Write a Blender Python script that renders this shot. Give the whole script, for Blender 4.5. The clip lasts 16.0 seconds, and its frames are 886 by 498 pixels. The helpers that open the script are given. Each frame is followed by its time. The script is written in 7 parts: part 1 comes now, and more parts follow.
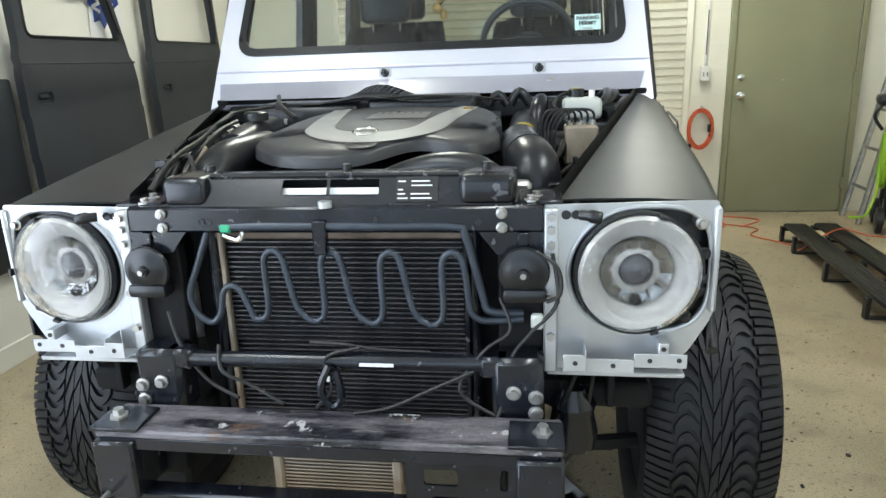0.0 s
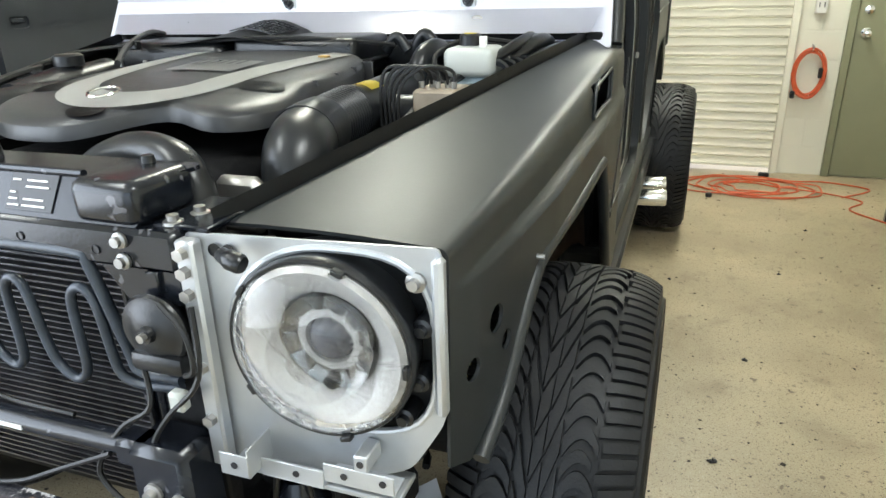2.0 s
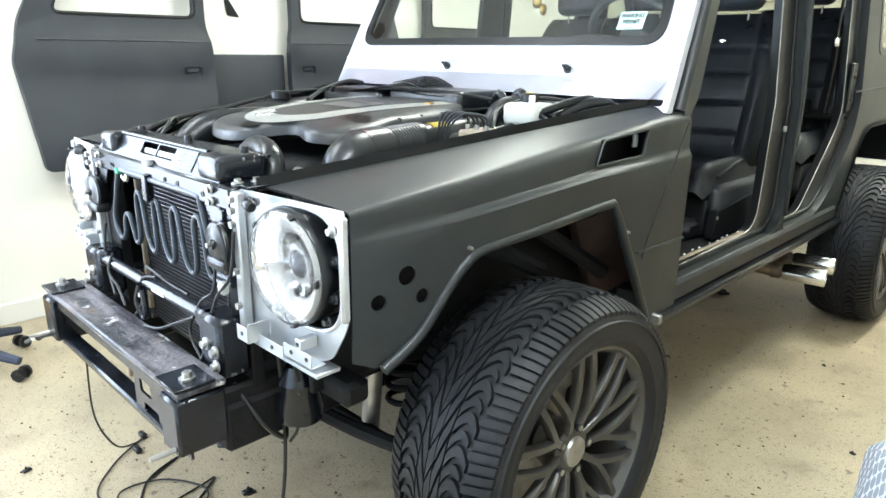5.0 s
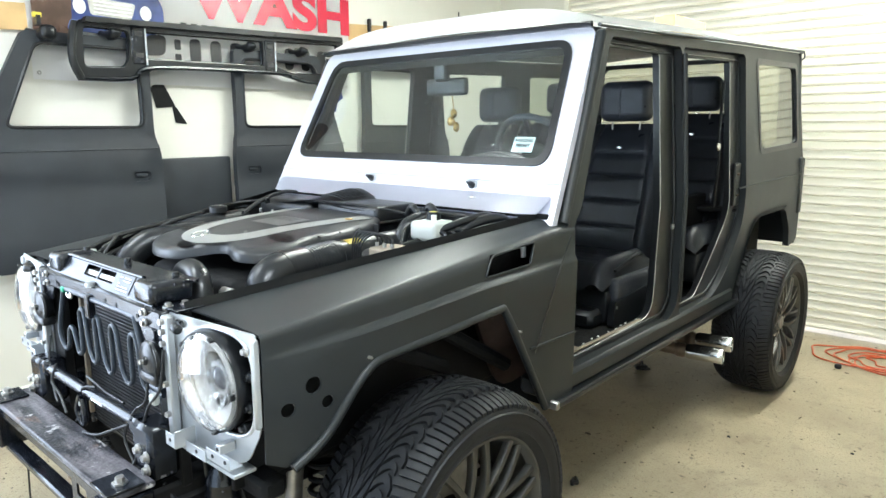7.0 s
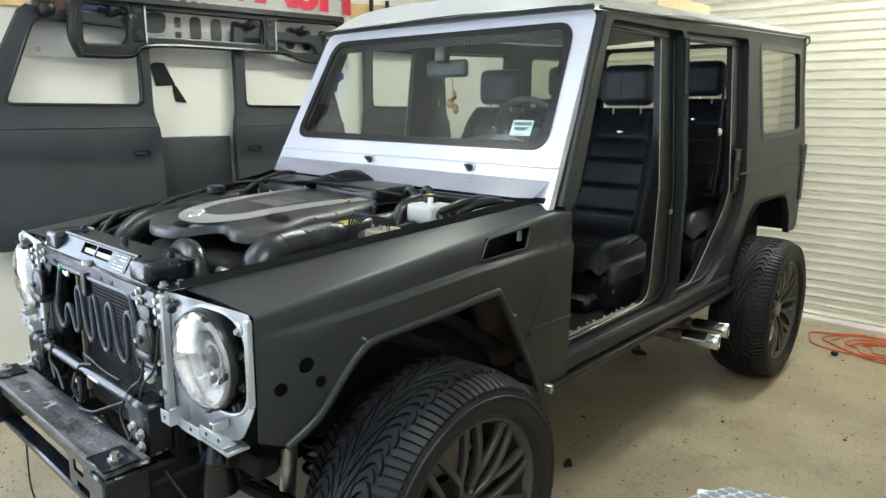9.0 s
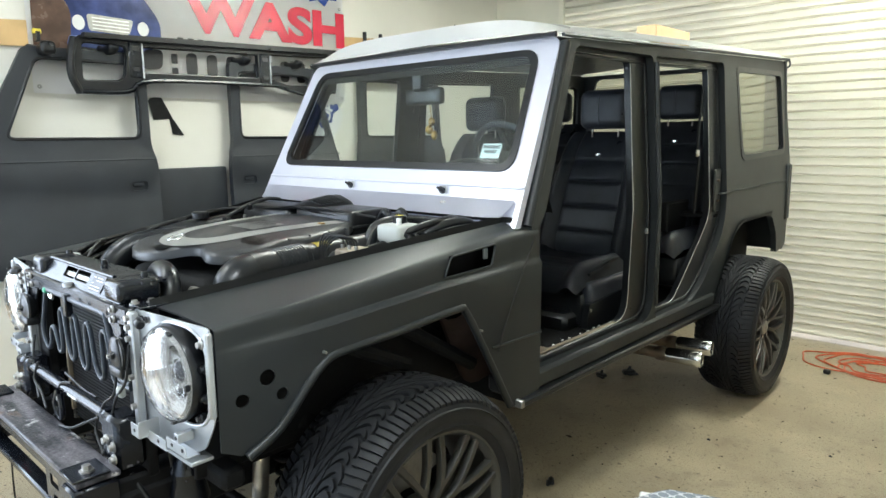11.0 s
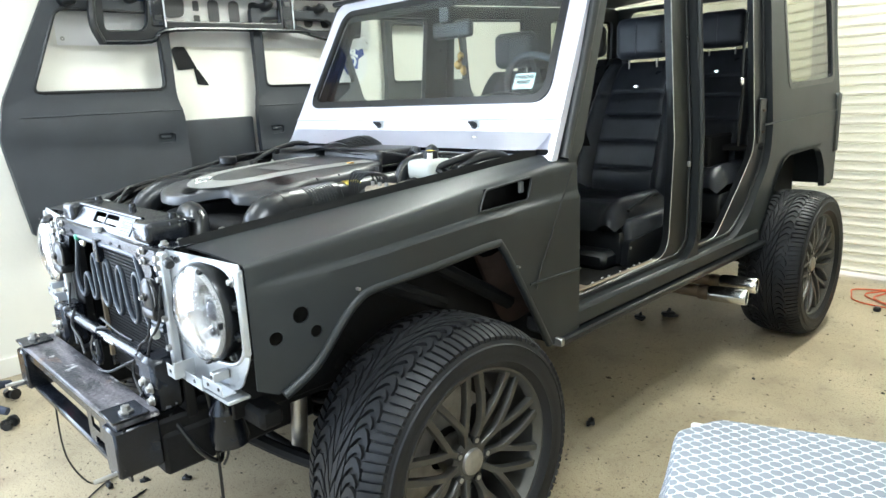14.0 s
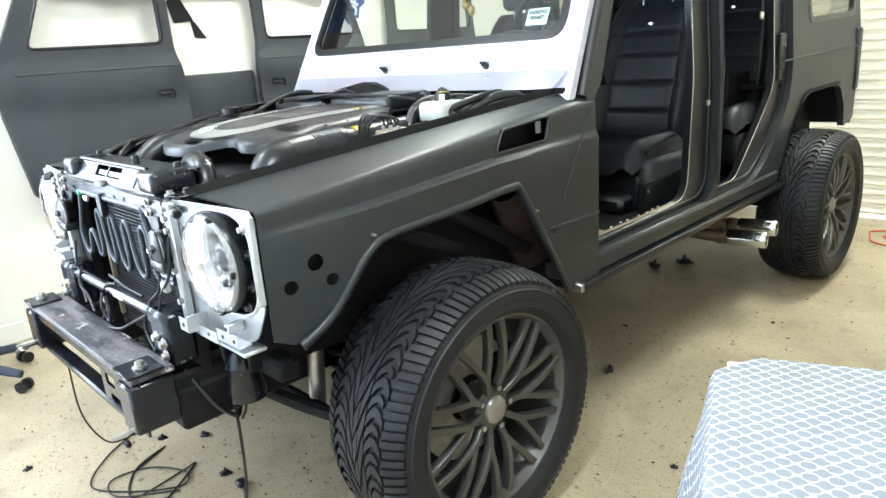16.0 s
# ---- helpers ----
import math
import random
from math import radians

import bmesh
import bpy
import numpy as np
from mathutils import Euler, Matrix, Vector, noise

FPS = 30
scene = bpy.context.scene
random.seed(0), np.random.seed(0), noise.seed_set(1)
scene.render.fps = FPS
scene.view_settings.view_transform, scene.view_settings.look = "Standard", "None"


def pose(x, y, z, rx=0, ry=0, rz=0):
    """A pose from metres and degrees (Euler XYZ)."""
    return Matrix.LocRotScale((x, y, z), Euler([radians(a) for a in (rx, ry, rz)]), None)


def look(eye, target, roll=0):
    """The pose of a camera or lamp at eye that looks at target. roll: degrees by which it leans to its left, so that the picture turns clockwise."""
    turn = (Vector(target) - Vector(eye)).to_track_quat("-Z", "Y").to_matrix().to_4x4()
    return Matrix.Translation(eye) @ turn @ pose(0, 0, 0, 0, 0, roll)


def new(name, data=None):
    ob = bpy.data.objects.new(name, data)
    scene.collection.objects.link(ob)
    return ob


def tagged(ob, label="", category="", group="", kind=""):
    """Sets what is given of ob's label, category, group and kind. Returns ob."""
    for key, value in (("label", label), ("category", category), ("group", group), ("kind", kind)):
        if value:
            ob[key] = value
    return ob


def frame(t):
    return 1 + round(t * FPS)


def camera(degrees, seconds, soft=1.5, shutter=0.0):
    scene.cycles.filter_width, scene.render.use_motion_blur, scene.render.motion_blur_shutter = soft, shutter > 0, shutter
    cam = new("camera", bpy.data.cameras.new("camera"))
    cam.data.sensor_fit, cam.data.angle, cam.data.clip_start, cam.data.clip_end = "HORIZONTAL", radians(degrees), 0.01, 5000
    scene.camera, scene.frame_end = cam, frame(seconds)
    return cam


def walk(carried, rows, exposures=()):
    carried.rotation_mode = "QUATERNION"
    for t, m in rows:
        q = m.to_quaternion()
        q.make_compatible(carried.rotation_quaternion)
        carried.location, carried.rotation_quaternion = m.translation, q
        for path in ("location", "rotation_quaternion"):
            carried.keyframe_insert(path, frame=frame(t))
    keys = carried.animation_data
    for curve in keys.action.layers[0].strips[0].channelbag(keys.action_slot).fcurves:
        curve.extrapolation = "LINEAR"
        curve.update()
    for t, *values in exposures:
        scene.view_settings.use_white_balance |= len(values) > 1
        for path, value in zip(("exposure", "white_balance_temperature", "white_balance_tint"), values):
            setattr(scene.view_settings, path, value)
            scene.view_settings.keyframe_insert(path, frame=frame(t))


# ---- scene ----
cam = camera(67.0, 16.0)
PATH = [
    (0, (0.413, -1.782, 1.348), (0.132, 0.123, 0.807), -2.1),
    (0.5, (0.449, -1.596, 1.34), (0.214, 0.276, 0.677), -3.5),
    (1, (0.626, -1.463, 1.339), (0.169, 0.354, 0.639), -4.9),
    (1.5, (0.834, -1.361, 1.374), (0.26, 0.408, 0.637), -4.2),
    (2, (0.998, -1.147, 1.356), (0.354, 0.598, 0.621), -1.6),
    (2.5, (1.15, -1.008, 1.374), (0.39, 0.703, 0.669), -2.2),
    (3, (1.337, -0.833, 1.337), (0.281, 0.719, 0.645), -1.5),
    (3.5, (1.464, -0.813, 1.339), (0.138, 0.503, 0.625), -3.8),
    (3.7, (1.484, -0.879, 1.339), (0.133, 0.421, 0.642), -2.7),
    (5.8, (1.887, -1.24, 1.442), (0.542, 0.137, 0.898), 1.3),
    (6, (1.914, -1.238, 1.472), (0.583, 0.15, 0.924), 0.6),
    (6.5, (2.004, -1.236, 1.522), (0.704, 0.189, 0.995), 0.5),
    (7, (2.004, -1.272, 1.53), (0.698, 0.199, 1.169), -0.2),
    (7.5, (1.952, -1.276, 1.536), (0.689, 0.25, 1.259), -0.3),
    (8, (1.892, -1.3, 1.54), (0.636, 0.22, 1.207), -1.1),
    (8.5, (1.919, -1.277, 1.534), (0.636, 0.21, 1.154), 0.2),
    (8.7, (1.959, -1.266, 1.533), (0.661, 0.197, 1.115), 0.5),
    (10.8, (2.205, -1.251, 1.519), (0.834, 0.17, 1.203), -0.5),
    (11, (2.184, -1.221, 1.511), (0.84, 0.224, 1.185), -0.6),
    (11.5, (2.198, -1.256, 1.523), (0.967, 0.285, 1.19), -1.4),
    (12, (2.198, -1.212, 1.507), (0.984, 0.343, 1.182), -1.4),
    (12.5, (2.208, -1.236, 1.512), (0.874, 0.204, 1.133), -1.6),
    (13, (2.184, -1.223, 1.502), (0.788, 0.153, 1.106), -1.7),
    (13.5, (2.164, -1.199, 1.482), (0.754, 0.16, 1.077), -2.9),
    (14, (2.132, -1.183, 1.439), (0.737, 0.176, 0.982), -2.7),
    (14.5, (2.082, -1.165, 1.385), (0.721, 0.171, 0.783), -3.3),
    (15, (2.072, -1.157, 1.361), (0.662, 0.099, 0.702), -4.0),
    (15.5, (2.072, -1.175, 1.379), (0.64, 0.074, 0.753), -3.7),
    (16, (2.064, -1.168, 1.386), (0.677, 0.153, 0.811), -4.4),
]
walk(cam, [(t, look(eye, target, roll)) for t, eye, target, roll in PATH], [(0.0, -0.44, 6000, 10), (1.0, 0.0, 6100, 10), (1.5, 0.0, 6150, 10), (2.0, -0.12, 6200, 10), (2.5, -0.15, 6050, 10), (3.0, -0.05, 5950, 10), (3.5, 0.8, 5700, 10), (5.8, 0.35, 5850, 10), (7.0, 0.2, 5750, 10), (8.0, -0.41, 5850, 10), (11.0, -0.27, 5900, 10), (12.5, -0.1, 5850, 10), (13.0, 0.06, 5750, 10), (14.0, 0.3, 5750, 10), (14.5, 0.5, 5700, 10), (16.0, 0.5, 5800, 10)])

# ---- light ----
world = bpy.data.worlds.new("world")
scene.world = world
world.use_nodes = True
wn = world.node_tree.nodes
sky = wn.new("ShaderNodeTexSky")
sky.sky_type, sky.sun_disc = "NISHITA", False
sky.sun_elevation, sky.sun_rotation = radians(50), radians(0)
wn["Background"].inputs[1].default_value = 0.12
world.node_tree.links.new(sky.outputs[0], wn["Background"].inputs[0])


def lamp(name, m, w, h, watts, colour):
    data = bpy.data.lights.new(name, "AREA")
    data.shape, data.size, data.size_y, data.energy, data.color = "RECTANGLE", w, h, watts, colour
    ob = new(name, data)
    ob.matrix_world = m
    return ob


sun = new("sun", bpy.data.lights.new("sun", "SUN"))
sun.data.energy, sun.data.angle, sun.data.color = 5.0, radians(0.5), (1.0, 0.96, 0.9)
sun.matrix_world = look((0, 8, 9.5), (0, 0, 0))

# daylight through the open bays beside and behind the camera, and the ceiling tubes
lamp("doorway_light", pose(0.2, -4.62, 1.45, 90, 0, 0), 4.2, 2.5, 70, (0.80, 0.91, 1.0))
lamp("side_bay_light", pose(-2.12, -2.42, 1.40, 90, 0, -90), 3.0, 2.4, 170, (0.86, 0.93, 1.0))
TUBES = [(-1.0, -1.2), (1.6, -1.0), (-0.45, 1.8), (1.2, 3.2)]
for lx, ly in TUBES:
    warm = (0.97, 1.0, 0.95) if ly < 0 else (1.0, 1.0, 0.84)
    lamp("tube_light", pose(lx, ly, 2.875, 0, 0, 0), 0.25, 1.2, (42 if lx > 0 else 25) if ly < 0 else 48, warm)
    lamp("tube_uplight", pose(lx, ly, 2.965, 180, 0, 0), 0.25, 1.2, 16 if ly < 0 else 38, warm)

# ---- materials ----


def surface(name, base, rough, metal=0.0, var=0.15, scale=6.0, bump=0.1, bscale=90.0, coat=0.0, fleck=None, fscale=40.0, flim=0.68, spec=0.5, fsoft=0.03):
    """A painted, cast or moulded surface: broad stains, fine grain, small relief; fleck adds spots of a second colour."""
    m = bpy.data.materials.new(name)
    m.use_nodes = True
    n, l = m.node_tree.nodes, m.node_tree.links
    p = n["Principled BSDF"]
    p.inputs["Metallic"].default_value, p.inputs["Roughness"].default_value = metal, rough
    p.inputs["Coat Weight"].default_value, p.inputs["Coat Roughness"].default_value = coat, 0.12
    p.inputs["Specular IOR Level"].default_value = spec
    co = n.new("ShaderNodeTexCoord")
    broad, fine = n.new("ShaderNodeTexNoise"), n.new("ShaderNodeTexNoise")
    broad.inputs["Scale"].default_value, broad.inputs["Detail"].default_value = scale, 5
    fine.inputs["Scale"].default_value, fine.inputs["Detail"].default_value = bscale, 3
    for t in (broad, fine):
        l.new(co.outputs["Object"], t.inputs["Vector"])
    ramp = n.new("ShaderNodeValToRGB")
    dark = [c * (1 - var) for c in base]
    light = [min(1, c * (1 + var * 0.6)) for c in base]
    ramp.color_ramp.elements[0].position, ramp.color_ramp.elements[1].position = 0.35, 0.68
    ramp.color_ramp.elements[0].color, ramp.color_ramp.elements[1].color = (*dark, 1), (*light, 1)
    l.new(broad.outputs["Fac"], ramp.inputs["Fac"])
    colour = ramp.outputs["Color"]
    if fleck:
        spots = n.new("ShaderNodeTexNoise")
        spots.inputs["Scale"].default_value, spots.inputs["Detail"].default_value, spots.inputs["Roughness"].default_value = fscale, 2, 0.55
        l.new(co.outputs["Object"], spots.inputs["Vector"])
        cut = n.new("ShaderNodeValToRGB")
        cut.color_ramp.elements[0].position, cut.color_ramp.elements[1].position = flim, flim + fsoft
        l.new(spots.outputs["Fac"], cut.inputs["Fac"])
        mix = n.new("ShaderNodeMix")
        mix.data_type = "RGBA"
        mix.inputs["B"].default_value = (*fleck, 1)
        l.new(cut.outputs["Color"], mix.inputs["Factor"])
        l.new(colour, mix.inputs["A"])
        colour = mix.outputs["Result"]
    l.new(colour, p.inputs["Base Color"])
    rr = n.new("ShaderNodeMapRange")
    rr.inputs["To Min"].default_value, rr.inputs["To Max"].default_value = max(0.02, rough - 0.08), min(1, rough + 0.1)
    l.new(broad.outputs["Fac"], rr.inputs["Value"])
    l.new(rr.outputs["Result"], p.inputs["Roughness"])
    if bump:
        b = n.new("ShaderNodeBump")
        b.inputs["Strength"].default_value, b.inputs["Distance"].default_value = bump, 0.004
        l.new(fine.outputs["Fac"], b.inputs["Height"])
        l.new(b.outputs["Normal"], p.inputs["Normal"])
    return m


def glazing(name, tint, rough=0.0, ior=1.45):
    m = bpy.data.materials.new(name)
    m.use_nodes = True
    p = m.node_tree.nodes["Principled BSDF"]
    p.inputs["Base Color"].default_value = (*tint, 1)
    p.inputs["Transmission Weight"].default_value, p.inputs["Roughness"].default_value, p.inputs["IOR"].default_value = 1, rough, ior
    return m


def glow(name, colour, strength):
    m = bpy.data.materials.new(name)
    m.use_nodes = True
    p = m.node_tree.nodes["Principled BSDF"]
    p.inputs["Emission Color"].default_value, p.inputs["Emission Strength"].default_value = (*colour, 1), strength
    return m


def speckled_floor():
    """Tan epoxy over concrete: chips of dark and pale flake, wide scuffs and oily stains."""
    m = surface("tan_epoxy", (0.45, 0.38, 0.25), 0.42, var=0.22, scale=1.3, bump=0.12, bscale=140, fleck=(0.08, 0.055, 0.04), fscale=62, flim=0.66)
    n, l = m.node_tree.nodes, m.node_tree.links
    p = n["Principled BSDF"]
    first = p.inputs["Base Color"].links[0].from_socket
    co = n.new("ShaderNodeTexCoord")
    for scale, lo, hi, colour, weight in ((190, 0.58, 0.63, (0.17, 0.115, 0.08), 0.75), (230, 0.62, 0.66, (0.62, 0.57, 0.47), 0.6), (1.2, 0.50, 0.72, (0.25, 0.19, 0.12), 0.55), (3.1, 0.54, 0.78, (0.20, 0.15, 0.10), 0.5), (6.0, 0.60, 0.72, (0.17, 0.125, 0.085), 0.35), (95, 0.63, 0.67, (0.12, 0.085, 0.055), 0.8), (26, 0.64, 0.70, (0.09, 0.065, 0.045), 0.7)):
        t, r, mix = n.new("ShaderNodeTexNoise"), n.new("ShaderNodeMapRange"), n.new("ShaderNodeMix")
        t.inputs["Scale"].default_value, t.inputs["Detail"].default_value = scale, 4
        l.new(co.outputs["Object"], t.inputs["Vector"])
        r.inputs["From Min"].default_value, r.inputs["From Max"].default_value, r.inputs["To Max"].default_value = lo, hi, weight
        l.new(t.outputs["Fac"], r.inputs["Value"])
        mix.data_type = "RGBA"
        mix.inputs["B"].default_value = (*colour, 1)
        l.new(r.outputs["Result"], mix.inputs["Factor"])
        l.new(first, mix.inputs["A"])
        first = mix.outputs["Result"]
    l.new(first, p.inputs["Base Color"])
    return m


def layered(m, layers):
    """Lays stains, chips and rust over a surface: (stretch, scale, from, to, colour, weight) for each layer."""
    n, l = m.node_tree.nodes, m.node_tree.links
    p = n["Principled BSDF"]
    first = p.inputs["Base Color"].links[0].from_socket
    co = n.new("ShaderNodeTexCoord")
    for stretch, scale, lo, hi, colour, weight in layers:
        mp, t, r, mix = (n.new("ShaderNode" + k) for k in ("Mapping", "TexNoise", "MapRange", "Mix"))
        mp.inputs["Scale"].default_value = stretch
        mp.inputs["Location"].default_value = (scale * 0.13, scale * 0.07, 0.0)
        t.inputs["Scale"].default_value, t.inputs["Detail"].default_value, t.inputs["Roughness"].default_value = scale, 6, 0.65
        l.new(co.outputs["Object"], mp.inputs["Vector"])
        l.new(mp.outputs["Vector"], t.inputs["Vector"])
        r.inputs["From Min"].default_value, r.inputs["From Max"].default_value, r.inputs["To Max"].default_value = lo, hi, weight
        l.new(t.outputs["Fac"], r.inputs["Value"])
        mix.data_type = "RGBA"
        mix.inputs["B"].default_value = (*colour, 1)
        l.new(r.outputs["Result"], mix.inputs["Factor"])
        l.new(first, mix.inputs["A"])
        first = mix.outputs["Result"]
    l.new(first, p.inputs["Base Color"])
    return m


def block_wall():
    """Cream paint over concrete blocks, whose joints barely show."""
    m = surface("cream_block_wall", (0.80, 0.78, 0.67), 0.55, var=0.08, scale=1.5, bump=0.1, bscale=60)
    n, l = m.node_tree.nodes, m.node_tree.links
    co, sep, comb, brick, b = (n.new("ShaderNode" + k) for k in ("TexCoord", "SeparateXYZ", "CombineXYZ", "TexBrick", "Bump"))
    add = n.new("ShaderNodeMath")
    l.new(co.outputs["Object"], sep.inputs[0])
    l.new(sep.outputs["X"], add.inputs[0])
    l.new(sep.outputs["Y"], add.inputs[1])
    l.new(add.outputs[0], comb.inputs["X"])
    l.new(sep.outputs["Z"], comb.inputs["Y"])
    l.new(comb.outputs[0], brick.inputs["Vector"])
    for k, v in (("Scale", 1.0), ("Brick Width", 0.4), ("Row Height", 0.2), ("Mortar Size", 0.008), ("Mortar Smooth", 0.6)):
        brick.inputs[k].default_value = v
    b.inputs["Strength"].default_value, b.inputs["Distance"].default_value, b.invert = 0.25, 0.004, True
    l.new(brick.outputs["Fac"], b.inputs["Height"])
    l.new(n["Bump"].outputs["Normal"], b.inputs["Normal"])
    l.new(b.outputs["Normal"], n["Principled BSDF"].inputs["Normal"])
    return m


def lattice_cloth():
    """Pale grey cotton with a white trellis print, cells about 3.5 cm wide."""
    m = surface("trellis_cloth", (0.22, 0.24, 0.27), 0.9, var=0.08, scale=9, bump=0.3, bscale=500)
    n, l = m.node_tree.nodes, m.node_tree.links
    first = n["Principled BSDF"].inputs["Base Color"].links[0].from_socket
    uv, sep = n.new("ShaderNodeUVMap"), n.new("ShaderNodeSeparateXYZ")
    l.new(uv.outputs[0], sep.inputs[0])

    def op(kind, a, b=None):
        o = n.new("ShaderNodeMath")
        o.operation = kind
        for i, v in enumerate((a, b)):
            if v is None:
                continue
            if isinstance(v, (int, float)):
                o.inputs[i].default_value = v
            else:
                l.new(v, o.inputs[i])
        return o.outputs[0]

    u, v = op("MULTIPLY", sep.outputs["X"], 2 * math.pi / 0.035), op("MULTIPLY", sep.outputs["Y"], 2 * math.pi / 0.030)
    wave = op("ADD", op("COSINE", u), op("COSINE", v))
    wave = op("ADD", wave, op("MULTIPLY", op("MULTIPLY", op("COSINE", op("MULTIPLY", u, 2)), op("COSINE", op("MULTIPLY", v, 2))), 0.28))
    line = op("LESS_THAN", op("ABSOLUTE", op("SUBTRACT", wave, 0.08)), 0.31)
    mix = n.new("ShaderNodeMix")
    mix.data_type = "RGBA"
    mix.inputs["B"].default_value = (0.56, 0.58, 0.605, 1)
    l.new(line, mix.inputs["Factor"])
    l.new(first, mix.inputs["A"])
    l.new(mix.outputs["Result"], n["Principled BSDF"].inputs["Base Color"])
    return m


FLOOR, WALL, CLOTH = speckled_floor(), block_wall(), lattice_cloth()
PLASTER = surface("cream_plaster", (0.82, 0.80, 0.72), 0.6, var=0.06, scale=1.2, bump=0.12, bscale=45)
CEIL = surface("ceiling_white", (0.8, 0.79, 0.74), 0.8, var=0.05, bump=0.05)
SLAT = surface("cream_steel_slat", (0.84, 0.81, 0.69), 0.4, var=0.08, scale=2.0, bump=0.05)
OLIVE = surface("olive_door_paint", (0.26, 0.26, 0.16), 0.45, var=0.08, scale=2, bump=0.04, bscale=30)
SATIN = surface("satin_black_paint", (0.0175, 0.0205, 0.0215), 0.43, var=0.12, scale=3, bump=0.05, bscale=300, spec=0.50)
SATIN_DOOR = surface("matte_black_panel", (0.028, 0.032, 0.038), 0.5, var=0.15, scale=4, bump=0.25, bscale=320, spec=0.45)
SILVER = surface("silver_body_paint", (0.70, 0.71, 0.80), 0.3, metal=0.25, var=0.05, scale=3, bump=0.02, coat=0.5)
ROOFW = surface("white_roof_paint", (0.87, 0.875, 0.87), 0.3, var=0.04, scale=3, bump=0.02, coat=0.4)
ZINC = surface("grey_primed_steel", (0.55, 0.57, 0.59), 0.36, metal=0.6, var=0.14, scale=9, bump=0.05)
BLACK = surface("black_plastic", (0.008, 0.009, 0.0105), 0.30, var=0.25, scale=14, bump=0.08, bscale=300)
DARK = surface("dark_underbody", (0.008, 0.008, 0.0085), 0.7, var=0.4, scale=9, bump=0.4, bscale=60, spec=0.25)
GRIME = surface("dusty_black_steel", (0.009, 0.011, 0.016), 0.22, metal=0.0, var=0.5, scale=16, bump=0.05, bscale=160, fleck=(0.09, 0.09, 0.10), fscale=34, flim=0.68)
PEEL = layered(surface("peeling_black_paint", (0.022, 0.023, 0.030), 0.34, var=0.6, scale=28, bump=0.7, bscale=90), (((0.35, 1.6, 1), 13, 0.45, 0.62, (0.20, 0.185, 0.20), 0.8), ((0.5, 1.0, 1), 9, 0.61, 0.65, (0.16, 0.09, 0.05), 0.6), ((1, 0.8, 1), 15, 0.60, 0.625, (0.55, 0.54, 0.54), 0.9), ((0.3, 2.2, 1), 60, 0.60, 0.66, (0.30, 0.28, 0.27), 0.6)))
COVER = surface("charcoal_engine_plastic", (0.034, 0.035, 0.037), 0.34, var=0.15, scale=6, bump=0.12, bscale=420)
STRIPE = surface("silver_engine_trim", (0.60, 0.60, 0.57), 0.38, metal=0.1, var=0.06, bump=0.05)
RUBBER = surface("tyre_rubber", (0.0105, 0.011, 0.0125), 0.52, var=0.35, scale=11, bump=0.15, bscale=200, spec=0.38)
RIM = surface("gunmetal_rim", (0.11, 0.108, 0.10), 0.38, metal=0.7, var=0.12, scale=8, bump=0.03)
JAMB = surface("black_jamb_paint", (0.008, 0.009, 0.0105), 0.30, var=0.3, scale=5, bump=0.10, bscale=260)
CHROME = surface("polished_steel", (0.82, 0.82, 0.80), 0.14, metal=1.0, var=0.06, scale=9, bump=0.02)
STEEL = surface("bare_steel", (0.45, 0.44, 0.42), 0.4, metal=0.9, var=0.25, scale=22, bump=0.1)
REFLECT = surface("lamp_reflector", (0.80, 0.80, 0.79), 0.12, metal=0.95, var=0.04, bump=0.02)
LENSRING = surface("frosted_lens_ring", (0.47, 0.46, 0.44), 0.35, metal=0.1, var=0.06, bump=0.25, bscale=300, coat=0.2)
LEATHER = surface("black_leather", (0.034, 0.038, 0.047), 0.30, var=0.2, scale=10, bump=0.35, bscale=240)
CARPET = surface("black_carpet", (0.012, 0.012, 0.012), 0.95, var=0.4, scale=20, bump=0.8, bscale=500)
FIN = surface("condenser_fin", (0.11, 0.11, 0.12), 0.32, metal=0.6, var=0.3, scale=14, bump=0.2)
ALLOY = surface("dull_alloy_fin", (0.36, 0.30, 0.23), 0.5, metal=0.5, var=0.2, scale=20, bump=0.2)
TUBE = surface("slate_tube_paint", (0.036, 0.046, 0.062), 0.33, metal=0.1, var=0.25, scale=25, bump=0.08)
HOSE = surface("black_rubber_hose", (0.011, 0.0125, 0.0145), 0.3, var=0.2, scale=18, bump=0.05)
WIRE = surface("black_wire", (0.012, 0.012, 0.012), 0.5, var=0.1, bump=0.0)
ORANGE = surface("orange_cord", (0.62, 0.11, 0.035), 0.45, var=0.15, scale=30, bump=0.05)
GREEN = surface("lime_hose", (0.30, 0.55, 0.03), 0.4, var=0.12, scale=30, bump=0.05)
PINE = surface("pine_board", (0.62, 0.42, 0.19), 0.6, var=0.2, scale=5, bump=0.2, bscale=40)
CARTON = surface("plain_cardboard", (0.60, 0.43, 0.25), 0.85, var=0.08, scale=8, bump=0.2)
WHITE = surface("white_plastic", (0.8, 0.79, 0.75), 0.4, var=0.05, bump=0.03)
TANK = surface("milky_plastic", (0.48, 0.50, 0.47), 0.35, var=0.05, bump=0.03)
FLUID = surface("blue_grey_tank", (0.38, 0.50, 0.56), 0.35, var=0.1, bump=0.03)
PAPER = surface("paper_white", (0.8, 0.8, 0.79), 0.7, var=0.03, bump=0.02)
VINYL = surface("glossy_banner_white", (0.88, 0.87, 0.86), 0.16, var=0.03, scale=2.5, bump=0.5, bscale=3)
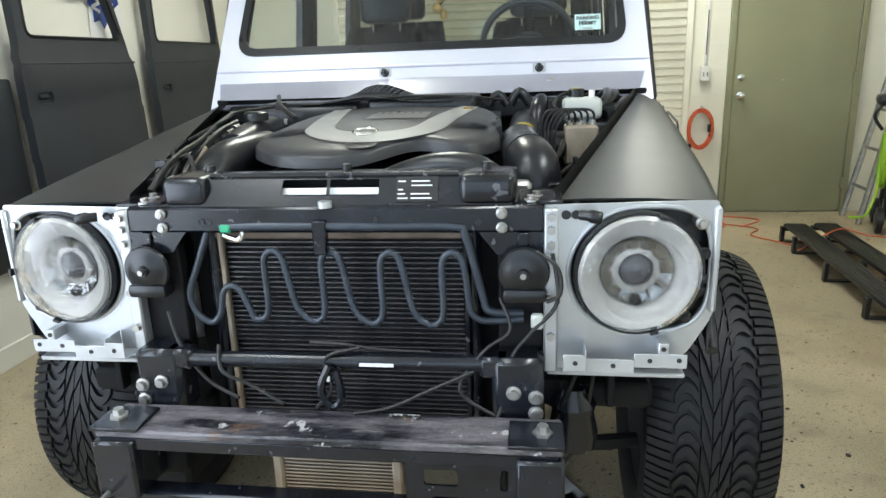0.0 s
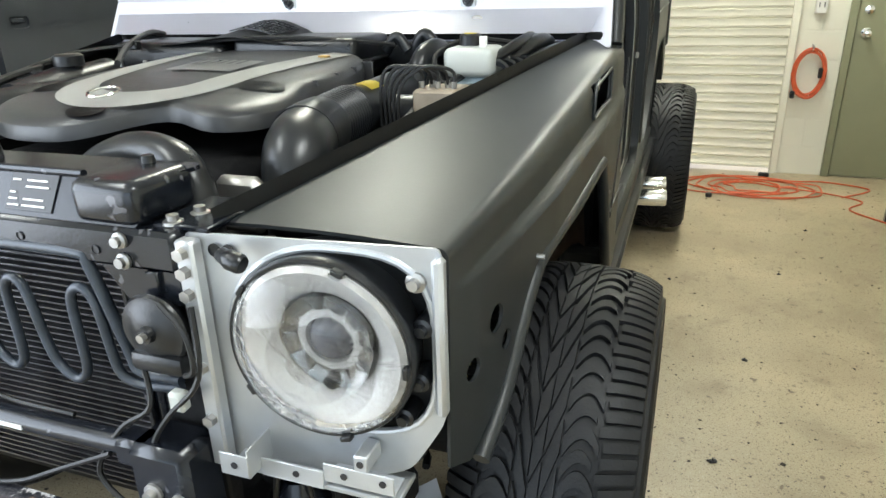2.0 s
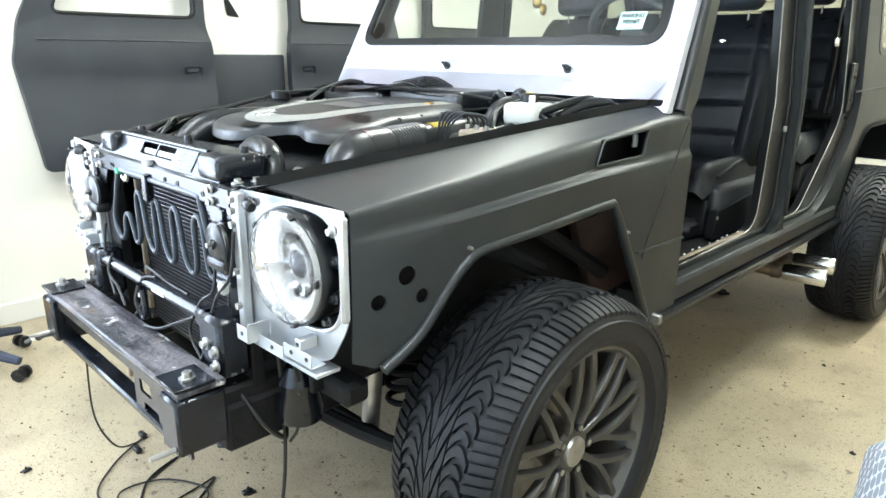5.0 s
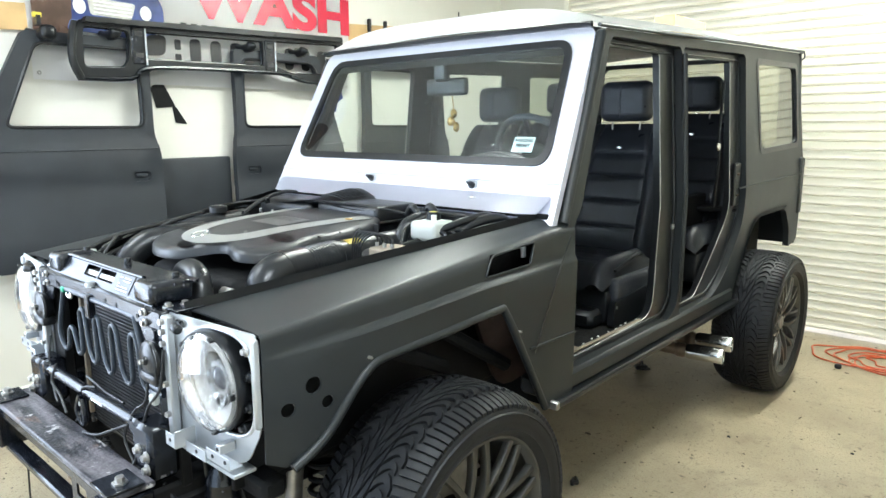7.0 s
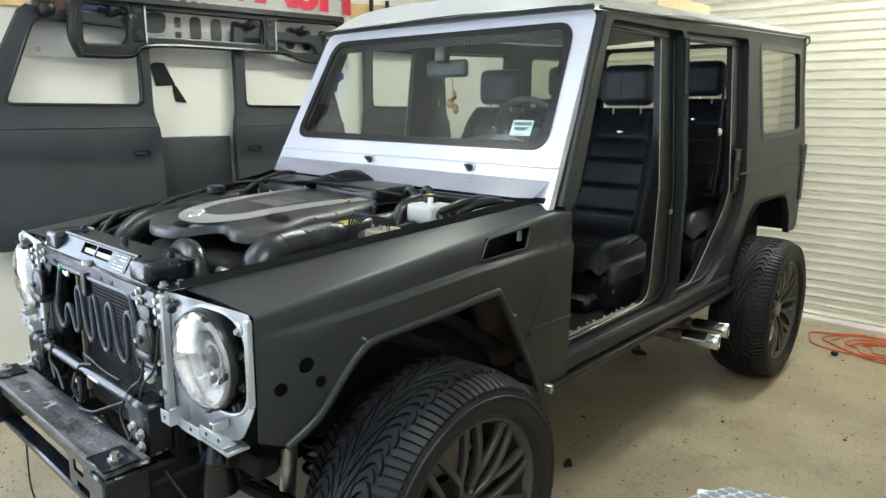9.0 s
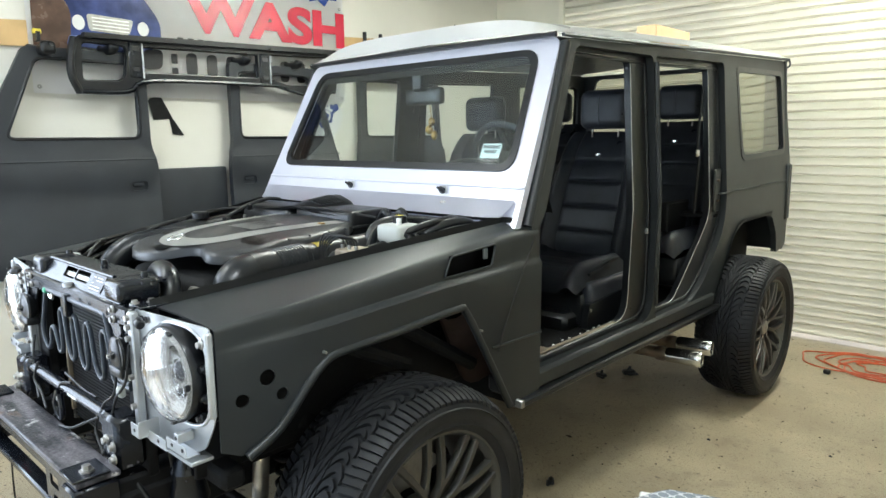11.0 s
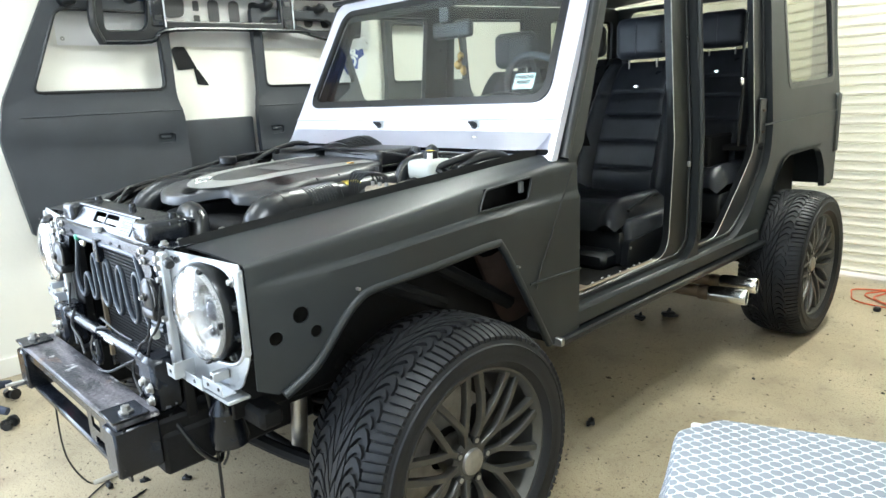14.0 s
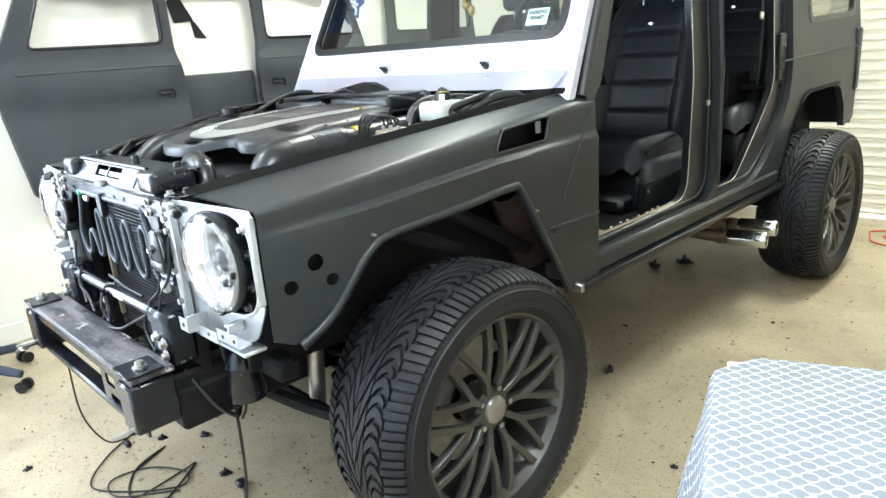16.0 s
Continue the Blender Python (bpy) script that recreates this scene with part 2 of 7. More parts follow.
RED = surface("banner_red", (0.55, 0.03, 0.06), 0.2, var=0.06, bump=0.0)
BLUE = surface("banner_blue", (0.035, 0.07, 0.30), 0.2, var=0.15, scale=5, bump=0.0)
INK = surface("printed_black", (0.02, 0.02, 0.022), 0.3, var=0.1, bump=0.0)
YELLOW = surface("yellow_tag", (0.75, 0.6, 0.06), 0.5, var=0.05, bump=0.0)
RUST = surface("browned_steel", (0.13, 0.095, 0.065), 0.5, metal=0.5, var=0.4, scale=18, bump=0.2)
GREENTAG = surface("green_clip", (0.03, 0.35, 0.18), 0.4, var=0.05, bump=0.0)
REDCAP = surface("red_connector", (0.6, 0.03, 0.03), 0.4, var=0.05, bump=0.0)
GOLD = surface("brass_ornament", (0.5, 0.33, 0.12), 0.3, metal=0.9, var=0.1, bump=0.05)
BROWN = surface("brown_insulation", (0.10, 0.065, 0.05), 0.9, var=0.3, scale=12, bump=0.5, bscale=60)
CHAIRCLOTH = surface("slate_chair_cloth", (0.05, 0.06, 0.09), 0.9, var=0.15, scale=20, bump=0.5, bscale=300)
SCREEN = glazing("windscreen_glass", (0.80, 0.86, 0.84))
SIDEGLASS = glazing("tinted_side_glass", (0.62, 0.63, 0.55))
LAMPGLASS = glazing("lamp_glass", (0.97, 0.97, 0.96), 0.02, 1.14)
TUBEGLOW = glow("fluorescent_tube", (1.0, 0.97, 0.88), 6.0)

# ---- mesh tools ----


def part(name, bm, material, parent=None, label="", smooth=40):
    """Links a bmesh as one mesh object under a thing or a part."""
    me = bpy.data.meshes.new(name)
    bmesh.ops.recalc_face_normals(bm, faces=bm.faces)
    bm.to_mesh(me)
    bm.free()
    me.materials.append(material)
    if smooth:
        me.shade_smooth()
        me.set_sharp_from_angle(angle=radians(smooth))
    ob = new(name, me)
    ob.parent = parent
    if label:
        ob["label"] = label
    return ob


def thing(name, label, category, group="", kind="", at=None):
    ob = new(name)
    if at is not None:
        ob.matrix_basis = at
    return tagged(ob, label, category, group, kind)


def box(bm, x0, x1, y0, y1, z0, z1, bevel=0.003, m=None, seg=1):
    r = bmesh.ops.create_cube(bm, size=1)
    vs = r["verts"]
    t = Matrix.Translation(((x0 + x1) / 2, (y0 + y1) / 2, (z0 + z1) / 2)) @ Matrix.Diagonal((abs(x1 - x0), abs(y1 - y0), abs(z1 - z0), 1))
    bmesh.ops.transform(bm, matrix=t, verts=vs)
    if bevel:
        es = list({e for v in vs for e in v.link_edges})
        out = bmesh.ops.bevel(bm, geom=es, offset=min(bevel, 0.45 * min(abs(x1 - x0), abs(y1 - y0), abs(z1 - z0))), segments=seg, profile=0.5, affect="EDGES")
        vs = list({v for f in out["faces"] for v in f.verts} | {v for v in vs if v.is_valid})
    if m is not None:
        bmesh.ops.transform(bm, matrix=m, verts=vs)
    return bm


def cyl(bm, p0, p1, r0, r1=None, seg=20, caps=True):
    p0, p1 = Vector(p0), Vector(p1)
    d = p1 - p0
    m = Matrix.Translation((p0 + p1) / 2) @ d.to_track_quat("Z", "Y").to_matrix().to_4x4()
    bmesh.ops.create_cone(bm, cap_ends=caps, segments=seg, radius1=r0, radius2=r0 if r1 is None else r1, depth=d.length, matrix=m)
    return bm


def ball(bm, c, r, sx=1, sy=1, sz=1, seg=16):
    bmesh.ops.create_uvsphere(bm, u_segments=seg, v_segments=max(6, seg * 2 // 3), radius=r, matrix=Matrix.Translation(c) @ Matrix.Diagonal((sx, sy, sz, 1)))
    return bm


def smooth_path(points, n=6, closed=False):
    """A Catmull-Rom curve through the points."""
    p = [Vector(q) for q in points]
    out, k = [], len(p)
    for i in range(k if closed else k - 1):
        a, b, c, d = (p[(i - 1) % k], p[i], p[(i + 1) % k], p[(i + 2) % k]) if closed else (p[max(i - 1, 0)], p[i], p[i + 1], p[min(i + 2, k - 1)])
        for j in range(n):
            t = j / n
            out.append(0.5 * (2 * b + (c - a) * t + (2 * a - 5 * b + 4 * c - d) * t * t + (3 * b - a - 3 * c + d) * t ** 3))
    if not closed:
        out.append(p[-1])
    return out


def tube(bm, path, r, seg=10, closed=False):
    """A round tube along the path; r is a number or one for each point."""
    path = [Vector(p) for p in path]
    k = len(path)
    rings, up = [], None
    for i, p in enumerate(path):
        d = (path[(i + 1) % k] - path[i - 1]) if closed else (path[min(i + 1, k - 1)] - path[max(i - 1, 0)])
        d.normalize()
        if up is None:
            up = d.orthogonal().normalized()
        up = (up - d * up.dot(d))
        if up.length < 1e-5:
            up = d.orthogonal()
        up.normalize()
        side = d.cross(up)
        rad = r if isinstance(r, (int, float)) else r[i]
        rings.append([bm.verts.new(p + rad * (math.cos(a) * up + math.sin(a) * side)) for a in (2 * math.pi * j / seg for j in range(seg))])
    for i in range(k if closed else k - 1):
        a, b = rings[i], rings[(i + 1) % k]
        for j in range(seg):
            bm.faces.new((a[j], a[(j + 1) % seg], b[(j + 1) % seg], b[j]))
    if not closed:
        bm.faces.new(rings[0][::-1])
        bm.faces.new(rings[-1])
    return bm


def lathe(bm, profile, axis, seg=64, close=False):
    """Turns a profile of (along, radius) about an axis given as a matrix whose z is the axle."""
    rings = []
    for h, r in profile:
        rings.append([bm.verts.new(axis @ Vector((r * math.cos(a), r * math.sin(a), h))) for a in (2 * math.pi * j / seg for j in range(seg))])
    k = len(rings)
    for i in range(k if close else k - 1):
        a, b = rings[i], rings[(i + 1) % k]
        for j in range(seg):
            bm.faces.new((a[j], a[(j + 1) % seg], b[(j + 1) % seg], b[j]))
    return bm


def sheet(bm, nu, nv, f, thick=0.0):
    """A grid surface f(u, v), u and v from 0 to 1, with an optional thickness."""
    rows = [[bm.verts.new(f(i / nu, j / nv)) for j in range(nv + 1)] for i in range(nu + 1)]
    faces = [bm.faces.new((rows[i][j], rows[i + 1][j], rows[i + 1][j + 1], rows[i][j + 1])) for i in range(nu) for j in range(nv)]
    if thick:
        bmesh.ops.solidify(bm, geom=faces, thickness=thick)
    return bm


def rounded(points, r, n=4):
    """A closed outline in two dimensions with its corners rounded; r is a number or one for each corner."""
    out, k = [], len(points)
    for i in range(k):
        a, b, c = (Vector(points[j % k]) for j in (i - 1, i, i + 1))
        rad = r if isinstance(r, (int, float)) else r[i]
        u, v = (a - b), (c - b)
        d = min(rad, 0.45 * u.length, 0.45 * v.length)
        p, q = b + u.normalized() * d, b + v.normalized() * d
        if d < 1e-4:
            out.append(b)
            continue
        for j in range(n + 1):
            t = j / n
            out.append((1 - t) ** 2 * p + 2 * t * (1 - t) * b + t * t * q)
    return out


def plate(loops, put, thick, cuts=()):
    """A plate with holes: the loops lie in a plane, put(a, b) gives the place of a point, cuts are heights b at which the mesh is split."""
    bm = bmesh.new()
    edges = []
    for loop in loops:
        vs = [bm.verts.new((p[0], p[1], 0)) for p in loop]
        edges += [bm.edges.new((vs[i], vs[(i + 1) % len(vs)])) for i in range(len(vs))]
    bmesh.ops.triangle_fill(bm, use_beauty=True, use_dissolve=False, edges=edges)
    for c in cuts:
        bmesh.ops.bisect_plane(bm, geom=bm.verts[:] + bm.edges[:] + bm.faces[:], plane_co=(0, c, 0), plane_no=(0, 1, 0))
    for v in bm.verts:
        v.co = put(v.co.x, v.co.y)
    bmesh.ops.recalc_face_normals(bm, faces=bm.faces)
    if thick:
        bmesh.ops.solidify(bm, geom=bm.faces[:], thickness=thick)
    return bm


def carve(bm, cutter):
    """bm less the cutter, both closed."""
    obs = []
    for b in (bm, cutter):
        bmesh.ops.recalc_face_normals(b, faces=b.faces)
        me = bpy.data.meshes.new("raw")
        b.to_mesh(me)
        b.free()
        obs.append(new("raw", me))
    mod = obs[0].modifiers.new("cut", "BOOLEAN")
    mod.operation, mod.object, mod.solver = "DIFFERENCE", obs[1], "EXACT"
    me = bpy.data.meshes.new_from_object(obs[0].evaluated_get(bpy.context.evaluated_depsgraph_get()))
    out = bmesh.new()
    out.from_mesh(me)
    for o in obs:
        bpy.data.objects.remove(o, do_unlink=True)
    bpy.data.meshes.remove(me)
    return out


def flip(bm, s):
    if s < 0:
        for v in bm.verts:
            v.co.x = -v.co.x
        bmesh.ops.reverse_faces(bm, faces=bm.faces)
    return bm


def move(bm, m):
    bmesh.ops.transform(bm, matrix=m, verts=bm.verts)
    return bm


def lettering(text, size, m, depth=0.0008):
    """Words in the built-in font as a bmesh, at the pose m."""
    cu = bpy.data.curves.new("words", "FONT")
    cu.body, cu.size, cu.extrude, cu.offset, cu.align_x, cu.align_y = text, size, depth, size * 0.045, "CENTER", "CENTER"
    ob = new("words", cu)
    me = bpy.data.meshes.new_from_object(ob.evaluated_get(bpy.context.evaluated_depsgraph_get()))
    bm = bmesh.new()
    bm.from_mesh(me)
    bpy.data.objects.remove(ob, do_unlink=True)
    bpy.data.meshes.remove(me)
    bmesh.ops.transform(bm, matrix=m, verts=bm.verts)
    return bm


def lerp(x, xs, ys):
    return float(np.interp(x, xs, ys))


AX = Matrix.Rotation(radians(90), 4, "Y")   # a lathe axle along +x
AY = Matrix.Rotation(radians(90), 4, "X")   # a lathe axle along -y
NEW = bmesh.new

# ---- the garage ----
WX0, WX1, WY0, WY1, TOP = -2.10, 3.60, -4.60, 4.20, 3.05
RX0, RX1 = -1.33, 1.63            # the roller door's opening


def setting(name, bm, material, label, smooth=0):
    return tagged(part(name, bm, material, None, "", smooth), label, name.split("_")[0], kind="structure")


setting("floor", box(NEW(), WX0 - 0.2, WX1 + 0.2, WY0 - 0.2, WY1 + 0.2, -0.2, 0, 0), FLOOR, "tan speckled epoxy garage floor with dark chips and oily stains")
setting("ceiling", box(NEW(), WX0, WX1, WY0, WY1, TOP, TOP + 0.15, 0), CEIL, "plain white garage ceiling")
bm = NEW()
box(bm, WX0 - 0.2, WX0, -0.9, WY1 + 0.2, 0, TOP, 0)
box(bm, WX0 - 0.2, WX0, WY0 - 0.2, -3.95, 0, TOP, 0)
box(bm, WX0 - 0.2, WX0, -3.95, -0.9, 2.65, TOP, 0)
setting("wall_west", bm, PLASTER, "smooth cream painted wall behind the hanging doors")
setting("wall_east", box(NEW(), WX1, WX1 + 0.2, WY0 - 0.2, WY1 + 0.2, 0, TOP, 0), WALL, "cream painted block wall")
bm = NEW()
box(bm, WX0, RX0, WY1, WY1 + 0.2, 0, TOP, 0)
box(bm, RX1, WX1, WY1, WY1 + 0.2, 0, TOP, 0)
box(bm, RX0, RX1, WY1, WY1 + 0.2, 2.85, TOP, 0)
setting("wall_north", bm, WALL, "cream painted concrete block wall round a roller shutter")
bm = NEW()
box(bm, WX0, -1.9, WY0 - 0.2, WY0, 0, TOP, 0)
box(bm, 2.3, WX1, WY0 - 0.2, WY0, 0, TOP, 0)
box(bm, -1.9, 2.3, WY0 - 0.2, WY0, 2.7, TOP, 0)
setting("wall_south", bm, WALL, "cream block wall with an open bay")
setting("ground", box(NEW(), -60, 60, -60, 60, -0.5, -0.21, 0), surface("outdoor_concrete", (0.45, 0.44, 0.42), 0.85, var=0.2), "grey concrete ground outside")
setting("baseboard", box(NEW(), WX0, WX0 + 0.014, -0.9, WY1, 0, 0.11, 0.003), PLASTER, "cream painted baseboard at the foot of the wall")

# roller shutter
shutter = tagged(new("roller_shutter"), "closed cream steel roller shutter with ribbed slats", "roller shutter", kind="structure")
PITCH = 0.0655
rib = NEW()


def slat_point(u, v):
    w = v * PITCH
    # the foot of each slat curls inwards and faces the floor; its top steps back under the next
    prof = 0.022 * min(1, w / 0.013, (PITCH - w) / 0.010) + 0.003 * math.sin(math.pi * v)
    return Vector((RX0 + (RX1 - RX0) * u, 4.2 + 0.021 - prof, w))


sheet(rib, 1, 25, slat_point, 0.002)
first = part("slat", rib, SLAT, shutter)
first.location.z = 0.04
for i in range(1, 43):
    s = new("slat", first.data)
    s.parent = shutter
    s.location.z = 0.04 + PITCH * i
part("bottom_rail", box(NEW(), RX0, RX1, 4.188, 4.222, 0.034, 0.052, 0.004), SLAT, shutter)
for gx in (RX0 - 0.03, RX1 - 0.02):
    g = box(NEW(), gx, gx + 0.05, 4.165, 4.2, 0, 2.85, 0.004)
    part("guide_rail", g, SLAT, shutter)

# personnel door
door = tagged(new("door_1"), "closed olive green steel door with a worn brass knob", "door", kind="structure")
DX0, DX1, DH = 2.0, 2.93, 2.06
part("door_leaf", box(NEW(), DX0, DX1, 4.175, 4.2, 0.008, DH, 0.003), OLIVE, door)
fr = NEW()
box(fr, DX0 - 0.05, DX0 - 0.003, 4.16, 4.2, 0, DH + 0.05, 0.004)
box(fr, DX1 + 0.003, DX1 + 0.05, 4.16, 4.2, 0, DH + 0.05, 0.004)
box(fr, DX0 - 0.003, DX1 + 0.003, 4.16, 4.2, DH + 0.003, DH + 0.05, 0.004)
part("door_frame", fr, OLIVE, door)
kn = lathe(NEW(), [(0, 0.0), (0, 0.033), (0.008, 0.033), (0.014, 0.014), (0.035, 0.012), (0.042, 0.024), (0.058, 0.028), (0.07, 0.02), (0.073, 0.0)], Matrix.Translation((2.065, 4.175, 0.985)) @ AY, 24)
part("knob", kn, CHROME, door, "worn metal door knob")
part("deadbolt", lathe(NEW(), [(0, 0.0), (0, 0.03), (0.01, 0.028), (0.014, 0.012), (0.016, 0)], Matrix.Translation((2.06, 4.175, 1.13)) @ AY, 20), CHROME, door, "round deadbolt plate")
part("peephole", cyl(NEW(), (2.38, 4.176, 1.10), (2.40, 4.168, 1.105), 0.008, 0.003, 8), STEEL, door, "bent nail in the door face")
for hz in (0.25, 1.1, 1.85):
    part("hinge", box(NEW(), DX1 - 0.012, DX1 + 0.014, 4.15, 4.176, hz - 0.05, hz + 0.05, 0.004), OLIVE, door)

# ceiling lights
for lx, ly in TUBES:
    cl = thing("ceiling_light", "white fluorescent ceiling light with two lit tubes", "ceiling light", "ceiling lights", at=pose(lx, ly, 2.89))
    part("housing", box(NEW(), -0.05, 0.05, -0.63, 0.63, 0.0, 0.06, 0.01), WHITE, cl)
    for dy in (-0.5, 0.5):
        part("hanger_rod", cyl(NEW(), (0, dy, 0.06), (0, dy, 0.16), 0.005, seg=8), STEEL, cl)
    for dx in (-0.08, 0.08):
        part("tube", cyl(NEW(), (dx, -0.6, 0.03), (dx, 0.6, 0.03), 0.013, seg=12), TUBEGLOW, cl)

# wall fittings
out = thing("wall_outlet", "white surface outlet box with conduit on the block wall", "outlet", at=pose(1.775, 4.2, 1.17))
part("box", box(NEW(), -0.035, 0.035, -0.045, 0, -0.06, 0.06, 0.005), WHITE, out)
part("conduit", box(NEW(), -0.012, 0.012, -0.02, 0, 0.061, 0.62, 0.004), WHITE, out)
part("switch_slot", box(NEW(), -0.004, 0.004, -0.0225, -0.0195, 0.15, 0.5, 0), INK, out)
for dx in (-0.015, 0.015):
    part("socket", box(NEW(), dx - 0.003, dx + 0.003, -0.047, -0.044, -0.02, 0.01, 0), INK, out)


def cord_coil(name, label, material, centre, rx, rz, turns, rad, tilt):
    """A hank of cord hung in loose loops."""
    rng = random.Random(7)
    pts = []
    for i in range(turns * 14):
        a = 2 * math.pi * i / 14
        k = 1 + 0.10 * math.sin(i * 0.37) + rng.uniform(-0.03, 0.03)
        pts.append((rx * k * math.cos(a), -0.012 - 0.003 * (i // 14) + rng.uniform(-0.004, 0.004), rz * k * math.sin(a)))
    t = thing(name, label, "cord", at=pose(*centre, *tilt))
    part("cord", tube(NEW(), smooth_path(pts, 3), rad, 7), material, t)
    return t


coil = cord_coil("coiled_extension_lead", "coiled orange extension cord hung on the block wall", ORANGE, (1.765, 4.185, 0.72), 0.095, 0.155, 9, 0.0055, (0, 0, 0))
part("hook", tube(NEW(), smooth_path([(0, 0.012, 0.19), (0, -0.03, 0.165), (0, -0.06, 0.165), (0, -0.065, 0.19)], 4), 0.004, 6), STEEL, coil)
part("plug", box(NEW(), -0.1, -0.07, -0.05, -0.02, -0.17, -0.12, 0.006), BLACK, coil, "black plug")
part("socket_end", box(NEW(), 0.055, 0.08, -0.05, -0.02, -0.03, 0.04, 0.006), BLACK, coil, "black socket end")

# ---- the vehicle ----
car = thing("off_road_vehicle", "boxy satin black off-road vehicle stripped of doors, bonnet and grille", "car")
BELT = 1.19


def side_x(y, z):
    """Half width of the cabin side: upright to the belt, leaning in above it."""
    return 0.823 if z < BELT else 0.823 - 0.058 * (z - BELT) / 0.72


def gutter(y):
    return lerp(y, (0.9, 3.62), (1.875, 1.985))


def fender(s):
    """Front wing: flat top, rounded shoulder, a ledge along the side, an angular wheel arch, vent and lamp holes."""
    ys = np.concatenate([np.linspace(-0.478, 0.30, 34), np.linspace(0.31, 0.60, 30), np.linspace(0.615, 0.742, 6)])

    def section(y):
        xi, zi = lerp(y, (-0.5, 0.6), (0.45, 0.745)), lerp(y, (-0.5, 0.6, 0.77), (1.077, 1.216, 1.225))
        xs = lerp(y, (-0.5, -0.3, -0.1, 0.2, 0.6, 0.77), (0.755, 0.778, 0.795, 0.812, 0.828, 0.828))
        zs = lerp(y, (-0.5, 0.6, 0.77), (1.072, 1.196, 1.205))
        zb = lerp(y, (-0.5, -0.43, -0.2, -0.05, 0.25, 0.6, 0.77), (1.006, 1.012, 1.027, 1.041, 1.063, 1.066, 1.066))
        led = lerp(y, (-0.47, -0.40, -0.1, 0.3, 0.6, 0.77), (0.0, 0.010, 0.024, 0.024, 0.015, 0.012))
        low = lerp(y, (-0.5, -0.42, -0.331, -0.25, -0.205, -0.148, 0.056, 0.285, 0.336, 0.421, 0.555, 0.575, 0.77), (0.775, 0.738, 0.791, 0.882, 0.925, 0.950, 0.966, 0.985, 0.968, 0.828, 0.60, 0.578, 0.578))
        r = lerp(y, (-0.5, 0.0), (0.012, 0.034))
        sec = [(xi + (xs - r - xi) * k / 5, zi + (zs - zi) * k / 5 + 0.004 * math.sin(math.pi * k / 5)) for k in range(6)]
        sec += [(xs - r + r * math.sin(a), zs - r + r * math.cos(a)) for a in (radians(d) for d in (18, 36, 54, 72, 90))]
        top = zs - r
        for k in (0.25, 0.5, 0.7):
            sec.append((xs + led * 0.12 * k, top + (zb - top) * k))
        for k in (0.25, 0.5, 0.75, 1.0):
            sec.append((xs + led * (0.1 + 0.9 * (0.5 - 0.5 * math.cos(math.pi * k))), top + (zb - top) * (0.7 + 0.3 * k)))
        for k in range(1, 9):
            t = k / 8
            sec.append((xs + led - 0.004 * t, zb + (low - zb) * t))
        return [Vector((x, y, z)) for x, z in sec]

    bm = NEW()
    rows = [[bm.verts.new(p) for p in section(y)] for y in ys]
    faces = [bm.faces.new((a[j], b[j], b[j + 1], a[j + 1])) for a, b in zip(rows, rows[1:]) for j in range(len(a) - 1)]
    bmesh.ops.recalc_face_normals(bm, faces=bm.faces)
    bmesh.ops.solidify(bm, geom=faces, thickness=0.005)
    cut = NEW()
    for y, z, r in ((-0.357, 0.930, 0.021), (-0.32, 0.879, 0.016), (-0.422, 0.884, 0.017)):
        cyl(cut, (0.7, y, z), (0.9, y, z), r, seg=20)
    vent = [(0.252, 1.088), (0.474, 1.096), (0.498, 1.166), (0.286, 1.150)]
    lo = [cut.verts.new((0.70, a, b)) for a, b in vent]
    hi = [cut.verts.new((0.95, a, b)) for a, b in vent]
    cut.faces.new(lo)
    cut.faces.new(hi[::-1])
    for i in range(4):
        cut.faces.new((lo[i], hi[i], hi[(i + 1) % 4], lo[(i + 1) % 4]))
    bm = carve(bm, cut)
    wing = part("front_wing", flip(bm, s), SATIN, car, "satin black front wing with angular wheel arch", 28)
    # rolled lip of the wheel arch
    arch = [(-0.42, 0.74), (-0.331, 0.791), (-0.25, 0.882), (-0.205, 0.925), (-0.148, 0.950), (0.056, 0.966), (0.285, 0.985), (0.333, 0.968), (0.421, 0.828), (0.565, 0.585)]
    path = smooth_path([(0.800 + lerp(y, (-0.45, -0.2, 0.0, 0.3, 0.5), (-0.026, -0.001, 0.018, 0.034, 0.036)), y, z) for y, z in arch], 5)
    part("arch_lip", flip(tube(NEW(), path, 0.013, 10), s), SATIN, wing)
    for y, z in ((-0.2, 0.958), (0.10, 0.971), (0.27, 0.976), (0.40, 0.89)):
        part("lip_screw", flip(cyl(NEW(), (0.802 + 0.05 * (y + 0.2), y, z + 0.004), (0.815 + 0.055 * (y + 0.2), y, z + 0.004), 0.005, 0.004, 8), s), STEEL, wing)
    # upright flange along the engine bay
    fl = sheet(NEW(), 20, 2, lambda u, v: Vector((lerp(-0.5 + 1.1 * u, (-0.5, 0.6), (0.452, 0.747)) - 0.006 * v - 0.003, -0.49 + 1.12 * u, lerp(-0.5 + 1.1 * u, (-0.5, 0.6), (1.072, 1.211)) + 0.028 * v)), 0.004)
    part("bay_flange", flip(fl, s), BLACK, wing, "black upright flange with bolt holes")
    rim_loop = rounded(vent, 0.012)
    part("vent_rim", flip(tube(NEW(), [(lerp(p.x, (0.2, 0.6), (0.8135, 0.8295)) + 0.012 * (1.166 - p.y) / 0.08 * 0.3, p.x, p.y) for p in rim_loop], 0.0035, 6, True), s), SATIN, wing)
    # dark duct behind the vent and its clip
    duct = NEW()
    box(duct, 0.72, 0.735, 0.27, 0.6, 1.05, 1.165, 0)
    part("vent_duct", flip(duct, s), DARK, wing)
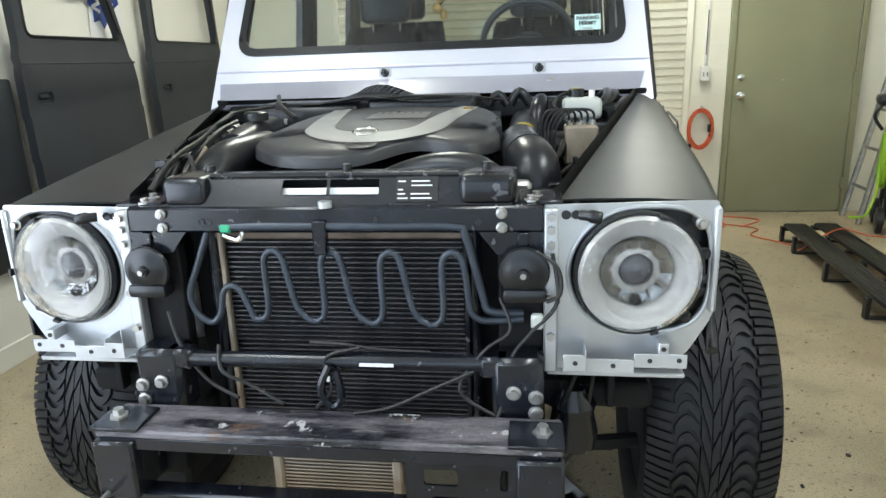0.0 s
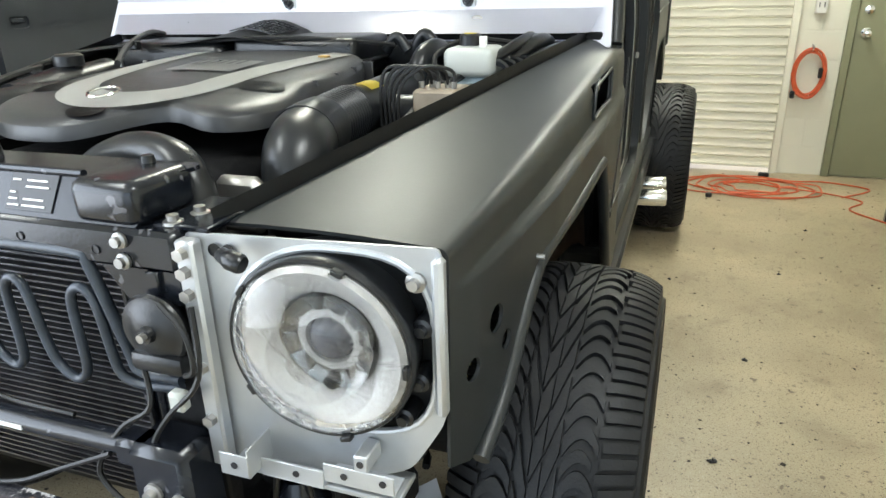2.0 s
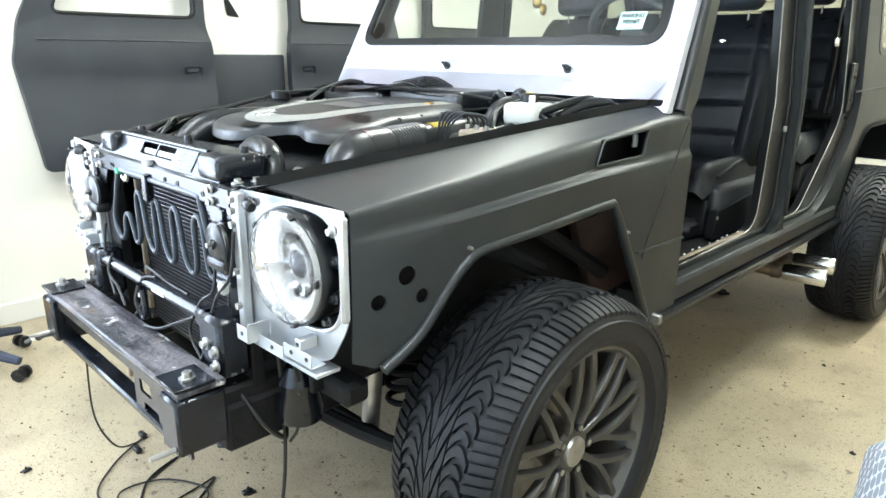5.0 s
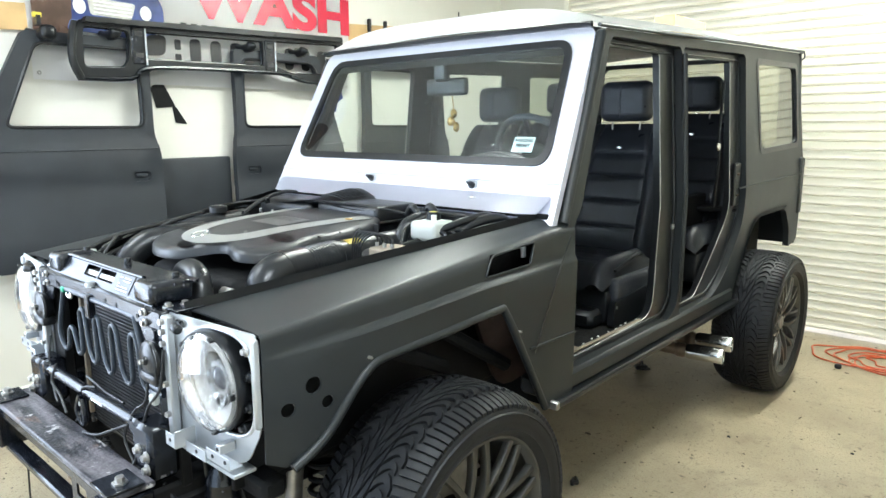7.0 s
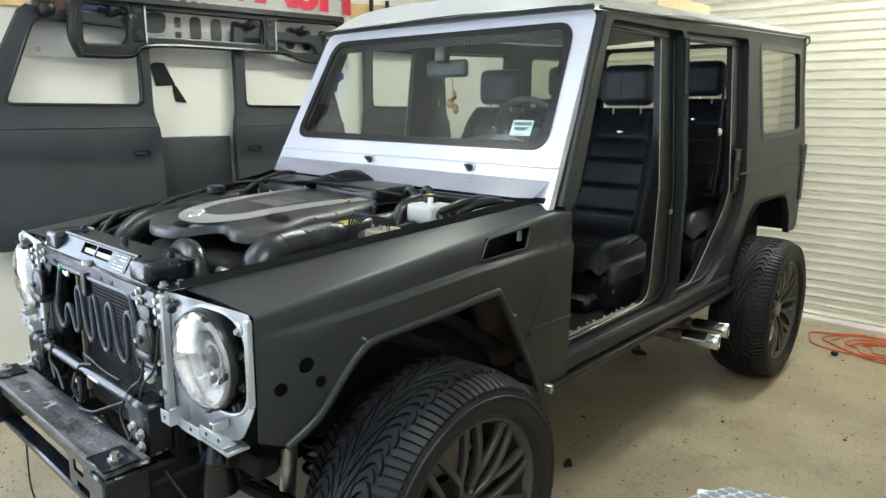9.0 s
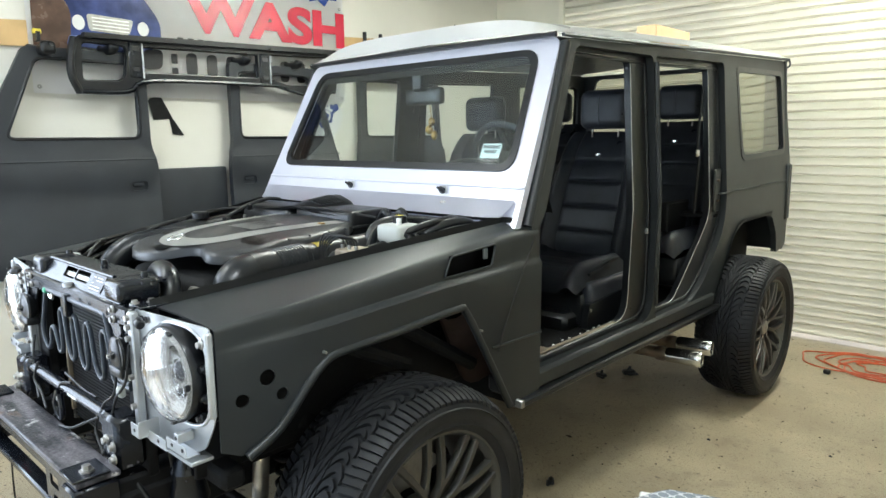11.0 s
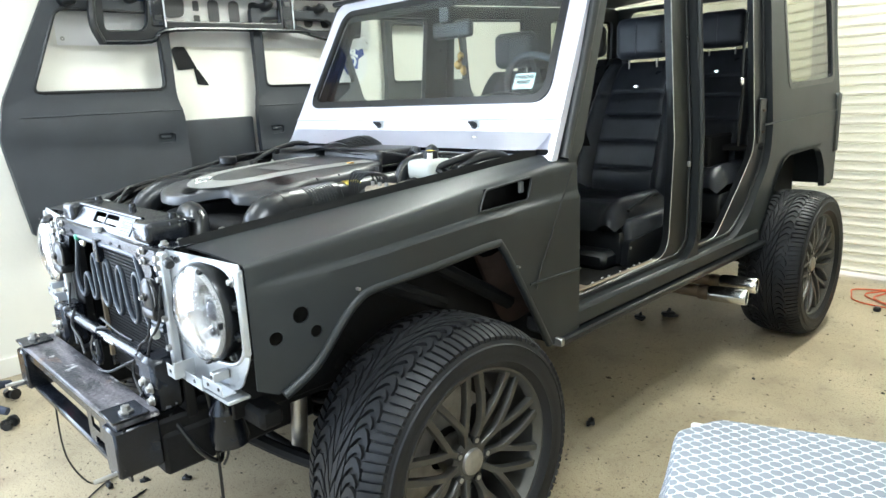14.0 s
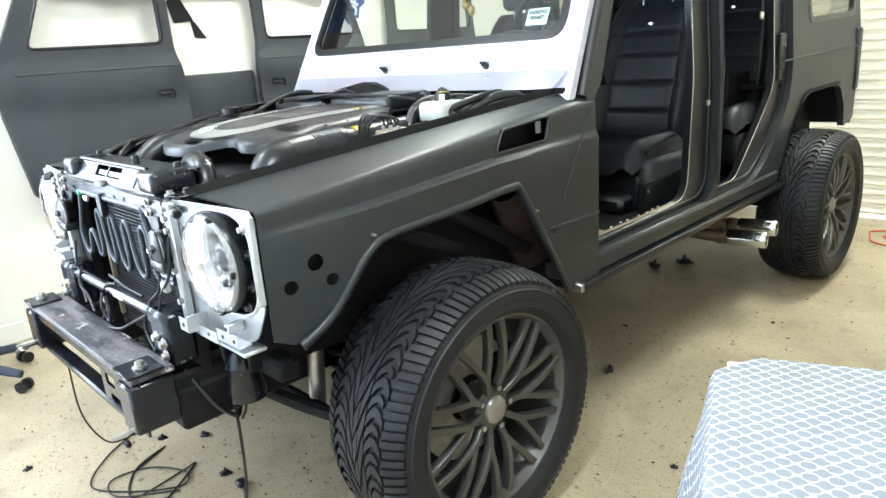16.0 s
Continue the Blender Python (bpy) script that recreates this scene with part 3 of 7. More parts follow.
    part("vent_clip", flip(box(NEW(), 0.79, 0.80, 0.468, 0.488, 1.115, 1.15, 0.002), s), ZINC, wing, "bent metal clip in the vent")
    # seam to the scuttle and the horizontal press line behind it
    seam = tube(NEW(), [(0.845, 0.69, 1.17), (0.849, 0.60, 1.03), (0.845, 0.51, 0.86), (0.843, 0.49, 0.80)], 0.0022, 5)
    part("panel_seam", flip(seam, s), INK, wing)
    part("press_line", flip(tube(NEW(), [(0.842, 0.46, 0.822), (0.842, 0.741, 0.815)], 0.004, 6), s), SATIN, wing)
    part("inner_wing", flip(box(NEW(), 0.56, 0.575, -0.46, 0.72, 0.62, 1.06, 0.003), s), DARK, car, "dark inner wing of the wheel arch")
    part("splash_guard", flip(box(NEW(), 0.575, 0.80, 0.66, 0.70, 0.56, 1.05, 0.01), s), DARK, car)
    ins = sheet(NEW(), 10, 8, lambda u, v: Vector((0.60 + 0.17 * u, 0.56 - 0.05 * math.sin(5 * u) - 0.12 * v, 0.66 + 0.26 * v + 0.02 * math.sin(9 * u))), 0.01)
    part("arch_insulation", flip(ins, s), BROWN, car, "torn brown insulation in the wheel arch")
    for k, (ay, az, by, bz) in enumerate(((0.1, 0.99, 0.52, 0.72), (-0.1, 0.95, 0.2, 0.8))):
        part("arch_brace", flip(tube(NEW(), [(0.62 + 0.04 * k, ay, az), (0.70, by, bz)], 0.025, 8), s), DARK, car)
    return wing


for s in (1, -1):
    fender(s)


# headlamp panels and headlamps
def lamp_panel(s):
    def put(x, z):
        return Vector((x, -0.522 + 0.10 * (x - 0.42), z))

    outline = rounded([(0.425, 1.078), (0.752, 1.078), (0.757, 0.85), (0.705, 0.762), (0.66, 0.745), (0.425, 0.732)], [0.006, 0.01, 0.03, 0.02, 0.01, 0.006])

    def mouth(a, grow=0.0):
        c, d = math.cos(a), math.sin(a)
        k = (abs(c) ** 3.4 + abs(d) ** 3.4) ** (-1 / 3.4) if c > 0 else 1.0
        return Vector((0.607 + (0.134 + grow) * k * c, 0.942 + (0.125 + grow) * k * d))

    ring = [mouth(2 * math.pi * k / 48) for k in range(48)]
    bucket = plate([[mouth(2 * math.pi * k / 48, 0.006) for k in range(48)]], lambda x, z: put(x, z) + Vector((0, 0.03, 0)), 0.004)
    part("lamp_bucket", flip(bucket, s), BLACK, car, "black plastic headlamp bucket")
    panel = part("lamp_panel", flip(plate([outline, ring], put, 0.004), s), ZINC, car, "bare silver headlamp mounting panel", 30)
    lip = NEW()
    tube(lip, [put(*mouth(2 * math.pi * k / 48, 0.002)) for k in range(48)], 0.005, 8, True)
    part("rolled_edge", flip(lip, s), ZINC, panel)
    fl = box(NEW(), 0.742, 0.757, -0.500, -0.480, 0.855, 1.068, 0.005)
    part("side_flange", flip(fl, s), ZINC, panel)
    part("inner_flange", flip(box(NEW(), 0.424, 0.452, -0.545, -0.523, 0.74, 1.075, 0.004), s), ZINC, panel)
    br = NEW()
    box(br, 0.462, 0.506, -0.572, -0.569, 0.757, 0.792, 0.001)
    box(br, 0.462, 0.506, -0.570, -0.518, 0.755, 0.758, 0.001)
    box(br, 0.503, 0.506, -0.570, -0.516, 0.757, 0.80, 0.001)
    box(br, 0.506, 0.60, -0.545, -0.542, 0.745, 0.772, 0.001)
    box(br, 0.506, 0.60, -0.545, -0.513, 0.743, 0.746, 0.001)
    part("lower_bracket", flip(br, s), ZINC, panel, "folded silver bracket")
    br = NEW()
    box(br, 0.60, 0.70, -0.542, -0.539, 0.756, 0.784, 0.001)
    box(br, 0.60, 0.70, -0.541, -0.505, 0.754, 0.757, 0.001)
    box(br, 0.645, 0.665, -0.542, -0.500, 0.782, 0.806, 0.002)
    box(br, 0.432, 0.70, -0.53, -0.47, 0.728, 0.738, 0.002)
    part("lower_bracket", flip(br, s), ZINC, panel, "folded silver bracket")
    for x, z in ((0.485, 0.775), (0.56, 0.759), (0.63, 0.770), (0.685, 0.772), (0.655, 0.795)):
        part("bracket_hole", flip(cyl(NEW(), (x, -0.5735 if x < 0.52 else -0.5465 if x < 0.6 else -0.5435, z), (x, -0.539 if x > 0.52 else -0.569, z), 0.005, seg=10), s), INK, panel)
    for z in (1.06, 1.035, 1.005, 0.90, 0.82):
        part("flange_bolt", flip(cyl(NEW(), (0.438, -0.556, z), (0.438, -0.544, z), 0.0085, seg=6), s), STEEL, panel)
    for x, z in ((0.722, 1.035), (0.728, 0.975), (0.722, 0.90), (0.70, 0.845)):
        part("adjuster", flip(lathe(NEW(), [(-0.03, 0.013), (0.004, 0.013), (0.006, 0.008), (0.014, 0.007), (0.014, 0)], Matrix.Translation(put(x, z)) @ AY, 12), s), BLACK if z < 1.0 else STEEL, panel)
    for x, z, r in ((0.466, 1.058, 0.009), (0.485, 1.058, 0.009)):
        part("panel_hole", flip(lathe(NEW(), [(0, 0), (0, r), (0.002, r)], Matrix.Translation(put(x, z) + Vector((0, -0.003, 0))) @ AY, 14), s), INK, panel)
    # the round lamp
    at = Matrix.Translation((0.603, -0.512, 0.942)) @ Matrix.Rotation(radians(4), 4, "Z") @ AY
    bezel = part("headlamp", flip(lathe(NEW(), [(-0.06, 0.112), (0.0, 0.123), (0.014, 0.1235), (0.019, 0.121), (0.019, 0.1175), (0.008, 0.1165), (-0.05, 0.10)], at, 56), s), BLACK, car, "round headlamp with clear lens and projector")
    part("lens_ring", flip(lathe(NEW(), [(0.008, 0.117), (0.020, 0.116), (0.026, 0.109), (0.024, 0.105), (0.010, 0.085), (-0.004, 0.071)], at, 56), s), LENSRING, bezel, "ribbed pale lens ring")
    bowl = lathe(NEW(), [(0.0, 0.072), (-0.004, 0.069), (-0.02, 0.063), (-0.032, 0.056), (-0.04, 0.045), (-0.05, 0.03), (-0.05, 0.0)], at, 48)
    part("reflector", flip(bowl, s), REFLECT, bezel, "bright chrome reflector bowl")
    for k in range(12):
        a = 2 * math.pi * k / 12 + 0.2
        d = Vector((math.cos(a), 0, math.sin(a)))
        c = Vector((0.603, -0.504, 0.942))
        facet = NEW()
        sheet(facet, 2, 2, lambda u, v: c + d * (0.045 + 0.022 * u) + Vector((-d.z, 0, d.x)) * (v - 0.5) * 0.018 * (1 + u) + Vector((0, -0.004 - 0.008 * u * u + 0.006 * (v - 0.5) ** 2, 0)), 0.002)
        part("facet", flip(facet, s), REFLECT, bezel)
    part("projector_bezel", flip(lathe(NEW(), [(-0.012, 0.033), (-0.004, 0.035), (-0.006, 0.047), (-0.016, 0.053), (-0.03, 0.054)], at, 40), s), LENSRING, bezel)
    part("projector_lens", flip(lathe(NEW(), [(-0.012, 0.033), (-0.004, 0.030), (0.004, 0.022), (0.008, 0.011), (0.009, 0.0)], at, 32), s), surface("projector_glass", (0.10, 0.10, 0.11), 0.04, var=0.1, bump=0, coat=1.0), bezel, "dark glossy projector lens")
    part("side_light", flip(lathe(NEW(), [(-0.01, 0.012), (0.002, 0.011), (0.005, 0.007), (0.005, 0.0)], Matrix.Translation((0.603, -0.516, 0.881)) @ AY, 18), s), BLACK, bezel, "small dark bulb")
    glass = lathe(NEW(), [(0.020, 0.1175), (0.030, 0.108), (0.042, 0.085), (0.050, 0.055), (0.054, 0.025), (0.055, 0.0)], at, 56)
    bmesh.ops.solidify(glass, geom=glass.faces[:], thickness=0.002)
    g = part("lens", flip(glass, s), LAMPGLASS, bezel, "domed clear glass lens")
    g.visible_shadow = False
    for k in range(5):
        a = radians(70 + 72 * k)
        c = Vector((0.603 + 0.119 * math.cos(a), -0.545, 0.942 + 0.119 * math.sin(a)))
        part("lens_clip", flip(box(NEW(), -0.008, 0.008, 0.004, 0.016, -0.003, 0.004, 0.0015, Matrix.Translation(c) @ Matrix.Rotation(math.pi / 2 - a, 4, "Y")), s), BLACK, bezel)
    cl = NEW()
    tube(cl, smooth_path([(0.492, -0.54, 1.062), (0.51, -0.55, 1.062), (0.53, -0.552, 1.058)], 4), [0.010] * 4 + [0.0125] * 4 + [0.010], 10)
    part("parking_lamp", flip(cl, s), BLACK, panel, "small dark lamp holder with clear cap")
    return panel


for s in (1, -1):
    lamp_panel(s)

# front structure: core support, lock carrier, condenser
bm = NEW()
box(bm, -0.424, 0.424, -0.545, -0.50, 1.028, 1.082, 0.006)
core = part("core_support", bm, GRIME, car, "dusty black steel radiator support")
for s in (1, -1):
    part("support_post", flip(box(NEW(), 0.335, 0.424, -0.52, -0.49, 0.60, 1.027, 0.004), s), DARK, core)
for x in (-0.345, 0.345):
    for z in (1.068, 1.04):
        part("support_bolt", lathe(NEW(), [(0, 0), (0, 0.011), (0.004, 0.011), (0.006, 0.007), (0.012, 0.007), (0.012, 0)], Matrix.Translation((x, -0.546, z)) @ AY, 12), STEEL, core)
tray = rounded([(-0.34, -0.500), (0.365, -0.500), (0.372, -0.40), (-0.345, -0.42)], 0.02)
carrier = part("lock_carrier", plate([tray], lambda x, y: Vector((x, y, 1.133)), 0.006), GRIME, car, "black lock carrier tray with slots and a label")


def slope(x, v):
    """The leaning front face of the tray."""
    return Vector((x, -0.536 + 0.6 * v, 1.082 + v))


face = rounded([(-0.335, 0.0), (0.365, 0.0), (0.36, 0.053), (-0.33, 0.053)], 0.006)
slots = [rounded([(a, 0.018), (b, 0.018), (b, 0.047), (a, 0.047)], 0.004) for a, b in ((-0.094, -0.002), (0.004, 0.104))]
part("carrier_face", plate([face] + slots, slope, 0.004), GRIME, carrier)
part("slot_filler", plate([[(-0.10, 0.018), (0.11, 0.018), (0.11, 0.030), (-0.10, 0.030)]], lambda x, v: slope(x, v) + Vector((0, 0.012, 0)), 0.004), PAPER, carrier, "pale metal seen through the slots")
part("slot_back", box(NEW(), -0.12, 0.13, -0.47, -0.462, 1.08, 1.13, 0), DARK, carrier)
for a, b in ((0.262, 0.372), (-0.345, -0.250)):
    part("carrier_hump", box(NEW(), a, b, -0.539, -0.42, 1.078, 1.140, 0.018, seg=5), GRIME, carrier, "", 60)
part("carrier_lip", tube(NEW(), [(-0.25, -0.503, 1.137), (0.26, -0.503, 1.137)], 0.006, 8), GRIME, carrier)
part("warning_label", plate([[(0.139, 0.006), (0.222, 0.006), (0.222, 0.050), (0.139, 0.050)]], lambda x, v: slope(x, v) + Vector((0, -0.002, 0.001)), 0.001), INK, carrier, "black label with small white print")
for k in range(5):
    for j, w in ((0, 0.020), (1, 0.046)):
        if (k + j) % 4 == 3:
            continue
        x0, v0 = 0.143 + 0.026 * j, 0.011 + 0.0075 * k
        part("label_line", plate([[(x0, v0), (x0 + w - 0.005 * ((k + j) % 3), v0), (x0 + w - 0.005 * ((k + j) % 3), v0 + 0.0022), (x0, v0 + 0.0022)]], lambda x, v: slope(x, v) + Vector((0, -0.0035, 0.001)), 0.0005), PAPER, carrier)
for s in (1, -1):
    gus = plate([[(0.30, 1.03), (0.424, 1.03), (0.424, 0.985), (0.335, 0.985)]], lambda x, z: Vector((x, -0.543, z)), 0.006)
    part("support_gusset", flip(gus, s), GRIME, core)
for x, z in ((-0.26, 1.052), (-0.245, 1.05), (0.10, 1.056), (0.17, 1.056), (0.30, 1.05)):
    part("support_hole", lathe(NEW(), [(0, 0), (0, 0.006), (0.0015, 0.006)], Matrix.Translation((x, -0.5455, z)) @ AY, 10), INK, core)
part("latch_stub", cyl(NEW(), (0.0, -0.543, 1.08), (0.0, -0.543, 1.092), 0.014, seg=14), ZINC, carrier)
for x in (-0.28, 0.02, 0.31):
    part("carrier_pin", cyl(NEW(), (x, -0.44, 1.13), (x, -0.44, 1.150), 0.012, 0.009, 12), BLACK, carrier)
for x, y in ((-0.40, -0.51), (0.40, -0.51), (0.41, -0.47), (-0.41, -0.46)):
    part("carrier_bolt", lathe(NEW(), [(0, 0), (0, 0.014), (0.004, 0.013), (0.005, 0.008), (0.012, 0.008), (0.012, 0)], Matrix.Translation((x, y, 1.083)), 12), STEEL, carrier)
part("corner_plate", box(NEW(), 0.375, 0.46, -0.52, -0.40, 1.078, 1.086, 0.002), GRIME, carrier)
part("corner_plate", box(NEW(), -0.46, -0.36, -0.52, -0.40, 1.078, 1.086, 0.002), GRIME, carrier)

cond = part("condenser", box(NEW(), -0.29, 0.29, -0.462, -0.43, 0.56, 1.03, 0.004), DARK, car, "black finned air conditioning condenser")
fin = part("fin", box(NEW(), -0.265, 0.275, -0.474, -0.461, 0.575, 0.5778, 0), FIN, cond, "", 0)
for i in range(1, 41):
    o = new("fin", fin.data)
    o.parent = cond
    o.location.z = i * 0.0112
for x in (-0.282, 0.283):
    part("header_tank", cyl(NEW(), (x, -0.466, 0.56), (x, -0.466, 1.03), 0.016, seg=14), GRIME, cond)
part("top_rail", box(NEW(), -0.27, 0.28, -0.485, -0.465, 1.000, 1.026, 0.004), surface("rusty_rail", (0.16, 0.12, 0.09), 0.6, var=0.4, scale=20), cond, "dull brown upper rail")
part("receiver_bar", box(NEW(), 0.262, 0.274, -0.49, -0.474, 0.60, 1.02, 0.003), GRIME, cond)
part("receiver_bar", box(NEW(), -0.262, -0.25, -0.49, -0.474, 0.60, 1.02, 0.003), ALLOY, cond)
part("radiator", box(NEW(), -0.36, 0.36, -0.425, -0.37, 0.5, 1.06, 0.01), DARK, car, "dark radiator behind the condenser")

# serpentine cooling tube: a frame of pipe with five hairpin loops
run = [(-0.225, 1.041), (-0.250, 1.036), (-0.262, 1.020), (-0.29, 0.955), (-0.314, 0.895), (-0.304, 0.850), (-0.275, 0.829), (-0.252, 0.850), (-0.243, 0.892), (-0.226, 0.911), (-0.205, 0.902), (-0.187, 0.862)]
for i in range(4):
    x = -0.124 + 0.1238 * i
    run += [(x - 0.052, 0.838), (x - 0.031, 0.842), (x - 0.021, 0.868), (x - 0.022, 0.955), (x - 0.015, 0.980), (x, 0.988), (x + 0.014, 0.980), (x + 0.023, 0.955), (x + 0.042, 0.868)]
run[-1] = (0.279, 0.880)
run += [(0.287, 0.857), (0.305, 0.847), (0.34, 0.846), (0.385, 0.850)]
serp = part("cooling_tube", tube(NEW(), smooth_path([(x, -0.535 - 0.006 * math.sin(9 * x), z) for x, z in run], 4), 0.0072, 10), TUBE, car, "slate grey serpentine cooling tube")
part("tube_return", tube(NEW(), smooth_path([(-0.225, -0.54, 1.040), (-0.1, -0.542, 1.042), (0.1, -0.542, 1.041), (0.255, -0.54, 1.040), (0.275, -0.54, 1.02), (0.305, -0.535, 0.90), (0.32, -0.535, 0.866), (0.385, -0.532, 0.862)], 5), 0.0085, 10), TUBE, serp)
part("tube_hanger", box(NEW(), -0.028, 0.0, -0.556, -0.535, 0.985, 1.055, 0.003), GRIME, serp)
part("fuel_line", tube(NEW(), smooth_path([(-0.235, -0.53, 1.035), (-0.05, -0.525, 1.047), (0.12, -0.52, 1.05), (0.26, -0.51, 1.06)], 6), 0.004, 7), STEEL, serp)
part("pipe_clip", box(NEW(), -0.222, -0.2, -0.552, -0.528, 1.03, 1.046, 0.003), GREENTAG, serp, "green plastic clip")
part("pipe_union", tube(NEW(), smooth_path([(-0.225, -0.53, 1.02), (-0.19, -0.535, 1.012), (-0.18, -0.535, 1.03), (-0.19, -0.53, 1.045)], 5), 0.006, 8), CHROME, serp)

# horns
for s in (1, -1):
    h = part("horn", flip(lathe(NEW(), [(-0.03, 0.03), (-0.005, 0.046), (0.0, 0.05), (0.006, 0.047), (0.007, 0.036), (0.011, 0.03), (0.013, 0.012), (0.02, 0.010), (0.02, 0)], Matrix.Translation((0.386, -0.56, 0.955)) @ AY, 32), s), BLACK, car, "round black horn")
    part("horn_trumpet", flip(box(NEW(), 0.345, 0.43, -0.575, -0.53, 0.895, 0.925, 0.01, seg=2), s), BLACK, h)
    part("horn_boss", flip(cyl(NEW(), (0.386, -0.588, 0.955), (0.386, -0.573, 0.955), 0.006, seg=8), s), STEEL, h)
    part("horn_bracket", flip(box(NEW(), 0.375, 0.395, -0.55, -0.535, 1.0, 1.03, 0.002), s), GRIME, h)

# lower cross tube, brackets and the bare bumper beam
x_tube = part("cross_tube", tube(NEW(), [(-0.36, -0.575, 0.765), (0.0, -0.577, 0.768), (0.37, -0.575, 0.772)], 0.017, 14), GRIME, car, "grimy black cross tube")
for s in (1, -1):
    b = NEW()
    box(b, 0.325, 0.425, -0.60, -0.52, 0.64, 0.79, 0.012)
    box(b, 0.30, 0.36, -0.595, -0.55, 0.745, 0.79, 0.008)
    mount = part("beam_mount", flip(b, s), GRIME, car, "black stepped bumper mount")
    for x, z in ((0.367, 0.722), (0.41, 0.714), (0.41, 0.68)):
        part("mount_bolt", flip(lathe(NEW(), [(0, 0), (0, 0.015), (0.004, 0.015), (0.005, 0.010), (0.014, 0.009), (0.014, 0)], Matrix.Translation((x, -0.60, z)) @ AY, 12), s), STEEL, mount)
part("tube_scuff", box(NEW(), 0.06, 0.13, -0.5945, -0.592, 0.766, 0.773, 0), PAPER, x_tube, "white scuff on the tube")
part("tube_hook", tube(NEW(), smooth_path([(0.0, -0.60, 0.77), (-0.02, -0.605, 0.72), (0.0, -0.60, 0.68), (0.02, -0.60, 0.70), (0.012, -0.6, 0.76)], 5), 0.009, 8), GRIME, x_tube)

beam = part("bumper_beam", box(NEW(), -0.455, 0.46, -0.715, -0.605, 0.655, 0.672, 0.004), PEEL, car, "black steel bumper beam with peeling paint")
part("beam_face", box(NEW(), -0.445, 0.45, -0.712, -0.70, 0.628, 0.655, 0.002), GRIME, beam)
part("beam_rail", box(NEW(), -0.40, 0.40, -0.705, -0.66, 0.505, 0.527, 0.005), GRIME, beam)
bm = plate([[(-0.455, 0.507), (-0.385, 0.507), (-0.36, 0.655), (-0.455, 0.655)]], lambda x, z: Vector((x, -0.700, z)), 0.006)
part("end_plate", bm, GRIME, beam)
holes = [rounded([(a, c), (b, c), (b, d), (a, d)], 0.008) for a, b, c, d in ((0.20, 0.265, 0.575, 0.61), (0.345, 0.36, 0.57, 0.615), (0.215, 0.30, 0.522, 0.552))]
bm = plate([[(0.165, 0.507), (0.46, 0.507), (0.46, 0.655), (0.165, 0.655)]] + holes, lambda x, z: Vector((x, -0.700, z)), 0.006)
part("end_plate", bm, GRIME, beam)
for s in (1, -1):
    part("end_box", flip(box(NEW(), 0.375, 0.462, -0.725, -0.61, 0.52, 0.65, 0.006), s), GRIME, beam)
    part("end_cap", flip(box(NEW(), 0.36, 0.462, -0.722, -0.63, 0.672, 0.68, 0.002), s), GRIME, beam)
    part("beam_bolt", flip(lathe(NEW(), [(0, 0), (0, 0.019), (0.005, 0.019), (0.006, 0.012), (0.018, 0.011), (0.018, 0)], Matrix.Translation((0.423, -0.675, 0.68)), 6), s), STEEL, beam)
    part("beam_stay", flip(box(NEW(), 0.34, 0.42, -0.61, -0.30, 0.50, 0.62, 0.01), s), DARK, beam)
    part("stud", flip(cyl(NEW(), (0.44, -0.78, 0.535), (0.44, -0.72, 0.535), 0.006, seg=8), s), STEEL, beam)
cool = part("oil_cooler", box(NEW(), -0.135, 0.14, -0.60, -0.575, 0.465, 0.60, 0.004), DARK, car, "pale alloy oil cooler behind the beam")
fin = part("cooler_fin", box(NEW(), -0.115, 0.12, -0.61, -0.598, 0.474, 0.4778, 0), ALLOY, cool, "", 0)
for i in range(1, 15):
    o = new("cooler_fin", fin.data)
    o.parent = cool
    o.location.z = i * 0.0082
for x in (-0.125, 0.13):
    part("cooler_tank", box(NEW(), x - 0.011, x + 0.011, -0.618, -0.575, 0.462, 0.603, 0.005), ALLOY, cool)
part("sensor_plug", box(NEW(), -0.245, -0.222, -0.67, -0.645, 0.60, 0.622, 0.004), REDCAP, beam, "red connector")
ws = part("tow_cable", tube(NEW(), smooth_path([(-0.43, -0.72, 0.53), (-0.47, -0.75, 0.515), (-0.53, -0.76, 0.49), (-0.60, -0.76, 0.46)], 5), 0.006, 7), WIRE, beam)
part("cable_end", cyl(NEW(), (-0.50, -0.755, 0.505), (-0.47, -0.75, 0.516), 0.012, seg=10), CHROME, beam)

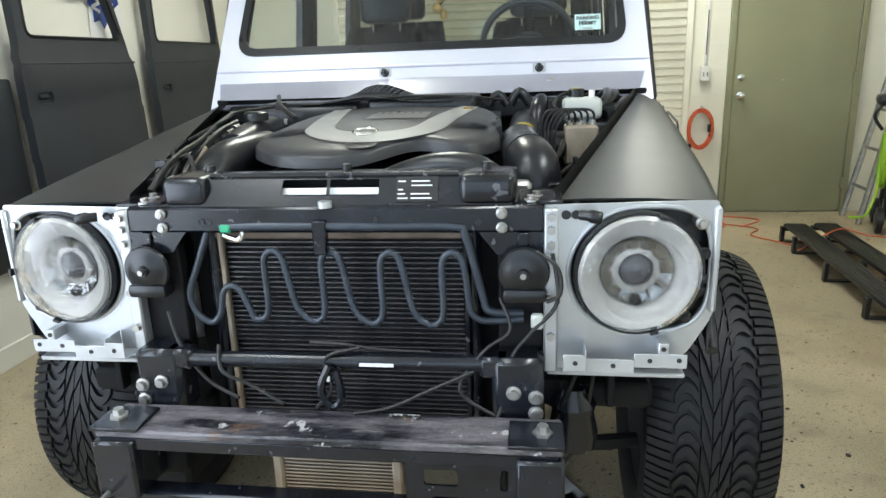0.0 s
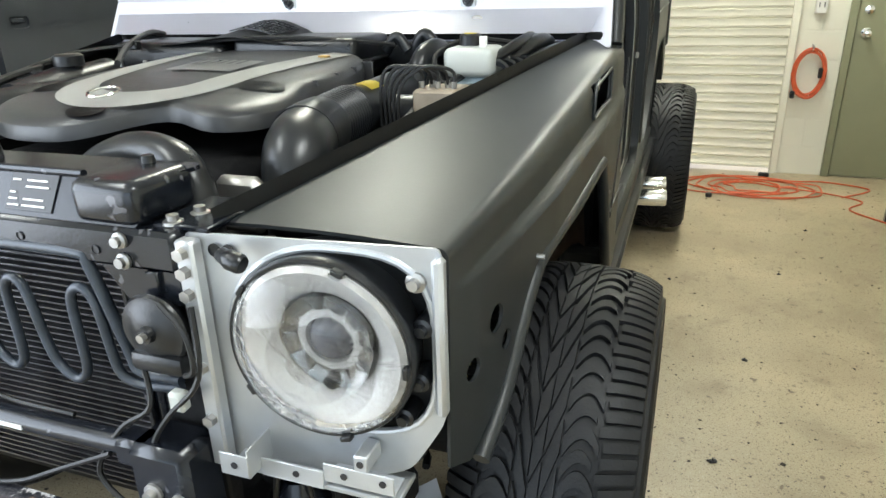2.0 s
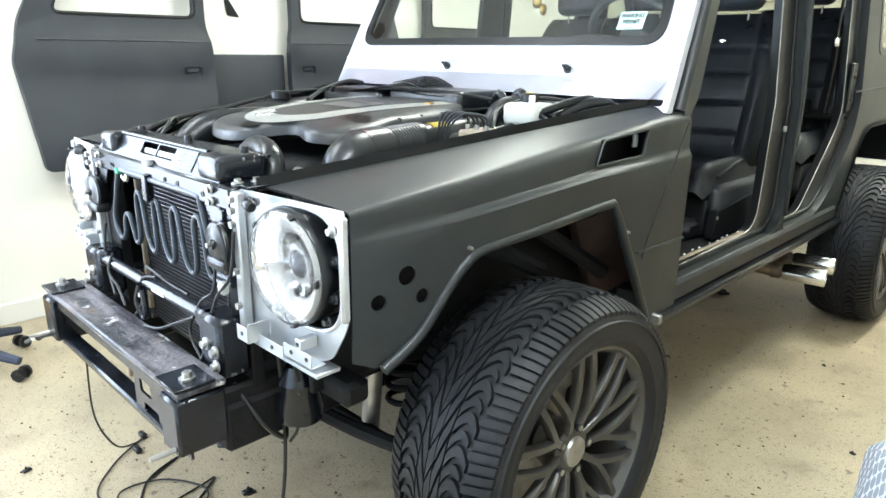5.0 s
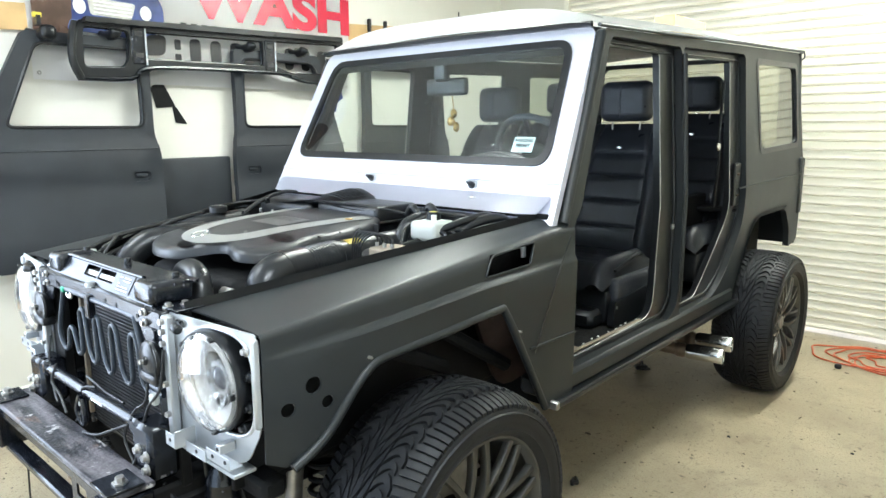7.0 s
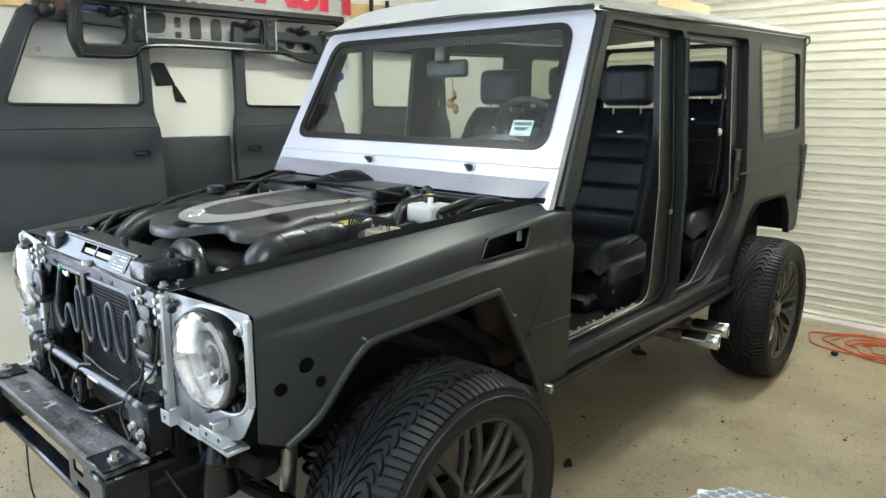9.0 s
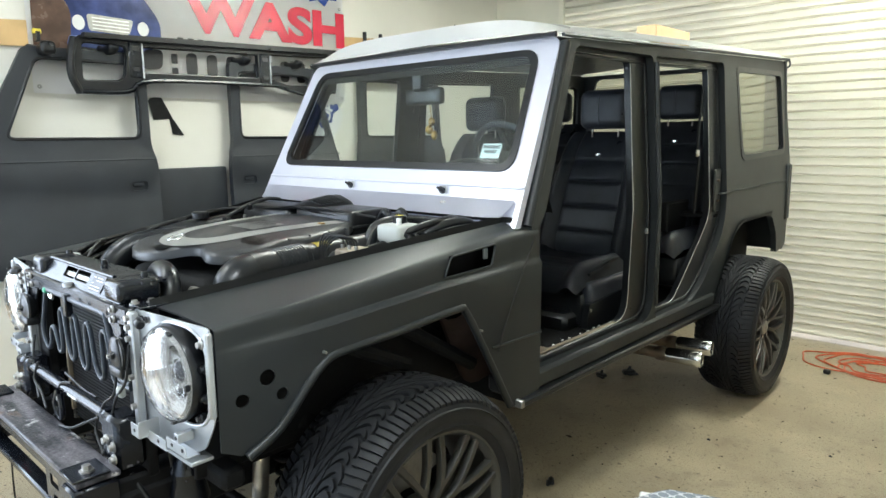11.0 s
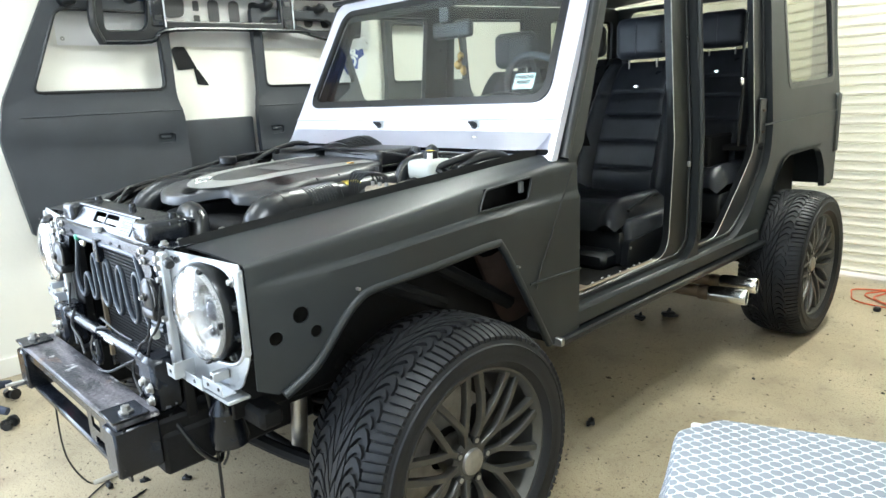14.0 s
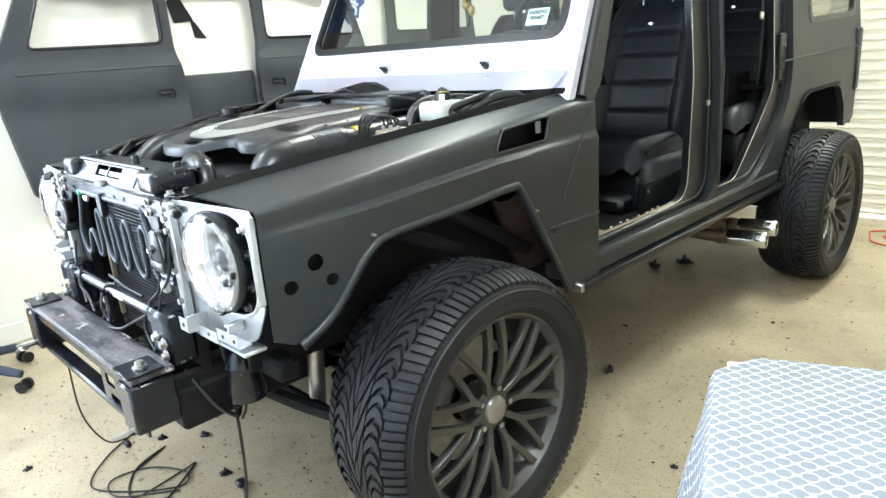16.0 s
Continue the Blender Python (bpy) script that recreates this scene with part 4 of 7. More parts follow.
# hanging wires round the grille
for pts in ([(0.34, -0.55, 0.90), (0.36, -0.57, 0.84), (0.31, -0.58, 0.80), (0.26, -0.59, 0.72), (0.33, -0.6, 0.67)], [(0.44, -0.55, 0.99), (0.45, -0.57, 0.90), (0.40, -0.58, 0.84), (0.36, -0.58, 0.78), (0.34, -0.6, 0.68), (0.32, -0.62, 0.66)],
            [(0.29, -0.59, 0.76), (0.20, -0.60, 0.72), (0.12, -0.61, 0.685), (0.05, -0.62, 0.675)], [(-0.05, -0.56, 0.80), (0.02, -0.565, 0.80), (0.1, -0.565, 0.79), (0.2, -0.56, 0.785)], [(0.06, -0.58, 0.80), (-0.01, -0.59, 0.78), (0.0, -0.6, 0.72), (-0.03, -0.61, 0.68)],
            [(-0.36, -0.55, 0.86), (-0.33, -0.57, 0.79), (-0.27, -0.585, 0.72), (-0.20, -0.6, 0.69)], [(-0.24, -0.58, 0.80), (-0.23, -0.6, 0.75), (-0.17, -0.6, 0.72), (-0.10, -0.61, 0.685)], [(0.41, -0.57, 1.0), (0.45, -0.58, 0.97), (0.455, -0.58, 0.92), (0.43, -0.57, 0.90)]):
    part("loose_wire", tube(NEW(), smooth_path(pts, 6), 0.004, 6), WIRE, car)
part("wire_tag", box(NEW(), -0.012, 0.0, -0.606, -0.598, 0.735, 0.748, 0.001), PAPER, car)
part("plug", box(NEW(), 0.40, 0.425, -0.58, -0.56, 0.845, 0.875, 0.005), TANK, car, "pale connector plug")

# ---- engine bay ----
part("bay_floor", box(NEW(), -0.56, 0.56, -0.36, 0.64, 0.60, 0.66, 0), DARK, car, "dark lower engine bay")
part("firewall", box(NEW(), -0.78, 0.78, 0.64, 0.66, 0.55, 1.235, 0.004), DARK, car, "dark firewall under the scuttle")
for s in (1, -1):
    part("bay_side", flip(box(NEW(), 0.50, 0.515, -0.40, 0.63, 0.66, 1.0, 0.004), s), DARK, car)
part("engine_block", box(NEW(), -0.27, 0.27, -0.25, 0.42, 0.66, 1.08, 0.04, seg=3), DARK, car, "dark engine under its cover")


def cover_z(x, y):
    u, d = abs(x) / 0.31, y + 0.19
    rise = 0.038 * (1 - math.exp(-d / 0.22)) if d > 0 else 0.20 * d - 0.4 * d * d
    return 1.176 + rise - 0.014 * u * u - 0.10 * max(0, u - 0.80) ** 1.5


def cover_edge(a):
    """Outline of the engine cover: blunt front corners, a waist at each side, narrower at the back."""
    c, s_ = math.cos(a), math.sin(a)
    k = (abs(c) ** 3.2 + abs(s_) ** 3.2) ** (-1 / 3.2)
    x, y = 0.315 * k * c, 0.37 * k * s_
    x *= 1 - 0.16 * max(0, s_) + 0.03 * math.sin(3 * a) ** 2 - 0.06 * math.exp(-((s_ + 0.15) / 0.15) ** 2)
    if s_ < 0:
        y += 0.10 * math.exp(-((c - 0.38) / 0.26) ** 2)
    return x, y + 0.08


bm = NEW()
N = 80
rings = []
for k in (0.0, 0.2, 0.4, 0.55, 0.7, 0.82, 0.9, 0.95, 0.985, 1.0, 1.004, 1.01):
    ring = []
    for i in range(N):
        x, y = cover_edge(2 * math.pi * i / N)
        x, y = x * min(k, 1.01), 0.08 + (y - 0.08) * min(k, 1.01)
        ring.append((x, y, cover_z(x, y) - 0.012 * max(0, (k - 0.95) / 0.06) ** 2))
    rings.append(ring)
rings[-1] = [(x, y, z - 0.022) for x, y, z in rings[-1]]
vs = [[bm.verts.new(p) for p in r] for r in rings[1:]]
mid = bm.verts.new((0, 0.08, cover_z(0, 0.08)))
for i in range(N):
    bm.faces.new((mid, vs[0][i], vs[0][(i + 1) % N]))
for a, b in zip(vs, vs[1:]):
    for i in range(N):
        bm.faces.new((a[i], b[i], b[(i + 1) % N], a[(i + 1) % N]))
cover = part("engine_cover", bm, COVER, car, "charcoal plastic engine cover with a silver U-shaped trim", 35)


def draped(nu, nv, f, lift, thick=0.004):
    def g(u, v):
        x, y = f(u, v)
        return Vector((x, y, cover_z(x, y) + lift))
    return sheet(NEW(), nu, nv, g, thick)


def ucurve(u, w):
    """A U open to the rear: arms at each side and a round bow at the front."""
    t = 2 * u - 1
    if abs(t) > 0.42:
        k = (abs(t) - 0.42) / 0.58
        return math.copysign(0.150 + 0.055 * k + w, t), -0.06 + 0.40 * k
    a = t / 0.42 * math.pi / 2
    return (0.150 + w) * math.sin(a), -0.06 - (0.135 + w) * math.cos(a)


part("u_trim", draped(60, 3, lambda u, v: ucurve(u, (v - 0.5) * (0.058 + 0.022 * math.cos(math.pi * (u - 0.5)))), 0.004), STRIPE, cover, "silver U-shaped trim")
part("badge_ring", tube(NEW(), [(0.03 * math.cos(a), -0.195 + 0.026 * math.sin(a), cover_z(0, -0.195 + 0.026 * math.sin(a)) + 0.0165) for a in (2 * math.pi * k / 28 for k in range(28))], 0.0025, 6, True), CHROME, cover, "plain chrome ring badge")
vent = part("cover_vent", draped(6, 4, lambda u, v: (-0.055 + 0.165 * u, 0.03 + 0.13 * v), 0.004), surface("grey_vent_plate", (0.42, 0.42, 0.41), 0.36, metal=0.4, var=0.12), cover, "slotted grey vent plate")
for i in range(7):
    part("vent_rib", draped(1, 4, lambda u, v: (-0.046 + 0.0215 * i + 0.008 * u, 0.085 + 0.06 * v), 0.0085, 0.003), BLACK, cover)
for x, y, r in ((0.235, -0.05, 0.046), (-0.225, -0.10, 0.05), (0.0, -0.245, 0.036)):
    part("cover_dimple", draped(16, 3, lambda u, v: (x + r * 1.1 * (0.3 + 0.7 * v) * math.cos(2 * math.pi * u), y + r * 0.7 * (0.3 + 0.7 * v) * math.sin(2 * math.pi * u)), 0.003, 0.003), BLACK, cover, "", 50)
for i in range(4):
    part("cover_rib", box(NEW(), 0.262, 0.30, 0.05 + 0.085 * i, 0.056 + 0.085 * i, 1.10, cover_z(0.27, 0.05 + 0.085 * i) - 0.004, 0.001), COVER, cover)
part("cover_lip", box(NEW(), 0.25, 0.34, 0.0, 0.42, 1.105, 1.118, 0.004), BLACK, cover)
part("oil_leaf", box(NEW(), 0.19, 0.215, 0.25, 0.265, cover_z(0.2, 0.255) + 0.004, cover_z(0.2, 0.255) + 0.009, 0.001), GOLD, cover, "small dry leaf")

# right-hand intake duct: bulbous elbow, bellows, straight tube
elbow = tube(NEW(), smooth_path([(0.415, -0.235, 0.93), (0.412, -0.235, 1.03), (0.405, -0.215, 1.10), (0.385, -0.14, 1.118), (0.375, -0.08, 1.118)], 7), 0.058, 20)
duct = part("intake_duct", elbow, HOSE, car, "glossy black intake elbow and tube")
pts, rad = [], []
for i in range(49):
    pts.append((0.375 - 0.0002 * i, -0.085 + 0.0028 * i, 1.118 + 0.0001 * i))
    rad.append(0.052 + (0.0035 if i % 4 < 2 else 0.0))
part("bellows", tube(NEW(), pts, rad, 20), HOSE, duct)
part("intake_tube", tube(NEW(), [(0.367, 0.04, 1.122), (0.367, 0.06, 1.122), (0.368, 0.065, 1.122), (0.372, 0.30, 1.13), (0.375, 0.44, 1.135)], [0.055, 0.055, 0.048, 0.05, 0.055], 20), HOSE, duct)
part("hose_clamp", tube(NEW(), [(0.39, -0.165, 1.115), (0.387, -0.15, 1.116)], 0.0605, 20), BLACK, duct)
part("duct_tag", sheet(NEW(), 4, 1, lambda u, v: Vector((0.368 + 0.051 * math.sin(0.9 * u - 0.25), 0.09 + 0.06 * v, 1.123 + 0.051 * math.cos(0.9 * u - 0.25))), 0.001), YELLOW, duct, "yellow sticker")
fh = part("front_hose", tube(NEW(), smooth_path([(0.04, -0.29, 1.07), (0.12, -0.32, 1.105), (0.21, -0.345, 1.128), (0.29, -0.365, 1.12), (0.33, -0.38, 1.075), (0.34, -0.385, 0.98)], 6), 0.031, 16), HOSE, car, "bent black coolant hose")
part("hose_bracket", box(NEW(), 0.32, 0.40, -0.33, -0.30, 1.0, 1.09, 0.01), STEEL, car, "dull metal bracket")
lh = part("left_duct", tube(NEW(), smooth_path([(-0.38, -0.28, 0.95), (-0.385, -0.27, 1.05), (-0.375, -0.20, 1.115), (-0.35, -0.10, 1.13), (-0.33, 0.0, 1.13)], 7), 0.05, 18), HOSE, car, "black left intake duct")
part("throttle_body", tube(NEW(), [(-0.40, -0.06, 1.13), (-0.40, 0.10, 1.15), (-0.40, 0.10, 1.15), (-0.40, 0.22, 1.16)], [0.05, 0.055, 0.045, 0.045], 18), HOSE, lh)
can = part("ribbed_canister", tube(NEW(), [(-0.49, -0.16, 1.115), (-0.445, 0.06, 1.165)], [0.034, 0.036], 18), HOSE, car, "black ribbed canister beside the engine")
for k in range(6):
    t = 0.08 + 0.16 * k
    part("canister_rib", tube(NEW(), [(-0.49 + 0.045 * t, -0.16 + 0.22 * t, 1.115 + 0.05 * t), (-0.49 + 0.045 * (t + 0.05), -0.16 + 0.22 * (t + 0.05), 1.115 + 0.05 * (t + 0.05))], 0.039, 18), HOSE, can)
for pts, mat in (([(-0.50, -0.34, 1.10), (-0.49, -0.24, 1.13), (-0.47, -0.17, 1.16)], STEEL), ([(-0.43, -0.35, 1.10), (-0.45, -0.27, 1.135), (-0.50, -0.20, 1.15), (-0.53, -0.08, 1.165)], WIRE), ([(-0.36, -0.36, 1.10), (-0.40, -0.30, 1.15), (-0.45, -0.26, 1.14), (-0.47, -0.30, 1.10)], WIRE), ([(-0.55, -0.02, 1.16), (-0.50, 0.10, 1.20), (-0.52, 0.24, 1.215), (-0.44, 0.34, 1.225)], WIRE), ([(-0.30, 0.40, 1.225), (-0.05, 0.38, 1.242), (0.18, 0.40, 1.235), (0.30, 0.44, 1.22)], WIRE), ([(0.44, -0.30, 1.06), (0.46, -0.2, 1.08), (0.45, -0.10, 1.05), (0.50, 0.02, 1.07)], WIRE), ([(0.50, 0.22, 1.16), (0.46, 0.30, 1.21), (0.50, 0.42, 1.235), (0.60, 0.50, 1.22)], WIRE)):
    part("bay_wire", tube(NEW(), smooth_path(pts, 6), 0.0055, 6), mat, car)
for x, y, z in ((-0.49, -0.27, 1.13), (-0.46, -0.36, 1.10), (0.45, -0.31, 1.07), (0.52, 0.03, 1.08), (-0.41, 0.33, 1.225)):
    part("wire_plug", box(NEW(), x - 0.016, x + 0.016, y - 0.011, y + 0.011, z - 0.010, z + 0.012, 0.003), BLACK, car)
part("filler_cap", lathe(NEW(), [(0, 0), (0, 0.034), (0.022, 0.034), (0.026, 0.028), (0.026, 0)], Matrix.Translation((-0.397, 0.10, 1.20)), 20), BLACK, car, "black filler cap")
part("small_cap", lathe(NEW(), [(0, 0), (0, 0.026), (0.018, 0.026), (0.022, 0.02), (0.022, 0)], Matrix.Translation((-0.38, -0.40, 1.10)), 18), TANK, car, "pale plastic cap")
for pts in ([(-0.44, -0.42, 1.09), (-0.45, -0.30, 1.14), (-0.47, -0.1, 1.17), (-0.52, 0.1, 1.19), (-0.56, 0.3, 1.21)], [(-0.40, -0.36, 1.08), (-0.46, -0.2, 1.12), (-0.45, -0.05, 1.18), (-0.44, 0.06, 1.2)], [(-0.30, 0.15, 1.2), (-0.4, 0.3, 1.23), (-0.46, 0.45, 1.25), (-0.5, 0.55, 1.24)], [(0.42, -0.05, 1.05), (0.47, 0.05, 1.1), (0.5, 0.2, 1.15), (0.58, 0.45, 1.2)],
            [(0.30, -0.28, 1.03), (0.34, -0.22, 1.0), (0.36, -0.12, 1.02), (0.44, -0.02, 1.02)], [(0.26, -0.29, 1.04), (0.30, -0.3, 0.99), (0.38, -0.3, 0.98), (0.44, -0.2, 1.0)]):
    part("bay_cable", tube(NEW(), smooth_path(pts, 6), 0.008, 7), WIRE, car)
part("silver_strut", tube(NEW(), [(-0.455, -0.20, 1.10), (-0.452, -0.12, 1.15)], 0.007, 8), ALLOY, car, "thin pale strut rod")

# scuttle intake boxes
bx = NEW()
box(bx, -0.52, -0.16, 0.36, 0.58, 1.13, 1.230, 0.03, seg=3)
box(bx, -0.14, 0.22, 0.38, 0.60, 1.14, 1.240, 0.02, seg=3)
air = part("air_box", bx, BLACK, car, "black plastic air filter boxes")
part("box_rim", box(NEW(), -0.15, 0.23, 0.37, 0.61, 1.175, 1.187, 0.004), BLACK, air)


def hump_at(u, v, lift=0.0):
    return Vector((-0.36 + 0.5 * u, 0.36 + 0.24 * v, 1.224 + lift + 0.052 * math.exp(-((u - 0.45) / 0.22) ** 2) * (0.4 + 0.6 * v)))


hump = sheet(NEW(), 14, 10, hump_at, 0.006)
part("box_lid", hump, BLACK, air)
gm = NEW()
for i in range(9):
    tube(gm, [hump_at(0.35 + 0.035 * i, 0.35 + 0.1 * k, 0.004) for k in range(6)], 0.002, 4)
for j in range(7):
    tube(gm, [hump_at(0.35 + 0.035 * k, 0.35 + 0.083 * j, 0.004) for k in range(9)], 0.002, 4)
part("intake_grille", gm, BLACK, air, "black mesh grille")
for i in range(9):
    part("box_clip", box(NEW(), -0.5 + 0.085 * i, -0.488 + 0.085 * i, 0.352, 0.362, 1.165, 1.185, 0.002), STEEL, air)
part("scuttle_tray", box(NEW(), -0.70, 0.70, 0.56, 0.64, 1.15, 1.215, 0.01), BLACK, car, "black scuttle tray")

# brake hydraulics on the driver's side
res = part("brake_reservoir", box(NEW(), 0.485, 0.60, 0.27, 0.38, 1.165, 1.228, 0.016, seg=3), TANK, car, "milky brake fluid reservoir with black cap")
part("reservoir_base", box(NEW(), 0.50, 0.585, 0.285, 0.37, 1.10, 1.168, 0.012, seg=2), FLUID, res)
part("reservoir_cap", lathe(NEW(), [(0, 0), (0, 0.024), (0.022, 0.024), (0.026, 0.02), (0.026, 0)], Matrix.Translation((0.527, 0.345, 1.227)), 22), BLACK, res)
part("cap_print", box(NEW(), 0.515, 0.54, 0.338, 0.352, 1.253, 1.2542, 0), YELLOW, res, "yellow print")
part("reservoir_neck", cyl(NEW(), (0.57, 0.30, 1.225), (0.57, 0.30, 1.25), 0.009, seg=12), PAPER, res)
part("brake_booster", lathe(NEW(), [(0, 0), (0, 0.10), (0.05, 0.115), (0.08, 0.10), (0.10, 0.05), (0.16, 0.04), (0.16, 0)], Matrix.Translation((0.56, 0.60, 1.08)) @ AY, 28), BLACK, car, "black brake booster")
absu = part("abs_unit", box(NEW(), 0.485, 0.575, 0.09, 0.19, 1.06, 1.165, 0.006), ALLOY, car, "alloy brake hydraulic block")
part("abs_motor", cyl(NEW(), (0.49, 0.14, 1.11), (0.43, 0.14, 1.11), 0.038, seg=20), BLACK, absu)
part("abs_plug", box(NEW(), 0.55, 0.62, 0.14, 0.24, 1.09, 1.16, 0.01), BLACK, absu)
for i in range(5):
    x = 0.495 + 0.017 * i
    part("brake_line", tube(NEW(), smooth_path([(x, 0.12 + 0.012 * (i % 2), 1.165), (x, 0.12, 1.195), (x - 0.02, 0.10, 1.208), (x - 0.06, 0.09, 1.205), (0.42 + 0.01 * i, 0.085, 1.16), (0.42 + 0.01 * i, 0.085, 1.05)], 5), 0.0035, 6), WIRE, absu)
    part("line_nut", cyl(NEW(), (x, 0.12 + 0.012 * (i % 2), 1.164), (x, 0.12 + 0.012 * (i % 2), 1.178), 0.006, seg=6), STEEL, absu)
for pts, r in (([(0.40, 0.30, 1.10), (0.41, 0.33, 1.19), (0.42, 0.40, 1.215), (0.42, 0.47, 1.19), (0.42, 0.5, 1.1)], 0.024), ([(0.25, 0.50, 1.2), (0.28, 0.5, 1.235), (0.31, 0.5, 1.2)], 0.014), ([(0.32, 0.52, 1.2), (0.35, 0.52, 1.24), (0.385, 0.52, 1.2)], 0.016), ([(0.60, 0.36, 1.18), (0.64, 0.45, 1.22), (0.66, 0.54, 1.22), (0.66, 0.6, 1.18)], 0.018), ([(0.59, 0.30, 1.2), (0.62, 0.38, 1.225), (0.63, 0.5, 1.235), (0.60, 0.58, 1.2)], 0.012), ([(0.63, 0.33, 1.17), (0.67, 0.42, 1.2), (0.695, 0.52, 1.21)], 0.012)):
    part("bay_hose", tube(NEW(), smooth_path(pts, 6), r, 12), HOSE, car)
for i in range(9):
    y = 0.30 + 0.03 * i
    part("corrugated_ring", tube(NEW(), [(0.60 + 0.012 * i + 0.026 * math.cos(a), y, 1.17 + 0.026 * math.sin(a)) for a in (2 * math.pi * k / 14 for k in range(14))], 0.008, 6, True), HOSE, car)

# ---- scuttle and windscreen frame ----


def screen_y(z):
    return 0.69 + 0.507 * (z - 1.315)


def screen_put(lift=0.0):
    return lambda x, z: Vector((x, screen_y(z) - lift, z + lift * 0.4))


def wide(z):
    return lerp(z, (1.2, 1.9), (0.80, 0.752))


glass_out = rounded([(-0.715, 1.395), (0.715, 1.395), (0.672, 1.835), (-0.672, 1.835)], 0.07, 6)
frame_out = rounded([(-0.803, 1.20), (0.803, 1.20), (0.753, 1.885), (-0.753, 1.885)], [0.004, 0.004, 0.05, 0.05], 5)
frame_p = part("windscreen_frame", plate([frame_out, glass_out], screen_put(), -0.03, [1.33, 1.30]), SILVER, car, "silver-white windscreen frame and scuttle", 30)
seal_in = rounded([(-0.692, 1.414), (0.692, 1.414), (0.652, 1.816), (-0.652, 1.816)], 0.055, 6)
part("screen_seal", plate([rounded([(-0.722, 1.388), (0.722, 1.388), (0.679, 1.842), (-0.679, 1.842)], 0.075, 6), seal_in], screen_put(0.006), -0.02), BLACK, frame_p, "wide black rubber screen seal")
g = part("windscreen", plate([seal_in], screen_put(0.002), -0.005), SCREEN, car, "clear laminated windscreen")
g.visible_shadow = False
tint = part("screen_band", plate([rounded([(-0.652, 1.785), (0.652, 1.785), (0.649, 1.816), (-0.649, 1.816)], 0.01)], screen_put(-0.004), -0.001), BLACK, frame_p)
# stepped press lines below the glass
part("scuttle_crease", tube(NEW(), [(-0.79, screen_y(1.335) - 0.002, 1.335), (0.79, screen_y(1.335) - 0.002, 1.335)], 0.006, 8), SILVER, frame_p)
lip = sheet(NEW(), 24, 5, lambda u, v: Vector(((-0.775 + 1.55 * u) * (1 - 0.03 * v), screen_y(1.29 - 0.05 * v) - 0.008 - 0.062 * v ** 1.2 + (0.03 * v if abs(u - 0.5) > 0.47 else 0), 1.292 - 0.056 * v)), 0.004)
part("scuttle_lip", lip, SILVER, frame_p)
for x, dz in ((0.60, 0), (0.63, 0), (0.615, -0.018), (0.645, -0.003), (-0.5, 0), (-0.53, 0.002)):
    y = screen_y(1.27) - 0.03
    part("scuttle_hole", lathe(NEW(), [(0, 0), (0, 0.005), (0.002, 0.005)], Matrix.Translation((x * 0.9, y - 0.001, 1.262 + dz)) @ AY, 10), INK, frame_p)
part("scuttle_grommet", lathe(NEW(), [(0, 0), (0, 0.016), (0.003, 0.012), (0.004, 0)], Matrix.Translation((0.452, screen_y(1.27) - 0.026, 1.27)) @ AY @ Matrix.Diagonal((1, 0.5, 1, 1)), 14), STEEL, frame_p)
for x in (-0.14, 0.415):
    sp = part("wiper_spindle", lathe(NEW(), [(0, 0), (0, 0.016), (0.006, 0.016), (0.008, 0.011), (0.02, 0.010), (0.022, 0.006), (0.036, 0.005), (0.036, 0)], Matrix.Translation((x, screen_y(1.315) - 0.004, 1.313)) @ Matrix.Rotation(radians(-20), 4, "X") @ AY, 14), BLACK, frame_p, "bare black wiper spindle")
    part("spindle_plate", box(NEW(), x - 0.022, x + 0.022, screen_y(1.31) - 0.006, screen_y(1.31), 1.295, 1.33, 0.003), ZINC, sp)
# parking sticker inside the glass
sz = 1.462
stick = part("permit_sticker", box(NEW(), -0.045, 0.045, -0.0005, 0.0005, -0.03, 0.03, 0, Matrix.Translation((0.585, screen_y(sz) + 0.006, sz)) @ Matrix.Rotation(radians(-27), 4, "X")), surface("sticker_pale", (0.62, 0.76, 0.76), 0.5, var=0.05, bump=0), car, "pale printed sticker on the windscreen")
for k, word in enumerate(("PARKING", "PERMIT")):
    part("print", lettering(word, 0.019, Matrix.Translation((0.585, screen_y(sz) + 0.0045 + 0.507 * (0.014 - 0.018 * k), sz + 0.014 - 0.018 * k)) @ Matrix.Rotation(radians(63), 4, "X"), 0.0003), INK, stick, smooth=0)
part("print_bar", box(NEW(), 0.568, 0.60, screen_y(sz - 0.022) + 0.003, screen_y(sz - 0.022) + 0.004, sz - 0.024, sz - 0.018, 0), STEEL, stick)

